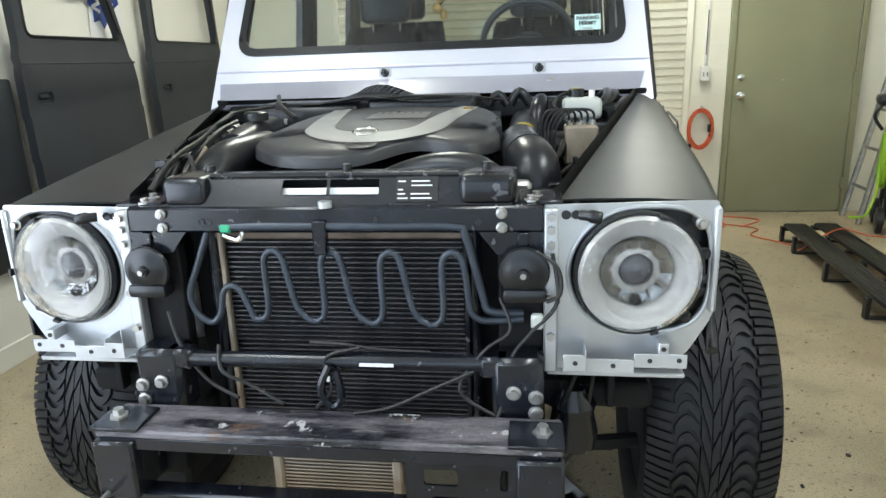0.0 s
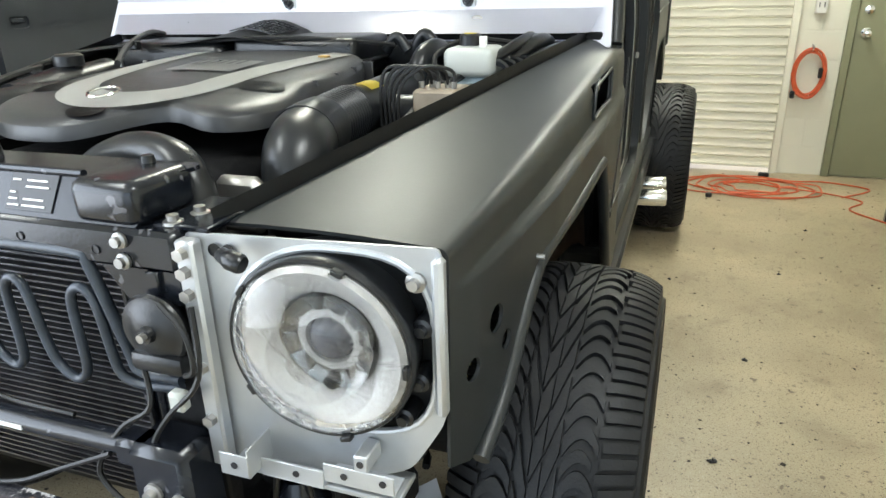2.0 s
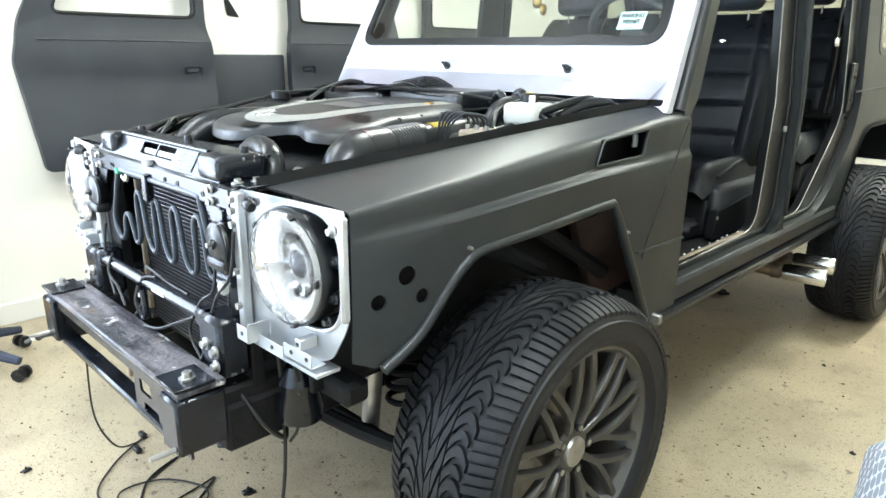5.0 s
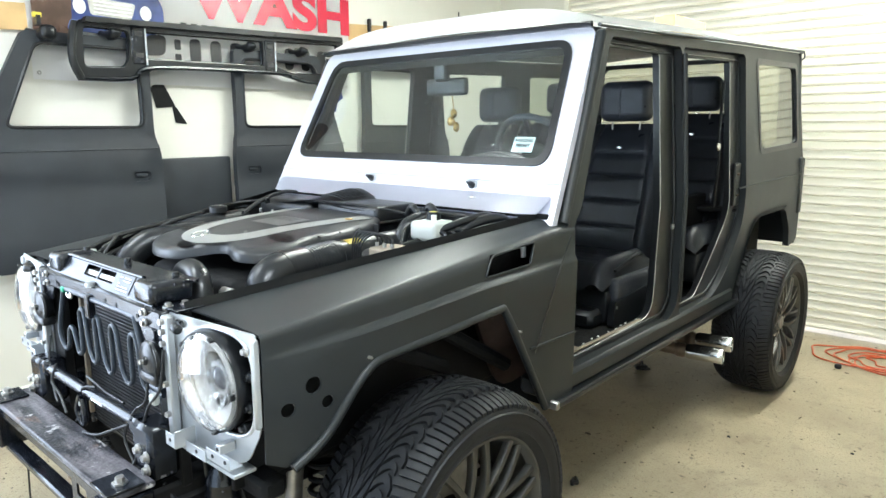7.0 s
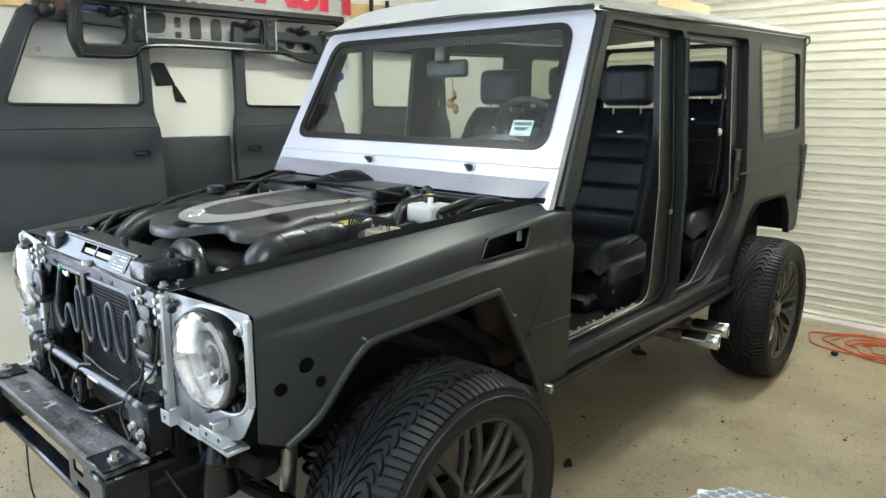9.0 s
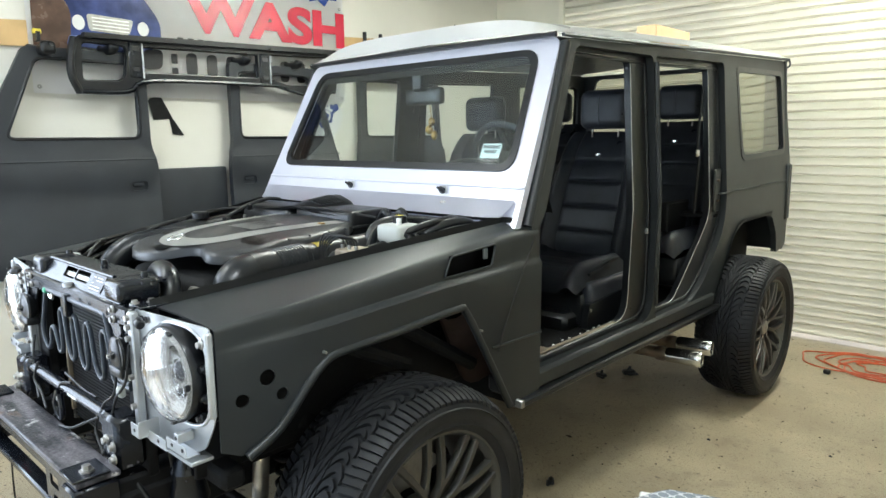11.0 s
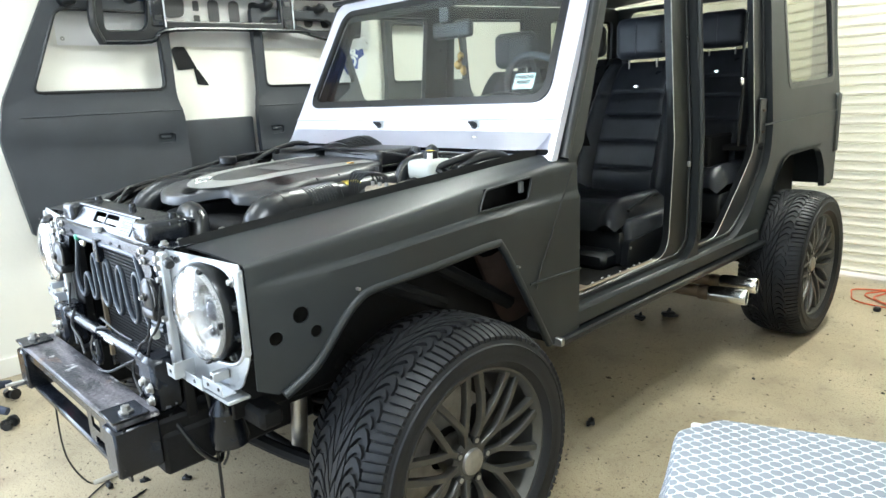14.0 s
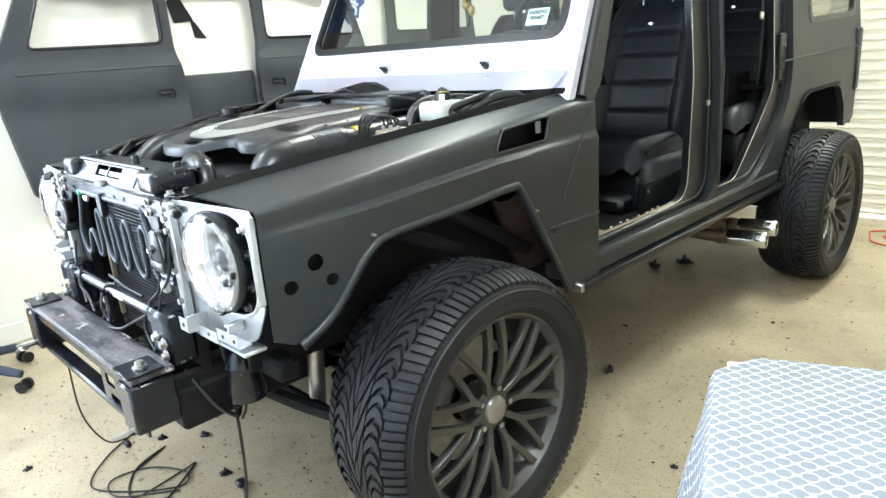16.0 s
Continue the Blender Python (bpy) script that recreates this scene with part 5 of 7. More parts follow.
# ---- cabin shell ----
for s in (1, -1):
    outer = [(0.70, 1.19), (1.01, 1.880), (3.60, 1.985), (3.69, 1.30), (3.66, 0.775), (3.48, 0.745), (3.46, 0.87), (3.36, 0.990), (3.28, 1.010), (2.84, 1.010), (2.70, 0.955), (2.41, 0.585), (0.72, 0.575), (0.72, 1.19)]
    outer = rounded(outer, [0.0, 0.02, 0.05, 0.05, 0.03, 0.01, 0.03, 0.03, 0.02, 0.05, 0.04, 0.02, 0.01, 0.0])
    fdoor = rounded([(0.748, 0.685), (1.495, 0.70), (1.522, 1.19), (1.548, 1.843), (1.075, 1.838), (0.80, 1.23), (0.748, 1.19)], [0.03, 0.10, 0.02, 0.04, 0.04, 0.03, 0.03])
    rdoor = rounded([(1.765, 0.69), (1.975, 0.69), (2.09, 0.79), (2.30, 0.98), (2.392, 1.08), (2.410, 1.870), (1.765, 1.846)], [0.04, 0.05, 0.08, 0.10, 0.08, 0.04, 0.04])
    window = rounded([(2.795, 1.380), (3.560, 1.405), (3.525, 1.900), (2.735, 1.878)], 0.05, 5)
    fcut = rounded([(0.738, 0.662), (1.60, 0.662), (1.685, 0.72), (1.69, 1.19), (1.70, 1.868), (1.055, 1.856), (0.79, 1.235), (0.738, 1.19)], [0.02, 0.04, 0.05, 0.02, 0.03, 0.04, 0.03, 0.03])
    rcut = rounded([(1.712, 0.662), (2.13, 0.662), (2.29, 0.75), (2.51, 0.985), (2.542, 1.08), (2.550, 1.900), (1.722, 1.870)], [0.03, 0.06, 0.08, 0.08, 0.06, 0.04, 0.03])
    bm = plate([outer, fcut, rcut, window], lambda y, z: Vector((side_x(y, z), y, z)), 0.035, [BELT, 1.0, 1.5, 1.7])
    shell = part("body_side", flip(bm, s), SATIN, car, "satin black body side with empty door openings", 30)
    part("window_seal", flip(plate([rounded([(2.78, 1.365), (3.575, 1.390), (3.54, 1.915), (2.72, 1.893)], 0.06, 5), rounded([(2.81, 1.395), (3.545, 1.420), (3.51, 1.885), (2.75, 1.863)], 0.045, 5)], lambda y, z: Vector((side_x(y, z) + 0.003, y, z)), 0.012), s), BLACK, shell)
    pane = part("quarter_glass", flip(plate([window], lambda y, z: Vector((side_x(y, z) - 0.012, y, z)), 0.004), s), SIDEGLASS, shell, "tinted rear quarter glass")
    pane.visible_shadow = False
    # recessed jambs with a bare metal seal edge round each door opening
    for loop, cut in ((fdoor, fcut), (rdoor, rcut)):
        c = sum(cut, Vector((0, 0))) / len(cut)
        step = plate([[c + (p - c) * 1.012 for p in cut], loop], lambda y, z: Vector((side_x(y, z) - 0.036, y, z)), 0.03, [BELT])
        jamb = part("door_jamb", flip(step, s), JAMB, shell, "gloss black recessed door jamb", 30)
        part("seal_edge", flip(tube(NEW(), [(side_x(p.x, p.y) - 0.035, p.x, p.y) for p in loop], 0.0022, 6, True), s), STEEL, jamb, "thin bare metal seal edge")
        swell = [c + (p - c) * 0.955 for p in cut]
        part("jamb_ridge", flip(tube(NEW(), [(side_x(p.x, p.y) - 0.036, p.x, p.y) for p in swell], 0.007, 8, True), s), JAMB, jamb)
    part("waist_line", flip(tube(NEW(), [(0.824, 2.42, 1.20), (0.824, 3.64, 1.215)], 0.005, 6), s), SATIN, shell)
    part("a_pillar_trim", flip(tube(NEW(), [(0.805, 0.70, 1.20), (0.782, 0.86, 1.55), (0.768, 0.985, 1.86)], 0.02, 10), s), SATIN, shell, "black A-pillar edge")
    part("b_pillar_ridge", flip(box(NEW(), 0.80, 0.832, 1.70, 1.722, 0.72, 1.25, 0.008), s), SATIN, shell)
    part("b_pillar_ridge", flip(tube(NEW(), [(0.818, 1.711, 1.25), (0.775, 1.722, 1.84)], 0.013, 8), s), SATIN, shell)
    for y, z in ((1.655, 1.08),):
        part("striker", flip(box(NEW(), 0.785, 0.80, y - 0.008, y + 0.008, z - 0.012, z + 0.012, 0.003), s), STEEL, shell)
    part("latch_plate", flip(box(NEW(), 0.784, 0.797, 2.43, 2.52, 1.10, 1.33, 0.008), s), BLACK, shell, "black latch plate with bare steel striker")
    for z in (1.27, 1.16):
        part("latch_pin", flip(box(NEW(), 0.796, 0.803, 2.462, 2.492, z - 0.007, z + 0.007, 0.003), s), RUST, shell)
    for z in (0.90, 1.22, 1.55):
        part("rear_door_hinge", flip(cyl(NEW(), (side_x(1.7, z) - 0.004, 1.706, z - 0.045), (side_x(1.7, z) - 0.004, 1.706, z + 0.045), 0.012, seg=10), s), SATIN, shell)
    # rocker and step rail
    rk = NEW()
    box(rk, 0.70, 0.835, 0.60, 2.42, 0.59, 0.665, 0.015)
    rock = part("rocker", flip(rk, s), SATIN, car, "black rocker panel")
    part("rocker_rail", flip(box(NEW(), 0.79, 0.86, 0.60, 2.45, 0.563, 0.592, 0.008), s), BLACK, rock)
    part("rail_end", flip(box(NEW(), 0.80, 0.868, 0.592, 0.612, 0.57, 0.60, 0.004), s), STEEL, rock)
    part("sill_strip", flip(box(NEW(), 0.765, 0.782, 0.81, 1.44, 0.694, 0.70, 0.002), s), ALLOY, rock, "scraped pale sill edge")
    rng = random.Random(3)
    for k in range(8):
        y = 0.95 + 0.06 * k + rng.uniform(-0.02, 0.02)
        x = 0.752 + rng.uniform(0, 0.012)
        part("glue_scrap", flip(box(NEW(), x, x + rng.uniform(0.003, 0.007), y, y + rng.uniform(0.005, 0.016), 0.697, 0.702, 0.001), s), PAPER, rock)
    part("kick_plate", flip(box(NEW(), 0.69, 0.77, 0.80, 0.90, 0.685, 0.70, 0.003), s), ALLOY, rock, "bare metal foot of the door post")
    part("rear_flare", flip(sheet(NEW(), 10, 2, lambda u, v: Vector((0.823 + 0.01 * v, lerp(u, (0, 0.35, 0.45, 1), (2.42, 2.68, 2.76, 3.34)), lerp(u, (0, 0.35, 0.45, 1), (0.60, 0.95, 1.005, 1.01)) + 0.02 * v)), 0.006), s), SATIN, shell)
    part("tail_post", flip(box(NEW(), 0.80, 0.835, 3.60, 3.67, 0.95, 1.32, 0.01), s), SATIN, shell)
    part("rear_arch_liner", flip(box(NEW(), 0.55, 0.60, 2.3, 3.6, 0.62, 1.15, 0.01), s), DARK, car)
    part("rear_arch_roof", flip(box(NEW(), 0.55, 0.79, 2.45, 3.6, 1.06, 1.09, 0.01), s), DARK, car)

rf = NEW()


def roof_point(u, v):
    y = 0.93 + 2.70 * v
    a = (u - 0.5) * 2
    half = 0.775 - 0.01 * (1 - v)
    crown = 0.112 * (1 - abs(a) ** 4.5) * (1 - 0.8 * (max(0, 0.022 - v) / 0.022) ** 2) * 0.84 + 0.012 * math.sin(math.pi * v)
    rib = 0.004 * math.cos(a * math.pi * 9) * (1 if abs(a) < 0.85 and v > 0.35 else 0)
    return Vector((half * a, y, gutter(y) + 0.012 + crown + rib))


sheet(rf, 60, 40, roof_point, -0.02)
roof = part("roof", rf, ROOFW, car, "white painted ribbed roof", 30)
for s in (1, -1):
    part("gutter", flip(tube(NEW(), [(0.772, 0.96, gutter(0.96) + 0.008), (0.782, 2.2, gutter(2.2) + 0.008), (0.78, 3.62, gutter(3.62) + 0.008)], 0.008, 8), s), SATIN, roof)
part("roof_header", tube(NEW(), [(-0.75, 0.945, 1.888), (0, 0.94, 1.893), (0.75, 0.945, 1.888)], 0.011, 8), BLACK, roof, "black header strip above the windscreen")
part("roof_edge_clip", tube(NEW(), smooth_path([(0.76, 3.60, 1.98), (0.77, 3.66, 1.99), (0.775, 3.66, 1.96), (0.765, 3.62, 1.94)], 4), 0.005, 6), BLACK, roof)
hl = sheet(NEW(), 4, 4, lambda u, v: Vector((-0.70 + 1.4 * u, 1.0 + 2.5 * v, gutter(1 + 2.5 * v) + 0.012 + 0.03 * math.sin(math.pi * u))), 0.008)
part("headliner", hl, BLACK, car, "black headliner")
tail_win = rounded([(-0.66, 1.40), (0.66, 1.40), (0.64, 1.955), (-0.64, 1.955)], 0.06)
part("tail_panel", plate([[(-0.82, 0.75), (0.82, 0.75), (0.82, 1.20), (0.765, 1.985), (-0.765, 1.985), (-0.82, 1.20)], tail_win], lambda x, z: Vector((x, 3.63, z)), 0.03), SATIN, car, "black rear panel with window opening")
tg = part("tail_glass", plate([tail_win], lambda x, z: Vector((x, 3.635, z)), 0.004), SIDEGLASS, car, "tinted tail window")
tg.visible_shadow = False
part("cabin_floor", box(NEW(), -0.78, 0.78, 0.66, 3.60, 0.58, 0.66, 0.005), CARPET, car, "black carpeted cabin floor")
part("load_floor", box(NEW(), -0.55, 0.55, 2.75, 3.60, 0.66, 1.02, 0.02), CARPET, car)

# dashboard and wheel
ds = sheet(NEW(), 24, 10, lambda u, v: Vector((-0.68 + 1.36 * u, 0.80 + 0.25 * v, 1.335 + 0.05 * math.sin(math.pi * min(1, v * 1.15)) - 0.5 * max(0, v - 0.75) + 0.045 * math.exp(-((u - 0.76) / 0.12) ** 2) * math.sin(math.pi * v))), 0.03)
part("dashboard", ds, BLACK, car, "black dashboard with instrument hood")
part("dash_body", box(NEW(), -0.66, 0.66, 0.80, 1.02, 1.0, 1.33, 0.03), CARPET, car)
sw = Matrix.Translation((0.37, 1.18, 1.40)) @ Matrix.Rotation(radians(-62), 4, "X")
rimw = part("steering_wheel", tube(NEW(), [sw @ Vector((0.19 * math.cos(a), 0.19 * math.sin(a), 0)) for a in (2 * math.pi * k / 48 for k in range(48))], 0.015, 10, True), LEATHER, car, "black leather steering wheel")
hub = NEW()
ball(hub, (0, 0, 0), 0.07, 1, 1, 0.45)
for a in (0, 180, 270):
    box(hub, 0.03, 0.18, -0.014, 0.014, -0.01, 0.01, 0.004, Matrix.Rotation(radians(a), 4, "Z"))
part("wheel_hub", move(hub, sw), BLACK, rimw)
part("mirror_housing", box(NEW(), -0.10, 0.13, 0.985, 1.02, 1.66, 1.735, 0.02, seg=3), BLACK, car, "black interior mirror")
part("mirror_stem", box(NEW(), -0.02, 0.05, 0.95, 0.99, 1.72, 1.80, 0.01), BLACK, car)
for s, a in ((-1, 0), (1, 0)):
    part("sun_visor", flip(box(NEW(), 0.12, 0.58, 1.02, 1.18, 1.835, 1.855, 0.006), s), BLACK, car)
orn = NEW()
tube(orn, [(0.02, 1.03, 1.66), (0.025, 1.035, 1.60)], 0.002, 5)
ball(orn, (0.025, 1.035, 1.585), 0.016, 1, 1, 1.3, 10)
ball(orn, (0.012, 1.03, 1.55), 0.018, 1.2, 0.8, 1.2, 10)
ball(orn, (0.035, 1.04, 1.525), 0.015, 1, 1, 1.5, 10)
part("hanging_ornament", orn, GOLD, car, "small brass coloured charm hanging from the mirror")


def seat(name, x, y, z, w, parent, rear=False):
    """A leather seat: cushion, padded back with cross seams, bolsters, headrest on two posts."""
    base = part(name, box(NEW(), -w, w, -0.25, 0.28, -0.24, -0.08, 0.03, seg=2), BLACK, parent, "black leather seat with stitched seams")
    base.location = (x, y, z)
    def groove(x, at, width):
        return math.exp(-((x - at) / width) ** 2)

    def cushion_at(u, v):
        a = abs(2 * u - 1)
        z = -0.055 + 0.075 * (1 - (2 * v - 1) ** 8) * (1 - a ** 14) + 0.035 * math.exp(-((a - 0.82) / 0.16) ** 2) - 0.05 * max(0, 0.2 - v) * 3
        z -= 0.010 * groove(a, 0.64, 0.03) + (0.007 * sum(groove(v, k, 0.018) for k in (0.3, 0.55, 0.8)) if a < 0.64 else 0)
        return Vector(((-w + 2 * w * u), -0.30 + 0.57 * v, z))

    def back_at(u, v):
        a = abs(2 * u - 1)
        y = 0.19 + 0.20 * v + 0.02 * v * v - 0.035 * (1 - (2 * v - 1) ** 8)
        y -= 0.055 * math.exp(-((a - 0.84) / 0.17) ** 2) * (1 - 0.75 * v ** 2) - 0.03 * a ** 12
        y += 0.012 * groove(a, 0.62, 0.035) + (0.011 * sum(groove(v, k, 0.012) for k in (0.20, 0.40, 0.60)) if a < 0.62 else 0) + 0.010 * groove(v, 0.76, 0.015)
        return Vector(((-w + 2 * w * u) * (1 - 0.20 * v ** 3), y, 0.632 * v))

    part("cushion", sheet(NEW(), 36, 30, cushion_at, 0.10), LEATHER, base)
    part("backrest", sheet(NEW(), 36, 60, back_at, 0.10), LEATHER, base)
    hr = NEW()
    box(hr, -0.138, 0.138, 0.335, 0.435, 0.645, 0.845, 0.05, seg=6)
    part("headrest", hr, LEATHER, base, "padded black headrest")
    for dx in (-0.075, 0.075):
        part("headrest_post", cyl(NEW(), (dx, 0.385, 0.56), (dx, 0.385, 0.66), 0.005, seg=10), STEEL, base)
    part("seam_bead", tube(NEW(), [(-0.012, 0.3355, 0.67), (-0.014, 0.332, 0.74), (-0.012, 0.3355, 0.82)], 0.002, 5), LEATHER, base)
    part("seat_badge", lathe(NEW(), [(0, 0), (0, 0.018), (0.002, 0.015), (0.002, 0)], Matrix.Translation((0.0, 0.318, 0.515)) @ AY @ Matrix.Diagonal((1, 0.4, 1, 1)), 14), CHROME, base)
    if not rear:
        part("side_bolster", box(NEW(), w - 0.03, w + 0.03, -0.22, 0.24, -0.15, -0.035, 0.028, seg=4), LEATHER, base, "", 60)
        trim = plate([rounded([(-0.27, -0.235), (0.28, -0.235), (0.30, -0.085), (-0.25, -0.125)], 0.02)], lambda y, z: Vector((w + 0.04, y, z)), 0.03)
        part("side_trim", trim, BLACK, base, "black plastic seat side trim")
        part("trim_screw", cyl(NEW(), (w + 0.038, -0.24, -0.15), (w + 0.044, -0.24, -0.15), 0.007, seg=10), STEEL, base)
        part("belt_guide", tube(NEW(), smooth_path([(w - 0.03, 0.12, 0.03), (w + 0.01, -0.02, 0.045), (w + 0.005, -0.2, 0.0)], 5), 0.008, 8), BLACK, base)
    return base


seat("front_seat", 0.40, 1.56, 0.905, 0.265, car)
seat("front_seat", -0.40, 1.56, 0.905, 0.265, car)
seat("rear_seat", 0.45, 2.36, 0.965, 0.30, car, True)
seat("rear_seat", -0.45, 2.36, 0.965, 0.30, car, True)
part("seat_riser", box(NEW(), 0.17, 0.64, 1.22, 1.80, 0.66, 0.74, 0.02), BLACK, car)
part("seat_riser", box(NEW(), -0.64, -0.17, 1.22, 1.80, 0.66, 0.74, 0.02), BLACK, car)
part("rear_riser", box(NEW(), -0.72, 0.72, 2.25, 2.75, 0.66, 0.90, 0.03), BLACK, car)
part("console", box(NEW(), -0.12, 0.12, 0.95, 1.75, 0.66, 0.98, 0.03), BLACK, car)
part("belt_buckle", box(NEW(), 0.735, 0.75, 2.29, 2.325, 1.40, 1.44, 0.005), CHROME, car, "seat belt tongue")
part("seat_belt", tube(NEW(), smooth_path([(0.73, 2.36, 1.75), (0.74, 2.31, 1.45), (0.745, 2.32, 1.36), (0.73, 2.33, 1.1)], 5), 0.008, 6), BLACK, car)
part("tag", box(NEW(), 0.76, 0.775, 0.795, 0.80, 1.22, 1.27, 0.001), YELLOW, car, "yellow inspection tag in the door opening")

# ---- running gear ----
for s in (1, -1):
    part("chassis_rail", flip(box(NEW(), 0.34, 0.43, -0.60, 3.55, 0.46, 0.58, 0.01), s), DARK, car, "dark chassis rail")
    sp = [(0.50 + 0.06 * math.cos(a), -0.10 + 0.06 * math.sin(a), 0.42 + 0.028 * a / (2 * math.pi) * 1.6) for a in (2 * math.pi * k / 14 for k in range(14 * 6))]
    part("coil_spring", flip(tube(NEW(), sp, 0.009, 7), s), DARK, car)
    part("spring_seat", flip(cyl(NEW(), (0.50, -0.10, 0.66), (0.50, -0.10, 0.72), 0.085, 0.07, 20), s), DARK, car)
    part("damper", flip(cyl(NEW(), (0.47, -0.22, 0.36), (0.50, -0.20, 0.80), 0.025, seg=14), s), STEEL, car)
    part("steering_arm", flip(tube(NEW(), smooth_path([(0.36, -0.34, 0.46), (0.50, -0.28, 0.42), (0.66, -0.22, 0.40)], 5), 0.02, 8), s), DARK, car)
    part("lower_hose", flip(tube(NEW(), smooth_path([(0.40, -0.56, 0.62), (0.45, -0.52, 0.52), (0.44, -0.46, 0.45), (0.38, -0.42, 0.44)], 5), 0.007, 8), s), HOSE, car)
    part("washer_pump", flip(lathe(NEW(), [(0, 0), (0, 0.05), (0.03, 0.055), (0.08, 0.045), (0.1, 0.05), (0.14, 0.03), (0.14, 0)], Matrix.Translation((0.49, -0.44, 0.52)), 18), s), GRIME, car, "dusty black air bellows")
    part("arm_link", flip(box(NEW(), 0.40, 0.66, -0.43, -0.36, 0.60, 0.66, 0.012), s), DARK, car)
part("front_axle", cyl(NEW(), (-0.66, 0.045, 0.41), (0.66, 0.045, 0.41), 0.05, seg=16), DARK, car, "dark front axle tube")
part("axle_housing", ball(NEW(), (-0.12, 0.03, 0.41), 0.13, 1, 0.9, 1, 20), DARK, car)
part("rear_axle", cyl(NEW(), (-0.75, 2.81, 0.41), (0.75, 2.81, 0.41), 0.05, seg=16), DARK, car, "dark rear axle tube")
part("track_rod", cyl(NEW(), (-0.6, -0.24, 0.40), (0.6, -0.24, 0.40), 0.018, seg=10), DARK, car)
part("gearbox", box(NEW(), -0.2, 0.2, 0.3, 1.5, 0.34, 0.6, 0.06, seg=2), DARK, car)
part("fuel_tank", box(NEW(), -0.5, 0.5, 3.05, 3.55, 0.38, 0.58, 0.05, seg=2), DARK, car)
for y, x1, z in ((2.00, 0.948, 0.408), (2.15, 0.938, 0.428)):
    at = Matrix.Translation((x1 - 0.175, y - 0.03, z)) @ Matrix.Rotation(radians(10), 4, "Z") @ AX
    tip = lathe(NEW(), [(0, 0.032), (0.012, 0.038), (0.15, 0.040), (0.172, 0.0405), (0.175, 0.039), (0.172, 0.036), (0.02, 0.034)], at, 28)
    ex = part("exhaust_tip", tip, CHROME, car, "polished steel side exhaust tip")
    part("exhaust_clamp", lathe(NEW(), [(-0.05, 0.033), (-0.045, 0.037), (-0.01, 0.037), (-0.005, 0.033)], at, 20), RUST, ex, "browned clamp")
    part("exhaust_pipe", tube(NEW(), smooth_path([(x1 - 0.175, y - 0.03, z), (x1 - 0.26, y - 0.05, z + 0.004), (x1 - 0.36, y - 0.10, z + 0.02), (x1 - 0.52, y - 0.16, z + 0.03)], 4), 0.030, 14), RUST, ex, "browned steel pipe")
part("exhaust_muffler", box(NEW(), 0.10, 0.45, 1.55, 2.2, 0.36, 0.50, 0.05, seg=3), STEEL, car)

# wheels
RT, WT = 0.408, 0.315


def tread_mesh():
    """Directional tread: swept inner blocks, fine shoulder ribs and a centre rib, all standing proud of the carcass."""
    bm = NEW()

    def crown(x):
        return RT - 0.030 * (abs(x) / (WT / 2)) ** 4 - 0.004 * (abs(x) / (WT / 2)) ** 2

    def block(xs, ang, half, h):
        top, foot = [], []
        for x in xs:
            a, w = ang(x), half(x)
            r = crown(x)
            row_t = [bm.verts.new((x, r * math.sin(a + k * w * 0.92), r * math.cos(a + k * w * 0.92))) for k in (-1, 0, 1)]
            row_f = [bm.verts.new((x, (r - h) * math.sin(a + k * w), (r - h) * math.cos(a + k * w))) for k in (-1, 0, 1)]
            top.append(row_t)
            foot.append(row_f)
        for i in range(len(xs) - 1):
            for j in (0, 1):
                bm.faces.new((top[i][j], top[i][j + 1], top[i + 1][j + 1], top[i + 1][j]))
            bm.faces.new((foot[i][0], top[i][0], top[i + 1][0], foot[i + 1][0]))
            bm.faces.new((top[i][2], foot[i][2], foot[i + 1][2], top[i + 1][2]))
        for e in (0, -1):
            bm.faces.new((foot[e][0], foot[e][1], top[e][1], top[e][0]))
            bm.faces.new((foot[e][1], foot[e][2], top[e][2], top[e][1]))

    n = 34
    p = 2 * math.pi / n
    for side in (1, -1):
        for i in range(n):
            a0 = p * (i + (0.5 if side < 0 else 0))

            def sweep(x, a0=a0):
                u = min(1, max(0, (abs(x) - 0.012) / 0.083))
                return a0 + 1.75 * p * math.sin(math.pi * (0.06 + 0.66 * u))

            block([side * v for v in np.linspace(0.011, 0.034, 5)], lambda x: a0 + p * (0.25 + 1.1 * (abs(x) - 0.011) / 0.023), lambda x: p * 0.375, 0.011)
            block([side * v for v in np.linspace(0.0385, 0.094, 10)], lambda x: sweep(x) - 0.20 * p, lambda x: p * 0.19 * (1 - 0.3 * ((abs(x) - 0.0385) / 0.0555) ** 2), 0.011)
            block([side * v for v in np.linspace(0.0385, 0.086, 9)], lambda x: sweep(x) + 0.27 * p, lambda x: p * 0.17 * (1 - 0.5 * ((abs(x) - 0.0385) / 0.0475) ** 2), 0.007)
            for k, x0 in ((-0.33, 0.101), (0.0, 0.093), (0.33, 0.099)):
                block([side * v for v in np.linspace(x0, 0.153, 6)], lambda x: a0 + p * (k + 0.62) + 0.12 * p * (abs(x) - 0.1) / 0.05, lambda x: p * 0.125, 0.011)
    for i in range(n):
        a0 = p * i
        block(list(np.linspace(-0.0085, 0.0085, 4)), lambda x: a0 + 0.3 * p * x / 0.0085, lambda x: p * 0.455, 0.009)
    return bm


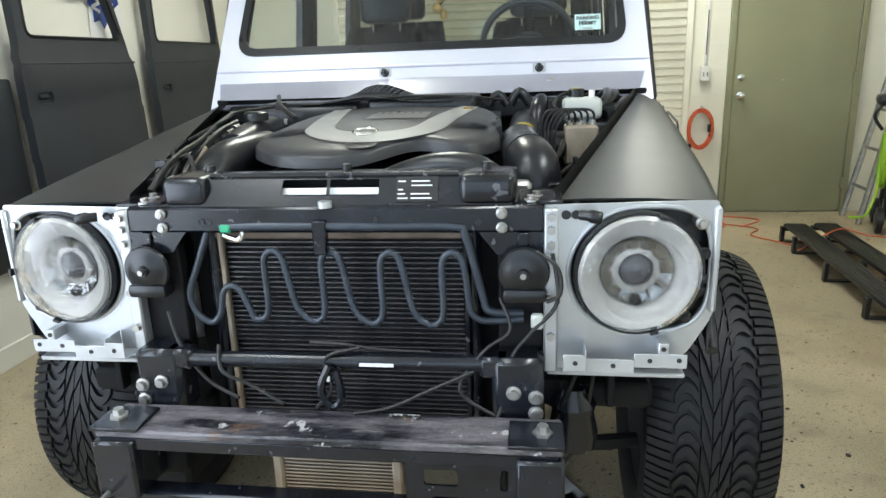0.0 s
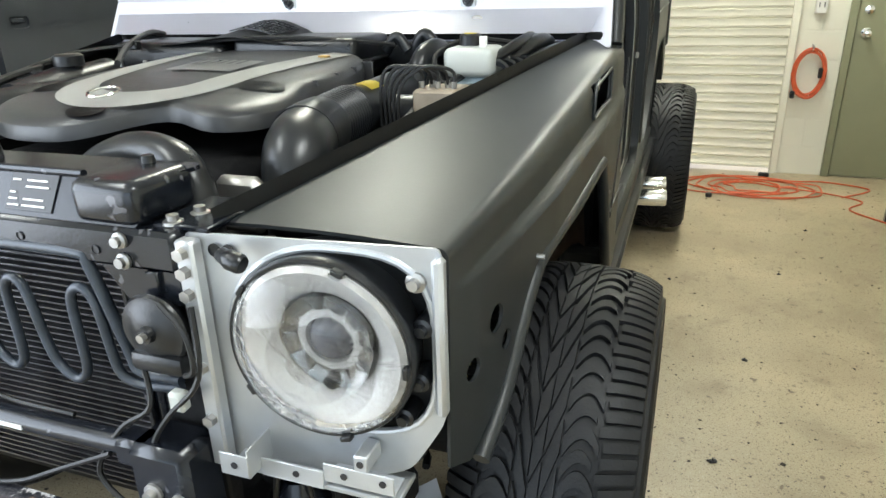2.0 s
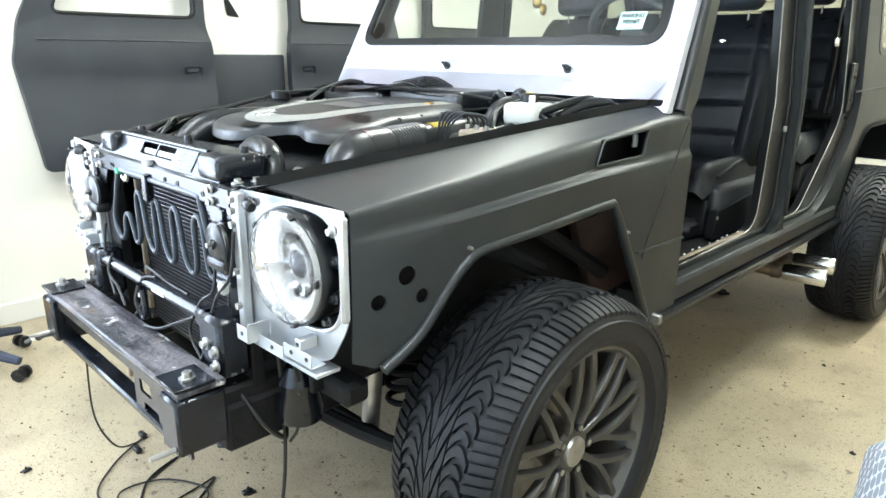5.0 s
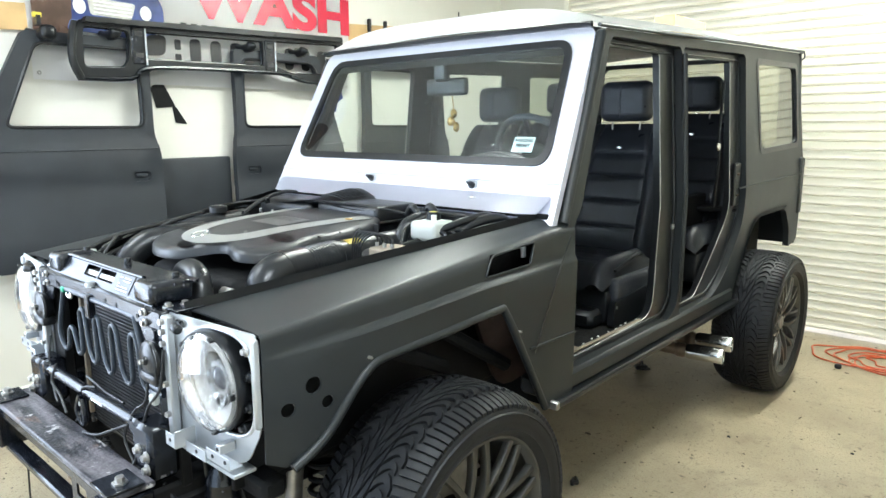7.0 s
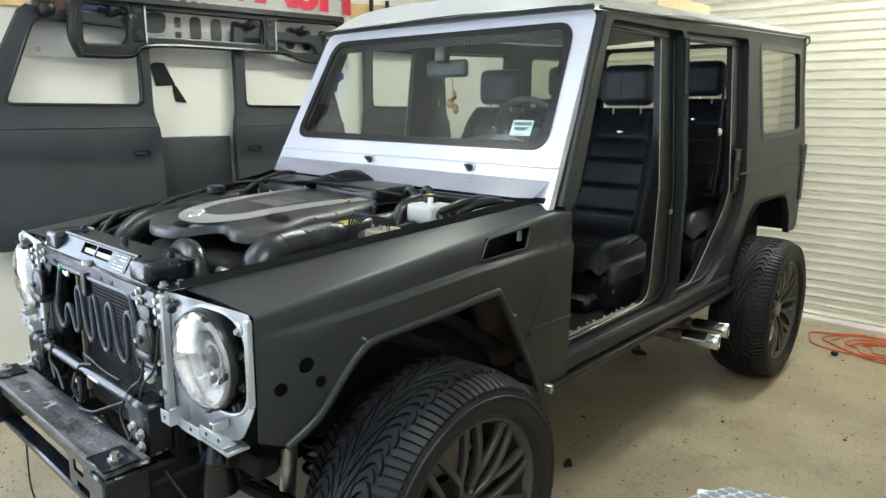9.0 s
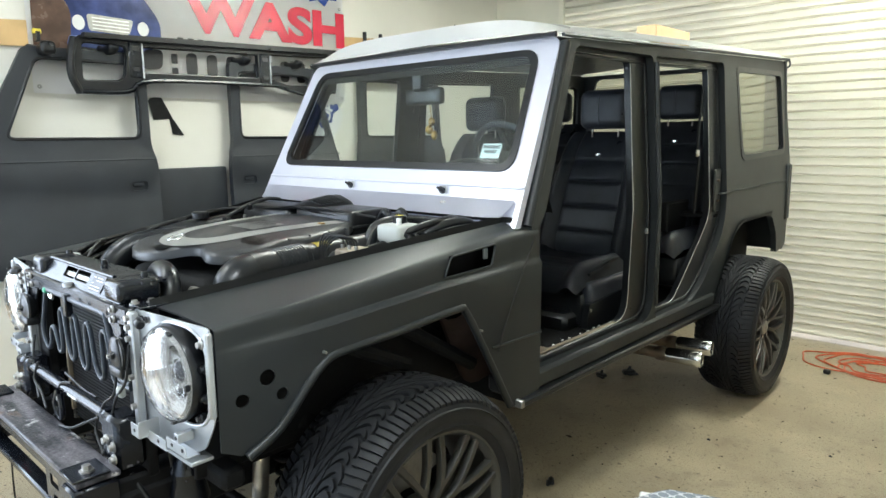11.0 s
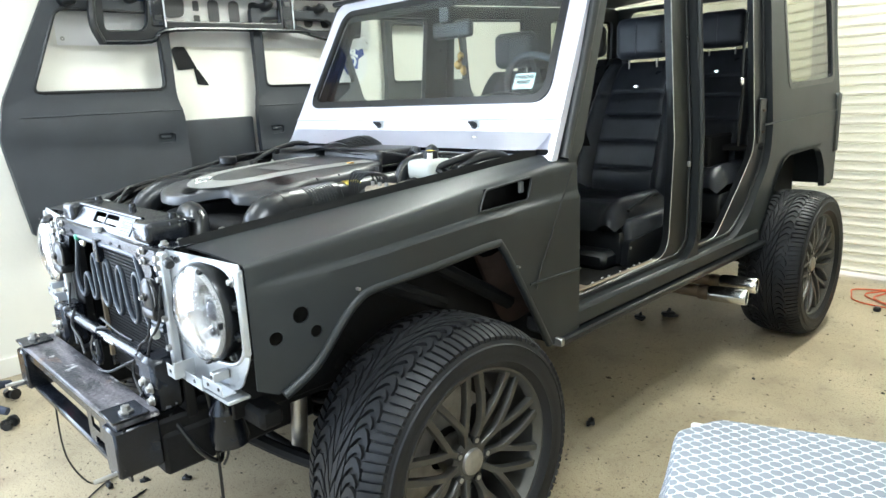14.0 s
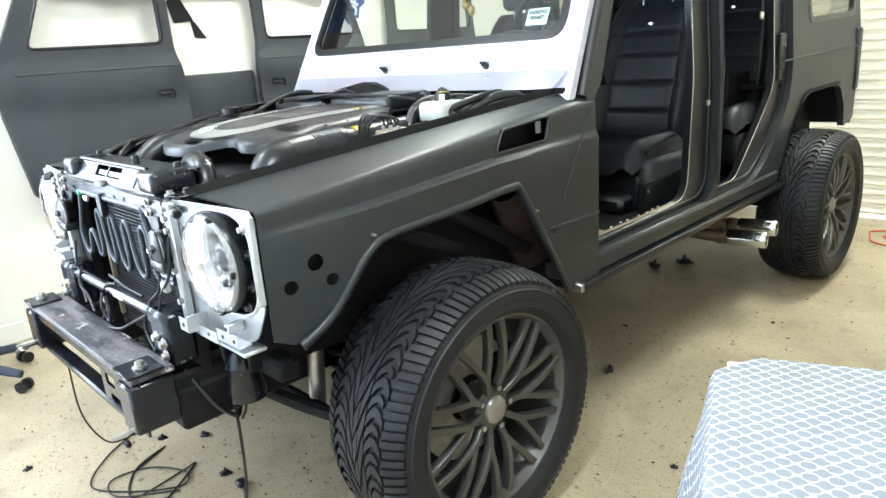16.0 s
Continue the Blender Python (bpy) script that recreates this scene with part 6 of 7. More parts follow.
def tyre_mesh():
    w = WT / 2
    prof = [(-w + 0.03, 0.280), (-w + 0.012, 0.292), (-w, 0.325), (-w - 0.002, 0.345), (-w + 0.004, 0.364), (-w + 0.012, RT - 0.034), (-0.12, RT - 0.0225), (-0.08, RT - 0.0128), (0, RT - 0.0095), (0.08, RT - 0.0128), (0.12, RT - 0.0225), (w - 0.012, RT - 0.034), (w - 0.004, 0.364), (w + 0.002, 0.345), (w, 0.325), (w - 0.004, 0.310), (w - 0.001, 0.305), (w - 0.012, 0.292), (w - 0.02, 0.284), (w - 0.03, 0.280)]
    return lathe(NEW(), prof, AX, 96)


def rim_mesh():
    w = WT / 2
    bm = lathe(NEW(), [(-w + 0.03, 0.283), (-w + 0.05, 0.268), (-0.02, 0.255), (0.05, 0.262), (w - 0.04, 0.272), (w - 0.026, 0.284), (w - 0.020, 0.284), (w - 0.020, 0.277), (w - 0.034, 0.268), (w - 0.045, 0.262)], AX, 80)
    lathe(bm, [(0.02, 0.0), (0.02, 0.06), (0.075, 0.072), (0.094, 0.068), (0.104, 0.052), (0.104, 0.046), (0.104, 0.0)], AX, 48)
    return bm


def spoke_mesh(sgn):
    """One of a pair of thin parallel spokes, from the hub to the rim."""
    bm = NEW()
    rows = []
    for k in range(13):
        t = k / 12
        r, off = 0.045 + 0.227 * t, sgn * min(0.325 * (0.045 + 0.227 * t), 0.0385 - 0.014 * t)
        x, hw = 0.100 + 0.014 * math.sin(math.pi * t) + 0.028 * t, 0.0112 - 0.0022 * math.sin(math.pi * t)
        rows.append([bm.verts.new((x + dx, off + dw, r)) for dx, dw in ((-0.022, -hw), (-0.003, -hw), (0, -hw * 0.82), (0, hw * 0.82), (-0.003, hw), (-0.022, hw))])
    for p, q in zip(rows, rows[1:]):
        for j in range(6):
            bm.faces.new((p[j], p[(j + 1) % 6], q[(j + 1) % 6], q[j]))
    bm.faces.new(rows[0])
    bm.faces.new(rows[-1][::-1])
    return bm


FA, RA = 0.060, 2.81
wheel = part("wheel", rim_mesh(), RIM, car, "gunmetal multi-spoke alloy wheel", 35)
for sgn in (1, -1):
    one = part("spoke", spoke_mesh(sgn), RIM, wheel, "", 35)
    for i in range(10):
        o = one if i == 0 else new("spoke", one.data)
        o.parent = wheel
        o.rotation_euler.x = 2 * math.pi * i / 10
part("tyre", tyre_mesh(), RUBBER, wheel, "wide black all-terrain tyre", 50)
part("tread", tread_mesh(), RUBBER, wheel, "", 25)
part("centre_cap", lathe(NEW(), [(0.104, 0.040), (0.112, 0.038), (0.115, 0.030), (0.116, 0.0)], AX, 32), STEEL, wheel, "plain grey centre cap")
for k in range(5):
    a = 2 * math.pi * k / 5 + 0.3
    c = Vector((0.0, 0.062 * math.sin(a), 0.062 * math.cos(a)))
    part("lug_recess", cyl(NEW(), c + Vector((0.085, 0, 0)), c + Vector((0.1085, 0, 0)), 0.0135, seg=14), INK, wheel)
    part("lug_bolt", cyl(NEW(), c + Vector((0.085, 0, 0)), c + Vector((0.110, 0, 0)), 0.008, seg=6), STEEL, wheel)
disc = lathe(NEW(), [(-0.02, 0.07), (-0.02, 0.185), (0.0, 0.185), (0.0, 0.07)], AX, 48)
part("brake_disc", disc, STEEL, wheel)
part("brake_caliper", box(NEW(), -0.05, 0.03, 0.10, 0.22, -0.06, 0.10, 0.02, seg=2), BLACK, wheel)
part("balance_weight", box(NEW(), 0.06, 0.075, -0.05, -0.02, 0.250, 0.2545, 0.001), PAPER, wheel, "pale stick-on balance weight")
part("hub_backing", cyl(NEW(), (-0.06, 0, 0), (-0.03, 0, 0), 0.24, seg=40), DARK, wheel)
bead = lathe(NEW(), [(WT / 2 - 0.0015, 0.350), (WT / 2 + 0.004, 0.353), (WT / 2 - 0.0015, 0.356)], AX, 90)
part("sidewall_bead", bead, RUBBER, wheel)
wheel.matrix_basis = pose(0.832, FA, RT, 0, 0, -1)


def twin(m):
    made = {}
    for o in (wheel, *wheel.children):
        made[o] = o.copy()
        scene.collection.objects.link(made[o])
        if o is not wheel:
            made[o].parent = made[wheel]
    made[wheel].matrix_basis = m


twin(pose(0.880, RA, RT, 17, 0, 0))
twin(pose(-0.79, FA, RT, 0, 0, 179))
twin(pose(-0.880, RA, RT, 11, 0, 180))

# ---- things on the walls ----
PX = -2.078


def door_panel(y0, w, bottom, mirrored, label, slant=0.25, bulge=0.0):
    """A removed vehicle door hung on the wall: thick skin, window opening, pressed lines and a recessed handle."""
    t = thing("vehicle_door", label, "car door", "removed doors on the wall")

    def m(a):
        return y0 + (w - a if mirrored else a)

    out = [(0.0, bottom), (w, bottom), (w + 0.0, 1.36), (w - 0.03, 1.50), (w - 0.03, 2.03), (slant, 2.03), (0.08 - bulge, 1.50), (0.03 - bulge, 1.30)]
    win = [(0.12, 1.53), (w - 0.09, 1.53), (w - 0.09, 1.97), (slant + 0.05, 1.97)]
    hand = [(w - 0.185, 1.215), (w - 0.075, 1.215), (w - 0.075, 1.27), (w - 0.185, 1.27)]
    loops = [rounded([(m(a), b) for a, b in lp], r) for lp, r in ((out, 0.03), (win, 0.05), (hand, 0.022))]
    part("skin", plate(loops, lambda y, z: Vector((PX + 0.035 + (0.012 if z < 1.42 else -0.004 * (z - 1.42)) + (0.006 if z < 1.139 else 0) + (0.006 if z < 0.933 else 0), y, z)), 0.045, [1.40, 1.43, 1.150, 1.138, 0.944, 0.932]), SATIN_DOOR, t, "", 30)
    part("handle_recess", box(NEW(), PX + 0.058, PX + 0.078, m(w - 0.19), m(w - 0.07), 1.21, 1.275, 0.004), SATIN_DOOR, t)
    part("handle_bar", box(NEW(), PX + 0.077, PX + 0.089, m(w - 0.165), m(w - 0.095), 1.238, 1.262, 0.008), SATIN_DOOR, t)
    for z in (1.405,):
        if z > bottom + 0.05:
            part("press_line", tube(NEW(), [(PX + 0.089, m(0.04), z), (PX + 0.089, m(w - 0.02), z)], 0.006, 8), SATIN_DOOR, t)
    seal = tube(NEW(), [(PX + 0.077, p.x, p.y) for p in loops[1]], 0.009, 8, True)
    part("window_seal", seal, BLACK, t)
    part("wall_bracket", box(NEW(), WX0, PX - 0.008, m(w * 0.5) - 0.04, m(w * 0.5) + 0.04, 1.42, 1.47, 0.003), STEEL, t)
    return t


door_panel(-0.27, 0.93, 0.77, False, "removed matte black vehicle door hung on the cream wall", 0.25, 0.10)
door_panel(1.165, 0.97, 0.46, True, "removed matte black vehicle door with window opening on the wall")
p3 = door_panel(2.30, 1.05, 0.46, True, "removed matte black rear door beside the wall corner", 0.12)
mid = thing("trim_panel", "matte black lower trim panel between two hanging doors", "panel")
part("panel", box(NEW(), PX - 0.02, PX + 0.03, 0.675, 1.16, 0.46, 1.338, 0.012, seg=2), SATIN_DOOR, mid)
part("bracket", box(NEW(), WX0, PX - 0.02, 0.86, 0.96, 1.2, 1.26, 0.003), STEEL, mid)

# front panel carrier hung over the doors
car_frame = thing("bumper_carrier", "black plastic front carrier frame hung high on the wall", "car part")


def carrier_put(y, z):
    return Vector((-1.99, y, z))


big = rounded([(0.205, 1.99), (0.235, 2.10), (0.30, 2.118), (1.05, 2.125), (2.02, 2.165), (2.10, 2.13), (2.06, 1.86), (1.78, 1.835), (1.62, 1.86), (1.50, 1.885), (0.66, 1.872), (0.52, 1.800), (0.235, 1.785), (0.205, 1.84)], 0.03)
h1 = rounded([(0.255, 1.853), (0.47, 1.862), (0.50, 1.90), (0.515, 2.072), (0.262, 2.075)], 0.035)
h2 = rounded([(0.605, 1.918), (1.395, 1.930), (1.395, 2.092), (0.605, 2.075)], 0.02)
h3 = rounded([(1.495, 1.928), (1.64, 1.89), (1.98, 1.90), (2.04, 2.12), (1.495, 2.10)], 0.03)
part("frame", plate([big, h1, h2, h3], carrier_put, 0.028), BLACK, car_frame, "", 30)
for loop in (h1, h2, h3):
    part("inner_lip", tube(NEW(), [(-1.985, p.x, p.y) for p in loop], 0.009, 8, True), GRIME, car_frame)
part("top_bar", plate([[(0.26, 2.09), (2.05, 2.135), (2.04, 2.168), (0.27, 2.118)]], lambda y, z: Vector((-1.965, y, z)), 0.05), BLACK, car_frame)
part("lower_lip", tube(NEW(), smooth_path([(-1.965, 0.23, 1.795), (-1.955, 0.50, 1.805), (-1.955, 0.66, 1.875), (-1.955, 1.50, 1.888), (-1.955, 1.62, 1.865), (-1.955, 1.78, 1.84), (-1.965, 2.05, 1.865)], 5), 0.014, 8), GRIME, car_frame)
part("end_wing", tube(NEW(), smooth_path([(-1.985, 0.235, 2.09), (-1.96, 0.20, 1.99), (-1.955, 0.195, 1.88), (-1.965, 0.235, 1.79)], 5), 0.022, 8), BLACK, car_frame)
for y in (0.56, 1.445):
    post = part("post", box(NEW(), -1.99, -1.955, y - 0.042, y + 0.042, 1.885, 2.10, 0.01), GRIME, car_frame, "grey scuffed post")
    for dz in (0.0, 0.12):
        part("post_hole", box(NEW(), -1.956, -1.9525, y - 0.022, y + 0.022, 1.925 + dz, 1.952 + dz, 0.004), INK, post)
    part("post_edge", box(NEW(), -1.957, -1.951, y + 0.036, y + 0.046, 1.885, 2.09, 0.002), ZINC, post, "rubbed pale edge")
for y in (0.43, 1.30, 1.72):
    part("peg", tube(NEW(), smooth_path([(-2.085, y - 0.03, 2.06), (-2.03, y - 0.02, 2.04), (-1.97, y, 2.045), (-1.95, y + 0.005, 2.07)], 4), [0.02, 0.02, 0.021, 0.022, 0.024, 0.026, 0.028, 0.030, 0.031, 0.032, 0.032, 0.030, 0.026], 12), BLACK, car_frame, "padded black hanging peg")
for y in (0.45, 1.75):
    part("hanger", box(NEW(), WX0, -2.04, y - 0.02, y + 0.02, 2.03, 2.08, 0.003), STEEL, car_frame)
part("yellow_clip", box(NEW(), -1.962, -1.945, 1.60, 1.635, 2.125, 2.145, 0.002), YELLOW, car_frame, "yellow clip")
sec = thing("spare_bracket", "black plastic bracket on the wall with a yellow tag", "car part")
part("arm", tube(NEW(), smooth_path([(-2.095, 0.03, 2.03), (-2.03, 0.06, 2.01), (-1.97, 0.085, 2.02)], 4), [0.024, 0.024, 0.025, 0.026, 0.028, 0.03, 0.032, 0.034, 0.035], 12), BLACK, sec)
part("knob", box(NEW(), -2.0, -1.94, 0.05, 0.13, 1.985, 2.06, 0.025, seg=3), BLACK, sec)
part("yellow_tag", box(NEW(), -1.97, -1.94, 0.02, 0.06, 2.09, 2.115, 0.003), YELLOW, sec, "yellow tag")
part("tag_post", box(NEW(), -1.98, -1.93, 0.03, 0.05, 2.05, 2.10, 0.002), BLACK, sec)

# ladder of timber behind, with hooks
rail = thing("wall_rail", "pine board screwed along the wall with tool hooks", "board")
part("board", plate([[(-0.88, 1.98), (3.05, 2.225), (3.05, 2.35), (-0.88, 2.12)]], lambda y, z: Vector((WX0 + 0.011, y, z)), 0.010), PINE, rail)
for y in (2.45, 2.62, 3.02):
    part("tool_hook", box(NEW(), WX0 + 0.02, WX0 + 0.05, y - 0.012, y + 0.012, 2.26, 2.36, 0.005), BLACK, rail)
for y, z in ((3.3, 2.33), (3.55, 2.42), (3.75, 2.35)):
    tl = thing("hanging_tool", "small dark tool hung on the cream wall", "tool", "tools on the wall")
    part("shaft", tube(NEW(), [(WX0 + 0.02, y, z), (WX0 + 0.022, y, z + 0.12)], 0.006, 6), BLACK, tl)
    part("grip", box(NEW(), WX0, WX0 + 0.035, y - 0.012, y + 0.012, z - 0.06, z, 0.006), BLACK, tl)

# banner
ban = thing("banner", "glossy white wash banner with red letters and a blue car picture", "banner")
BY0, BY1, BZ0, BZ1 = 0.03, 2.235, 1.785, 2.90


def wave(y, z):
    return 0.006 + 0.002 * math.sin(5 * y + 1.3 * z) + 0.0015 * math.sin(11 * z + 2 * y)


part("vinyl", sheet(NEW(), 50, 24, lambda u, v: Vector((WX0 + 0.022 + wave(BY0 + (BY1 - BY0) * u, BZ0 + (BZ1 - BZ0) * v), BY0 + (BY1 - BY0) * u, BZ0 + (BZ1 - BZ0) * v)), 0.001), VINYL, ban, "", 60)
BX = WX0 + 0.034


def flat(points, dx=0.0):
    return plate([points], lambda y, z: Vector((BX + dx, y, z)), 0.001)


# the wall faces +x, so words read along +y seen from the room
WM = Matrix(((0, 0, 1, BX), (1, 0, 0, 0), (0, 1, 0, 0), (0, 0, 0, 1)))
part("red_word", move(move(lettering("WASH", 0.335, Matrix.Diagonal((1.33, 1, 1, 1))), WM), Matrix.Translation((0, 1.61, 2.325))), RED, ban, "red capital letters", 0)
part("red_bar", flat([(1.30, 2.58), (2.18, 2.58), (2.18, 2.78), (1.30, 2.78)]), RED, ban)
star = [(2.02 + (0.155 if k % 2 else 0.20) * math.cos(math.pi * k / 9), 2.66 + (0.12 if k % 2 else 0.16) * math.sin(math.pi * k / 9)) for k in range(18)]
part("blue_star", flat(star, 0.004), BLUE, ban, "blue starburst")
part("white_word", move(move(lettering("AVAILABLE", 0.06, Matrix.Diagonal((1, 1.2, 1, 1))), WM), Matrix.Translation((0.007, 2.02, 2.60))), PAPER, ban, "", 0)
for k in range(9):
    if k != 3:
        part("number_bar", flat(rounded([(0.93 + 0.142 * k, 1.925), (1.005 + 0.142 * k, 1.928), (1.005 + 0.142 * k, 2.075), (0.93 + 0.142 * k, 2.072)], 0.04)), INK, ban)
for k in range(3):
    part("code_bar", flat(rounded([(0.832, 1.915 + 0.085 * k), (0.872, 1.915 + 0.085 * k), (0.872, 1.975 + 0.085 * k), (0.832, 1.975 + 0.085 * k)], 0.008)), INK, ban)
for k in range(6):
    part("small_bar", flat([(0.88 + 0.07 * k, 2.115), (0.92 + 0.07 * k, 2.115), (0.92 + 0.07 * k, 2.165), (0.88 + 0.07 * k, 2.165)]), INK, ban)
BODY = surface("picture_blue", (0.045, 0.07, 0.24), 0.22, var=0.5, scale=7, bump=0.0)
carpic = rounded([(0.20, 2.06), (0.62, 2.035), (0.77, 2.10), (0.78, 2.24), (0.66, 2.40), (0.58, 2.60), (0.24, 2.62), (0.14, 2.40)], 0.06)
part("blue_picture", flat(carpic), BODY, ban, "blue car picture")
part("picture_window", flat(rounded([(0.27, 2.42), (0.61, 2.42), (0.54, 2.57), (0.29, 2.57)], 0.03), 0.002), INK, ban)
part("picture_side", flat(rounded([(0.05, 1.98), (0.24, 2.0), (0.26, 2.25), (0.12, 2.5), (0.06, 2.5)], 0.04), 0.0015), surface("picture_brown", (0.12, 0.07, 0.05), 0.25, var=0.4, scale=9), ban, "brown blurred picture")
part("picture_bumper", flat(rounded([(0.22, 2.06), (0.62, 2.04), (0.74, 2.10), (0.70, 2.125), (0.24, 2.115)], 0.015), 0.003), surface("picture_pale_blue", (0.16, 0.20, 0.42), 0.22, var=0.3, scale=14), ban)
part("picture_grille", flat(rounded([(0.35, 2.15), (0.58, 2.145), (0.61, 2.235), (0.34, 2.245)], 0.02), 0.003), STEEL, ban)
for k in range(4):
    part("picture_bar", flat([(0.37, 2.162 + 0.02 * k), (0.58, 2.158 + 0.02 * k), (0.58, 2.165 + 0.02 * k), (0.37, 2.169 + 0.02 * k)], 0.005), PAPER, ban)
for y in (0.295, 0.665):
    part("picture_lamp", flat([(y + 0.034 * math.cos(a), 2.19 + 0.042 * math.sin(a)) for a in (2 * math.pi * k / 20 for k in range(20))], 0.004), PAPER, ban)
part("picture_tyre", flat(rounded([(0.64, 1.95), (0.77, 1.96), (0.78, 2.08), (0.65, 2.07)], 0.04), 0.002), INK, ban)
for y, z in ((0.06, 1.82), (2.2, 1.83), (2.2, 2.5)):
    part("eyelet", lathe(NEW(), [(0, 0.004), (0, 0.012), (0.002, 0.011)], Matrix.Translation((BX + 0.001, y, z)) @ AX, 12), STEEL, ban)

# blue sign pinned askew on the wall behind the cabin
sign = thing("wall_sign", "blue starburst sign with white words hung crooked on the wall", "sign")
part("backing", plate([rounded([(1.86, 1.42), (2.03, 1.40), (2.20, 1.62), (2.22, 1.76), (1.90, 1.765)], 0.02)], lambda y, z: Vector((WX0 + 0.008, y, z)), 0.002), VINYL, sign, "loose corner of white vinyl")
SM = Matrix.Translation((WX0 + 0.014, 2.04, 1.80)) @ Matrix.Rotation(radians(68), 4, "X")
burst = [((0.215 if k % 2 else 0.17) * math.cos(math.pi * k / 10), (0.150 if k % 2 else 0.115) * math.sin(math.pi * k / 10)) for k in range(20)]
part("burst", plate([burst], lambda a, b: SM @ Vector((0, a, b)), 0.002), BLUE, sign)
for word, up in (("NOW", 0.045), ("OPEN", -0.06)):
    part("word", move(move(lettering(word, 0.10, Matrix.Diagonal((1.05, 1, 1, 1))), Matrix(((0, 0, 1, 0.004), (1, 0, 0, 0), (0, 1, 0, up), (0, 0, 0, 1)))), SM), PAPER, sign, "white capital letters", 0)
part("eyelet", lathe(NEW(), [(0, 0.004), (0, 0.012), (0.002, 0.011)], Matrix.Translation((WX0 + 0.011, 1.94, 1.445)) @ AX, 12), STEEL, sign)

# black felt scraps taped to the wall
tape = thing("cloth_scrap", "two crooked strips of black cloth stuck to the wall", "cloth")
for pts in ([(0.672, 1.765), (0.688, 1.782), (0.752, 1.795), (0.765, 1.775), (0.825, 1.655), (0.700, 1.645)], [(0.80, 1.665), (0.83, 1.65), (0.895, 1.548), (0.818, 1.556)]):
    part("strip", plate([rounded(pts, 0.008)], lambda y, z: Vector((WX0 + 0.004, y, z)), 0.003), CARPET, tape)

# ---- on the floor ----
rng = random.Random(11)
cord = thing("extension_cord", "tangled orange extension cord lying on the floor", "cord")
pts = []
for i in range(80):
    a = i * 0.47
    r = 0.26 + 0.10 * math.sin(i * 0.31) + rng.uniform(-0.03, 0.03)
    pts.append((1.45 + r * 1.15 * math.cos(a) + 0.08 * math.sin(i * 0.11), 3.72 + r * 0.72 * math.sin(a), 0.006 + 0.004 * (i % 3)))
part("coil", tube(NEW(), smooth_path(pts, 4), 0.0052, 6), ORANGE, cord)
tail = [(1.62, 3.78, 0.006), (1.9, 3.70, 0.006), (2.1, 3.55, 0.006), (2.0, 3.35, 0.006), (2.18, 3.10, 0.006), (2.20, 2.95, 0.007), (2.28, 2.9, 0.09), (2.45, 2.95, 0.155), (2.62, 2.9, 0.12), (2.78, 2.86, 0.15), (2.86, 2.9, 0.4), (2.9, 2.95, 0.75)]
part("tail", tube(NEW(), smooth_path(tail, 8), 0.0052, 6), ORANGE, cord)
part("tail", tube(NEW(), smooth_path([(1.2, 3.6, 0.006), (1.05, 3.75, 0.006), (1.2, 3.95, 0.006), (1.5, 4.02, 0.006), (1.75, 3.95, 0.006), (1.95, 3.98, 0.006), (2.2, 3.85, 0.006), (2.0, 3.62, 0.006)], 8), 0.0052, 6), ORANGE, cord)
part("plug", box(NEW(), 1.53, 1.60, 4.02, 4.06, 0.0, 0.035, 0.008), BLACK, cord, "black plug")
part("plug", box(NEW(), 1.17, 1.21, 3.42, 3.46, 0.0, 0.03, 0.008), BLACK, cord, "black plug")


def running_board(m):
    t = thing("running_board", "black ribbed running board with bracket feet lying on the floor", "running board", "removed running boards", at=m)
    part("tread_plate", box(NEW(), -0.075, 0.075, -0.84, 0.84, 0.095, 0.125, 0.012, seg=2), BLACK, t)
    for k in range(5):
        part("rib", box(NEW(), -0.055 + 0.025 * k, -0.047 + 0.025 * k, -0.81, 0.81, 0.124, 0.129, 0.002), HOSE, t)
    part("end_cap", box(NEW(), -0.08, 0.08, 0.83, 0.87, 0.07, 0.125, 0.015, seg=2), BLACK, t)
    for y in (-0.70, -0.1, 0.5, 0.79):
        part("foot", box(NEW(), -0.115, -0.09, y - 0.022, y + 0.022, 0.0, 0.118, 0.004), BLACK, t)
        part("foot", box(NEW(), 0.045, 0.07, y - 0.03, y + 0.03, 0.0, 0.096, 0.004), BLACK, t)
        part("tie", box(NEW(), -0.112, 0.07, y - 0.02, y + 0.02, 0.0, 0.012, 0.003), BLACK, t)


running_board(pose(2.215, 2.38, 0, 0, 0, -3))
running_board(pose(2.43, 2.40, 0, 0, 0, -3))

reel = thing("hose_stand", "black wheeled stand with lime green hose", "hose reel", at=pose(2.98, 3.62, 0, 0, 0, -20))
hp = []
for i in range(9 * 16):
    a = 2 * math.pi * i / 16
    k = 1 + rng.uniform(-0.06, 0.06)
    hp.append((-0.02 + 0.004 * (i // 16) + rng.uniform(-0.006, 0.006), 0.13 * k * math.cos(a), 0.52 + 0.20 * k * math.sin(a)))
part("hose", tube(NEW(), smooth_path(hp, 3), 0.010, 8), GREEN, reel, "lime green coiled hose")
part("hose_end", tube(NEW(), smooth_path([(-0.02, -0.05, 0.34), (-0.05, -0.10, 0.2), (-0.1, -0.2, 0.12), (-0.2, -0.25, 0.12)], 6), 0.010, 8), GREEN, reel)
part("frame", tube(NEW(), smooth_path([(0.03, -0.18, 0.1), (0.03, -0.1, 0.5), (0.03, -0.1, 0.95), (0.03, 0.12, 0.95), (0.03, 0.12, 0.5), (0.03, 0.2, 0.1)], 6), 0.016, 8), BLACK, reel)
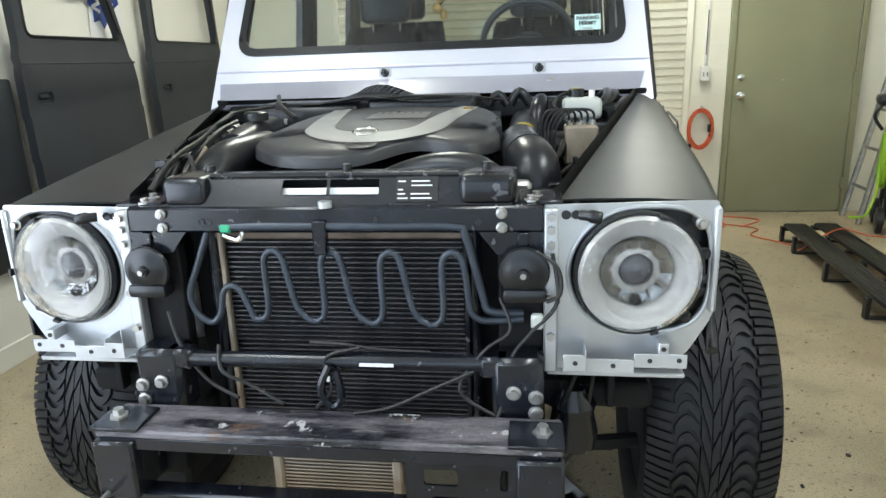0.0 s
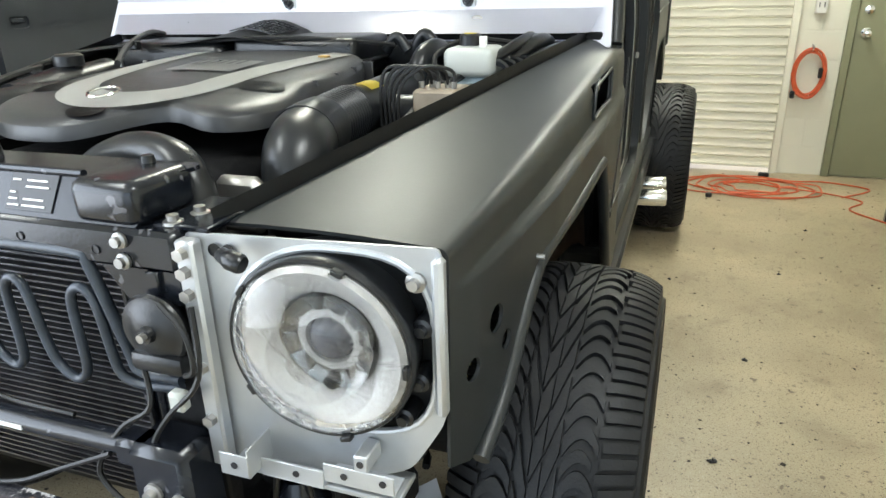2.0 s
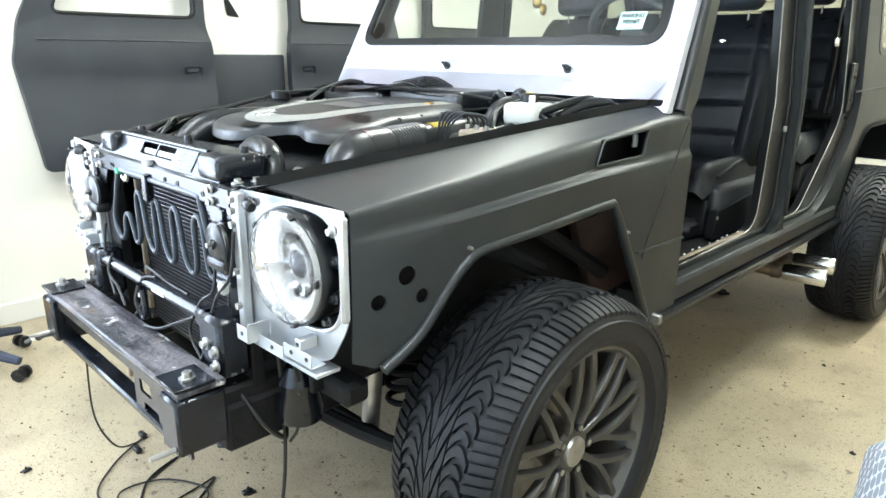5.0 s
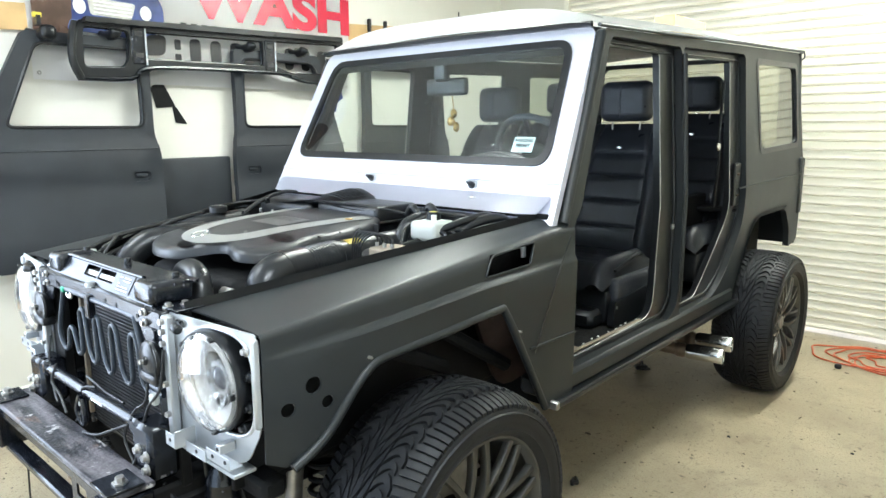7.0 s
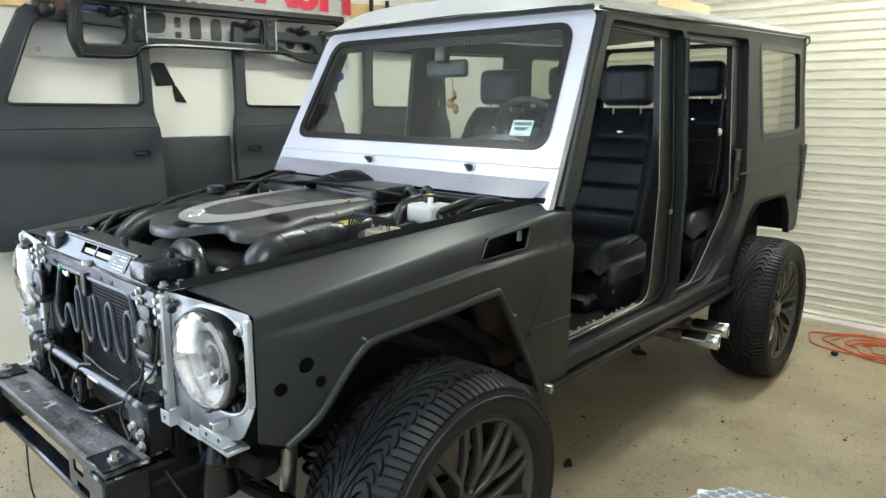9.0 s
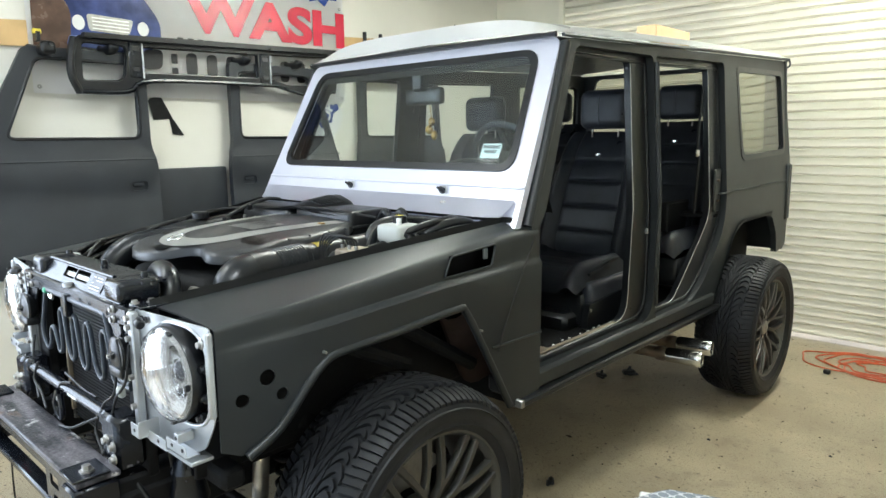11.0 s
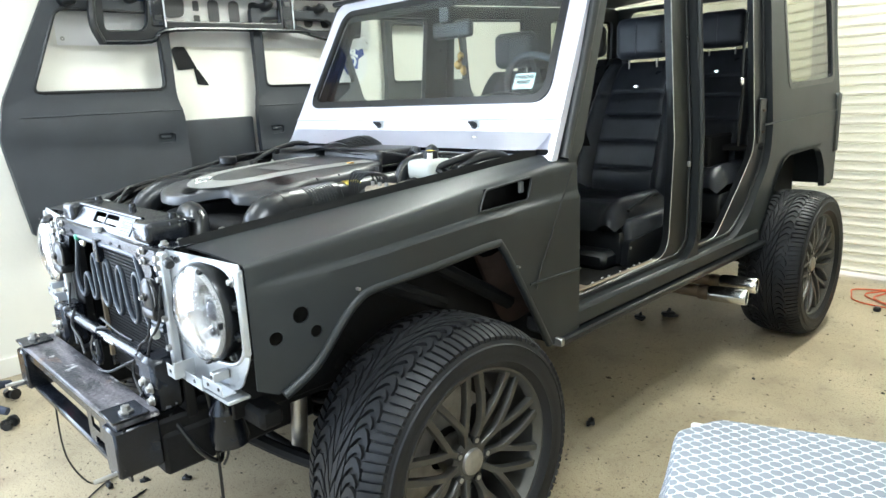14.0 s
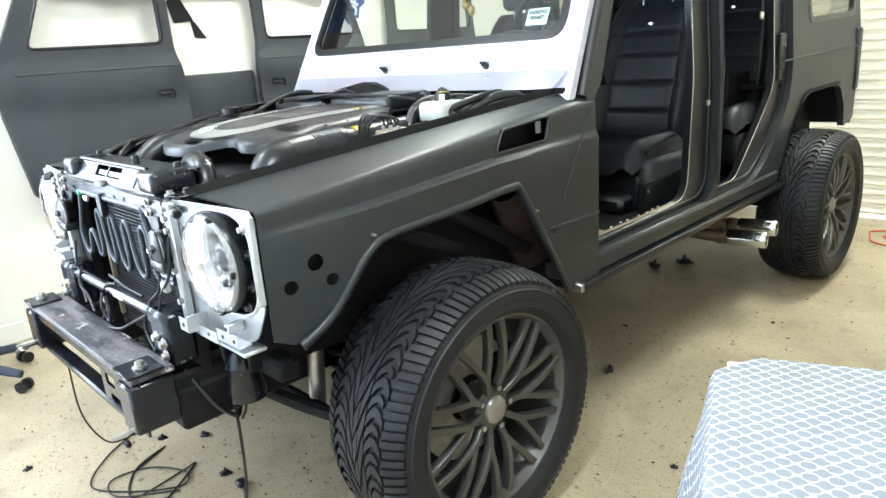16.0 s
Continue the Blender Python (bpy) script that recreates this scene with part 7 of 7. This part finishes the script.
part("hook", tube(NEW(), smooth_path([(0.03, 0, 0.95), (-0.05, 0, 0.93), (-0.1, 0, 0.84), (-0.04, 0, 0.74)], 6), 0.012, 8), BLACK, reel)
for y in (-0.18, 0.2):
    part("castor", lathe(NEW(), [(-0.03, 0), (-0.03, 0.06), (-0.02, 0.095), (0.02, 0.095), (0.03, 0.06), (0.03, 0)], Matrix.Translation((0.0, y, 0.095)) @ AX, 24), BLACK, reel)
part("saddle", box(NEW(), -0.1, 0.14, -0.13, 0.14, 0.92, 1.0, 0.03, seg=2), BLACK, reel)

ladder = thing("step_ladder", "aluminium step ladder leaning on the wall", "ladder")
for y0, y1 in ((4.02, 4.15), (3.72, 3.95)):
    part("rail", tube(NEW(), [(2.90, y0, 0.0), (3.30, y1, 1.75)], 0.022, 6), STEEL, ladder)
for k in range(5):
    t = 0.15 + 0.17 * k
    part("rung", tube(NEW(), [(2.90 + 0.40 * t, 4.02 + 0.13 * t, 1.75 * t), (2.90 + 0.40 * t, 3.72 + 0.23 * t, 1.75 * t)], 0.014, 6), STEEL, ladder)

bench = thing("workbench", "bare pine workbench beside the block wall", "workbench")
for x, y in ((2.86, 2.98), (3.5, 2.98), (2.86, 1.2), (3.5, 1.2)):
    part("leg", box(NEW(), x - 0.045, x + 0.045, y - 0.045, y + 0.045, 0, 0.86, 0.004), PINE, bench)
part("top", box(NEW(), 2.80, 3.58, 1.1, 3.06, 0.86, 0.90, 0.004), PINE, bench)
part("shelf", box(NEW(), 2.84, 3.54, 1.15, 3.03, 0.22, 0.26, 0.003), PINE, bench)

# table under a printed cloth
tab = thing("folding_table", "table under a grey and white trellis print cloth", "table", at=pose(1.537, 0.09, 0, 0, 0, 22))
TW, TD, TH = 0.75, 1.15, 0.742
part("top", box(NEW(), 0.02, TW - 0.02, -TD + 0.02, -0.02, TH - 0.035, TH - 0.004, 0.004), WHITE, tab)
for x in (0.12, TW - 0.06):
    for y in (-0.12, -TD + 0.06):
        part("leg", cyl(NEW(), (x, y, 0), (x, y, TH - 0.03), 0.014, seg=10), STEEL, tab)
cl = NEW()
uvl = cl.loops.layers.uv.new("print")
DROP = 0.32


def cloth_at(a, b):
    """The cloth's own metres a across and b along, laid over the table and let hang at the edges."""
    over_x = max(0.0, -a) if a < 0 else max(0.0, a - TW)
    over_y = max(0.0, b) if b > 0 else max(0.0, -b - TD)
    x, y = min(max(a, 0), TW), min(max(b, -TD), 0)
    d = math.hypot(over_x, over_y) if over_x and over_y else over_x + over_y
    z = TH - d + 0.012 * min(1, d / 0.02)
    flare = 0.006 + d * (0.02 + 0.16 * math.exp(-((b + 0.10) / 0.13) ** 2)) + 0.008 * math.sin((a + b) * 14) * min(1, d / 0.15)
    if over_x:
        x += math.copysign(flare * min(1, d / 0.03) * over_x / d, -1 if a < 0 else 1)
    if over_y:
        y += math.copysign(flare * min(1, d / 0.03) * over_y / d, 1 if b > 0 else -1)
    z -= 0.05 * max(0.0, 1 - (x + max(0.0, -y)) / 0.075)
    if d < 1e-6:
        z += 0.0015 * math.sin(9 * a) * math.sin(7 * b)
    return Vector((x, y, z))


aa = np.concatenate([np.linspace(-DROP, -0.03, 9), np.linspace(-0.02, 0.06, 7), np.linspace(0.08, TW - 0.04, 12), np.linspace(TW - 0.01, TW + DROP, 10)])
bb = np.concatenate([np.linspace(-TD - DROP, -TD, 9), np.linspace(-TD + 0.05, -0.09, 16), np.linspace(-0.075, 0.03, 9), np.linspace(0.06, DROP, 9)])
grid = [[cl.verts.new(cloth_at(a, b)) for b in bb] for a in aa]
for i in range(len(aa) - 1):
    for j in range(len(bb) - 1):
        f = cl.faces.new((grid[i][j], grid[i + 1][j], grid[i + 1][j + 1], grid[i][j + 1]))
        for lp, (p, q) in zip(f.loops, ((i, j), (i + 1, j), (i + 1, j + 1), (i, j + 1))):
            lp[uvl].uv = (aa[p], bb[q])
cloth = thing("tablecloth", "grey cloth with white trellis print draped over the table", "tablecloth", at=pose(1.537, 0.09, 0, 0, 0, 22))
part("cloth", cl, CLOTH, cloth, "", 60)

# swivel chair
ch = thing("office_chair", "slate blue swivel office chair with five-star base", "chair", at=pose(-1.62, -0.86, 0, 0, 0, 20))
for k in range(5):
    a = 2 * math.pi * k / 5 + 0.35
    d = Vector((math.cos(a), math.sin(a), 0))
    part("base_leg", tube(NEW(), smooth_path([d * 0.02 + Vector((0, 0, 0.14)), d * 0.15 + Vector((0, 0, 0.125)), d * 0.33 + Vector((0, 0, 0.085))], 4), [0.03, 0.03, 0.028, 0.026, 0.025, 0.024, 0.022, 0.02, 0.018], 8), CHAIRCLOTH, ch)
    for s in (-1, 1):
        w = d * 0.33 + Vector((-d.y, d.x, 0)) * 0.014 * s
        part("castor", cyl(NEW(), (w.x, w.y, 0.028), (w.x + s * -d.y * 0.016, w.y + s * d.x * 0.016, 0.028), 0.028, seg=16), BLACK, ch)
part("column", cyl(NEW(), (0, 0, 0.12), (0, 0, 0.42), 0.026, seg=16), BLACK, ch)
part("seat", box(NEW(), -0.28, 0.14, -0.21, 0.21, 0.42, 0.50, 0.04, seg=4), CHAIRCLOTH, ch)
part("back_stem", tube(NEW(), smooth_path([(-0.2, 0, 0.43), (-0.30, 0, 0.45), (-0.31, 0, 0.7)], 5), 0.02, 8), BLACK, ch)
part("backrest", box(NEW(), -0.33, -0.27, -0.2, 0.2, 0.62, 1.0, 0.028, seg=4), CHAIRCLOTH, ch)
board = thing("pine_offcut", "bare pine board leaning against the wall", "board")
part("board", box(NEW(), -2.085, -2.065, -1.5, -0.66, 0.002, 0.62, 0.003), PINE, board)

# wires and scraps
w1 = thing("dropped_harness", "thin black wiring harness lying on the floor", "wire")
for k in range(1):
    tangle = [(-0.36 + 0.13 * math.cos(1.9 * i + 2 * k) * (0.6 + 0.4 * math.sin(2.3 * i + k)) + 0.05 * i, -0.55 + 0.12 * math.sin(1.7 * i + 2.4 * k) + 0.012 * i, 0.004 + 0.003 * k) for i in range(7)]
    part("strand", tube(NEW(), smooth_path(tangle, 6), 0.0032, 6), WIRE, w1)
    part("strand_plug", box(NEW(), -0.012, 0.012, -0.02, 0.02, 0.0, 0.014, 0.003, Matrix.Translation((tangle[-1][0], tangle[-1][1], 0)) @ Matrix.Rotation(1.1 * k, 4, "Z")), BLACK, w1)
part("wire", tube(NEW(), smooth_path([(-0.28, -0.68, 0.48), (-0.36, -0.66, 0.25), (-0.47, -0.58, 0.06), (-0.52, -0.50, 0.012), (-0.55, -0.46, 0.006), (-0.45, -0.60, 0.006), (-0.30, -0.70, 0.006), (-0.14, -0.60, 0.006), (-0.05, -0.48, 0.006), (-0.12, -0.44, 0.008), (-0.25, -0.52, 0.008), (-0.28, -0.64, 0.006), (-0.16, -0.66, 0.01), (-0.03, -0.50, 0.006)], 7), 0.0032, 6), WIRE, w1)
part("connector", box(NEW(), -0.50, -0.46, -0.52, -0.50, 0, 0.02, 0.004), BLACK, w1)
part("connector", box(NEW(), -0.58, -0.54, -0.47, -0.45, 0, 0.02, 0.004), BLACK, w1)
w2 = thing("hanging_lead", "black lead hanging from the headlamp to the floor", "wire")
part("wire", tube(NEW(), smooth_path([(0.50, -0.50, 0.74), (0.46, -0.47, 0.6), (0.44, -0.46, 0.42), (0.36, -0.43, 0.22), (0.26, -0.40, 0.05), (0.14, -0.35, 0.008), (0.11, -0.335, 0.008)], 7), 0.005, 6), WIRE, w2)
part("wire", tube(NEW(), smooth_path([(0.53, -0.49, 0.74), (0.52, -0.46, 0.62), (0.49, -0.45, 0.50), (0.45, -0.45, 0.44)], 6), 0.004, 6), WIRE, w2)
part("plug", box(NEW(), 0.09, 0.125, -0.36, -0.325, 0, 0.022, 0.006), BLACK, w2)


def scrap(x, y, r, seed):
    g = random.Random(seed)
    t = thing("floor_clip", "small broken black plastic clip on the floor", "clip", "clips on the floor", at=pose(x, y, 0, 0, 0, g.uniform(0, 360)))
    bm = NEW()
    box(bm, -r, r, -r * 0.6, r * 0.6, 0, r * 0.7, r * 0.2)
    box(bm, -r * 0.4, r * 1.3, -r * 0.9, -r * 0.3, 0, r * 0.35, r * 0.1)
    part("body", bm, BLACK, t)
    part("stud", cyl(NEW(), (0, 0, r * 0.6), (r * 0.2, 0, r * 1.3), r * 0.35, r * 0.2, 8), BLACK, t)


for k, (x, y, r) in enumerate(((0.649, 1.116, 0.024), (0.245, 2.61, 0.040), (0.135, 2.455, 0.034), (0.0, -0.35, 0.018), (-0.42, -0.40, 0.016), (-0.30, -0.28, 0.018), (-0.62, -0.82, 0.014), (-0.25, -0.95, 0.022), (0.12, -0.62, 0.01), (0.30, 0.1, 0.018), (1.178, 0.654, 0.012), (1.3, 1.3, 0.01), (1.5, 2.2, 0.008), (1.25, 0.2, 0.008), (1.7, 2.9, 0.009), (1.0, 2.0, 0.008))):
    scrap(x, y, r, k)
chips = NEW()
for i in range(1400):
    x, y = rng.uniform(-1.9, 3.2), rng.uniform(-2.0, 4.1)
    if abs(x) < 0.45 and 0 < y < 3.4:
        continue
    s, a = rng.uniform(0.0015, 0.006) * (2.2 if rng.random() < 0.06 else 1), rng.uniform(0, 6.3)
    vs = [chips.verts.new((x + s * rng.uniform(0.6, 1.5) * math.cos(a + k * 1.57), y + s * rng.uniform(0.4, 1.2) * math.sin(a + k * 1.57), 0.0012)) for k in range(4)]
    up = [chips.verts.new((v.co.x * 1.0, v.co.y, 0.0035)) for v in vs]
    chips.faces.new(up)
    for k in range(4):
        chips.faces.new((vs[k], vs[(k + 1) % 4], up[(k + 1) % 4], up[k]))
tagged(part("floor_debris", chips, surface("dirt_chip", (0.05, 0.04, 0.03), 0.9, var=0.5), None, "", 0), "scattered dark chips and grit on the floor", "debris", kind="stuff")
sheetp = thing("paper_sheet", "printed white sheet of paper under the bumper", "paper", at=pose(0.42, 0.12, 0.001, 0, 0, 35))
part("sheet", sheet(NEW(), 8, 8, lambda u, v: Vector((-0.105 + 0.21 * u, -0.14 + 0.28 * v, 0.002 + 0.05 * max(0, u + v - 1.2) ** 2)), 0.0006), PAPER, sheetp)
for k in range(3):
    part("print_bar", box(NEW(), -0.07, 0.02 - 0.02 * k, 0.02 - 0.03 * k, 0.026 - 0.03 * k, 0.0028, 0.0036, 0), INK, sheetp)
carton = thing("cardboard_box", "shallow brown cardboard box lying on the vehicle roof", "box")
part("carton", box(NEW(), 0.22, 0.345, 2.60, 3.07, 2.05, 2.155, 0.004), CARTON, carton)
part("flap_seam", box(NEW(), 0.28, 0.285, 2.60, 3.07, 2.154, 2.157, 0), BROWN, carton)
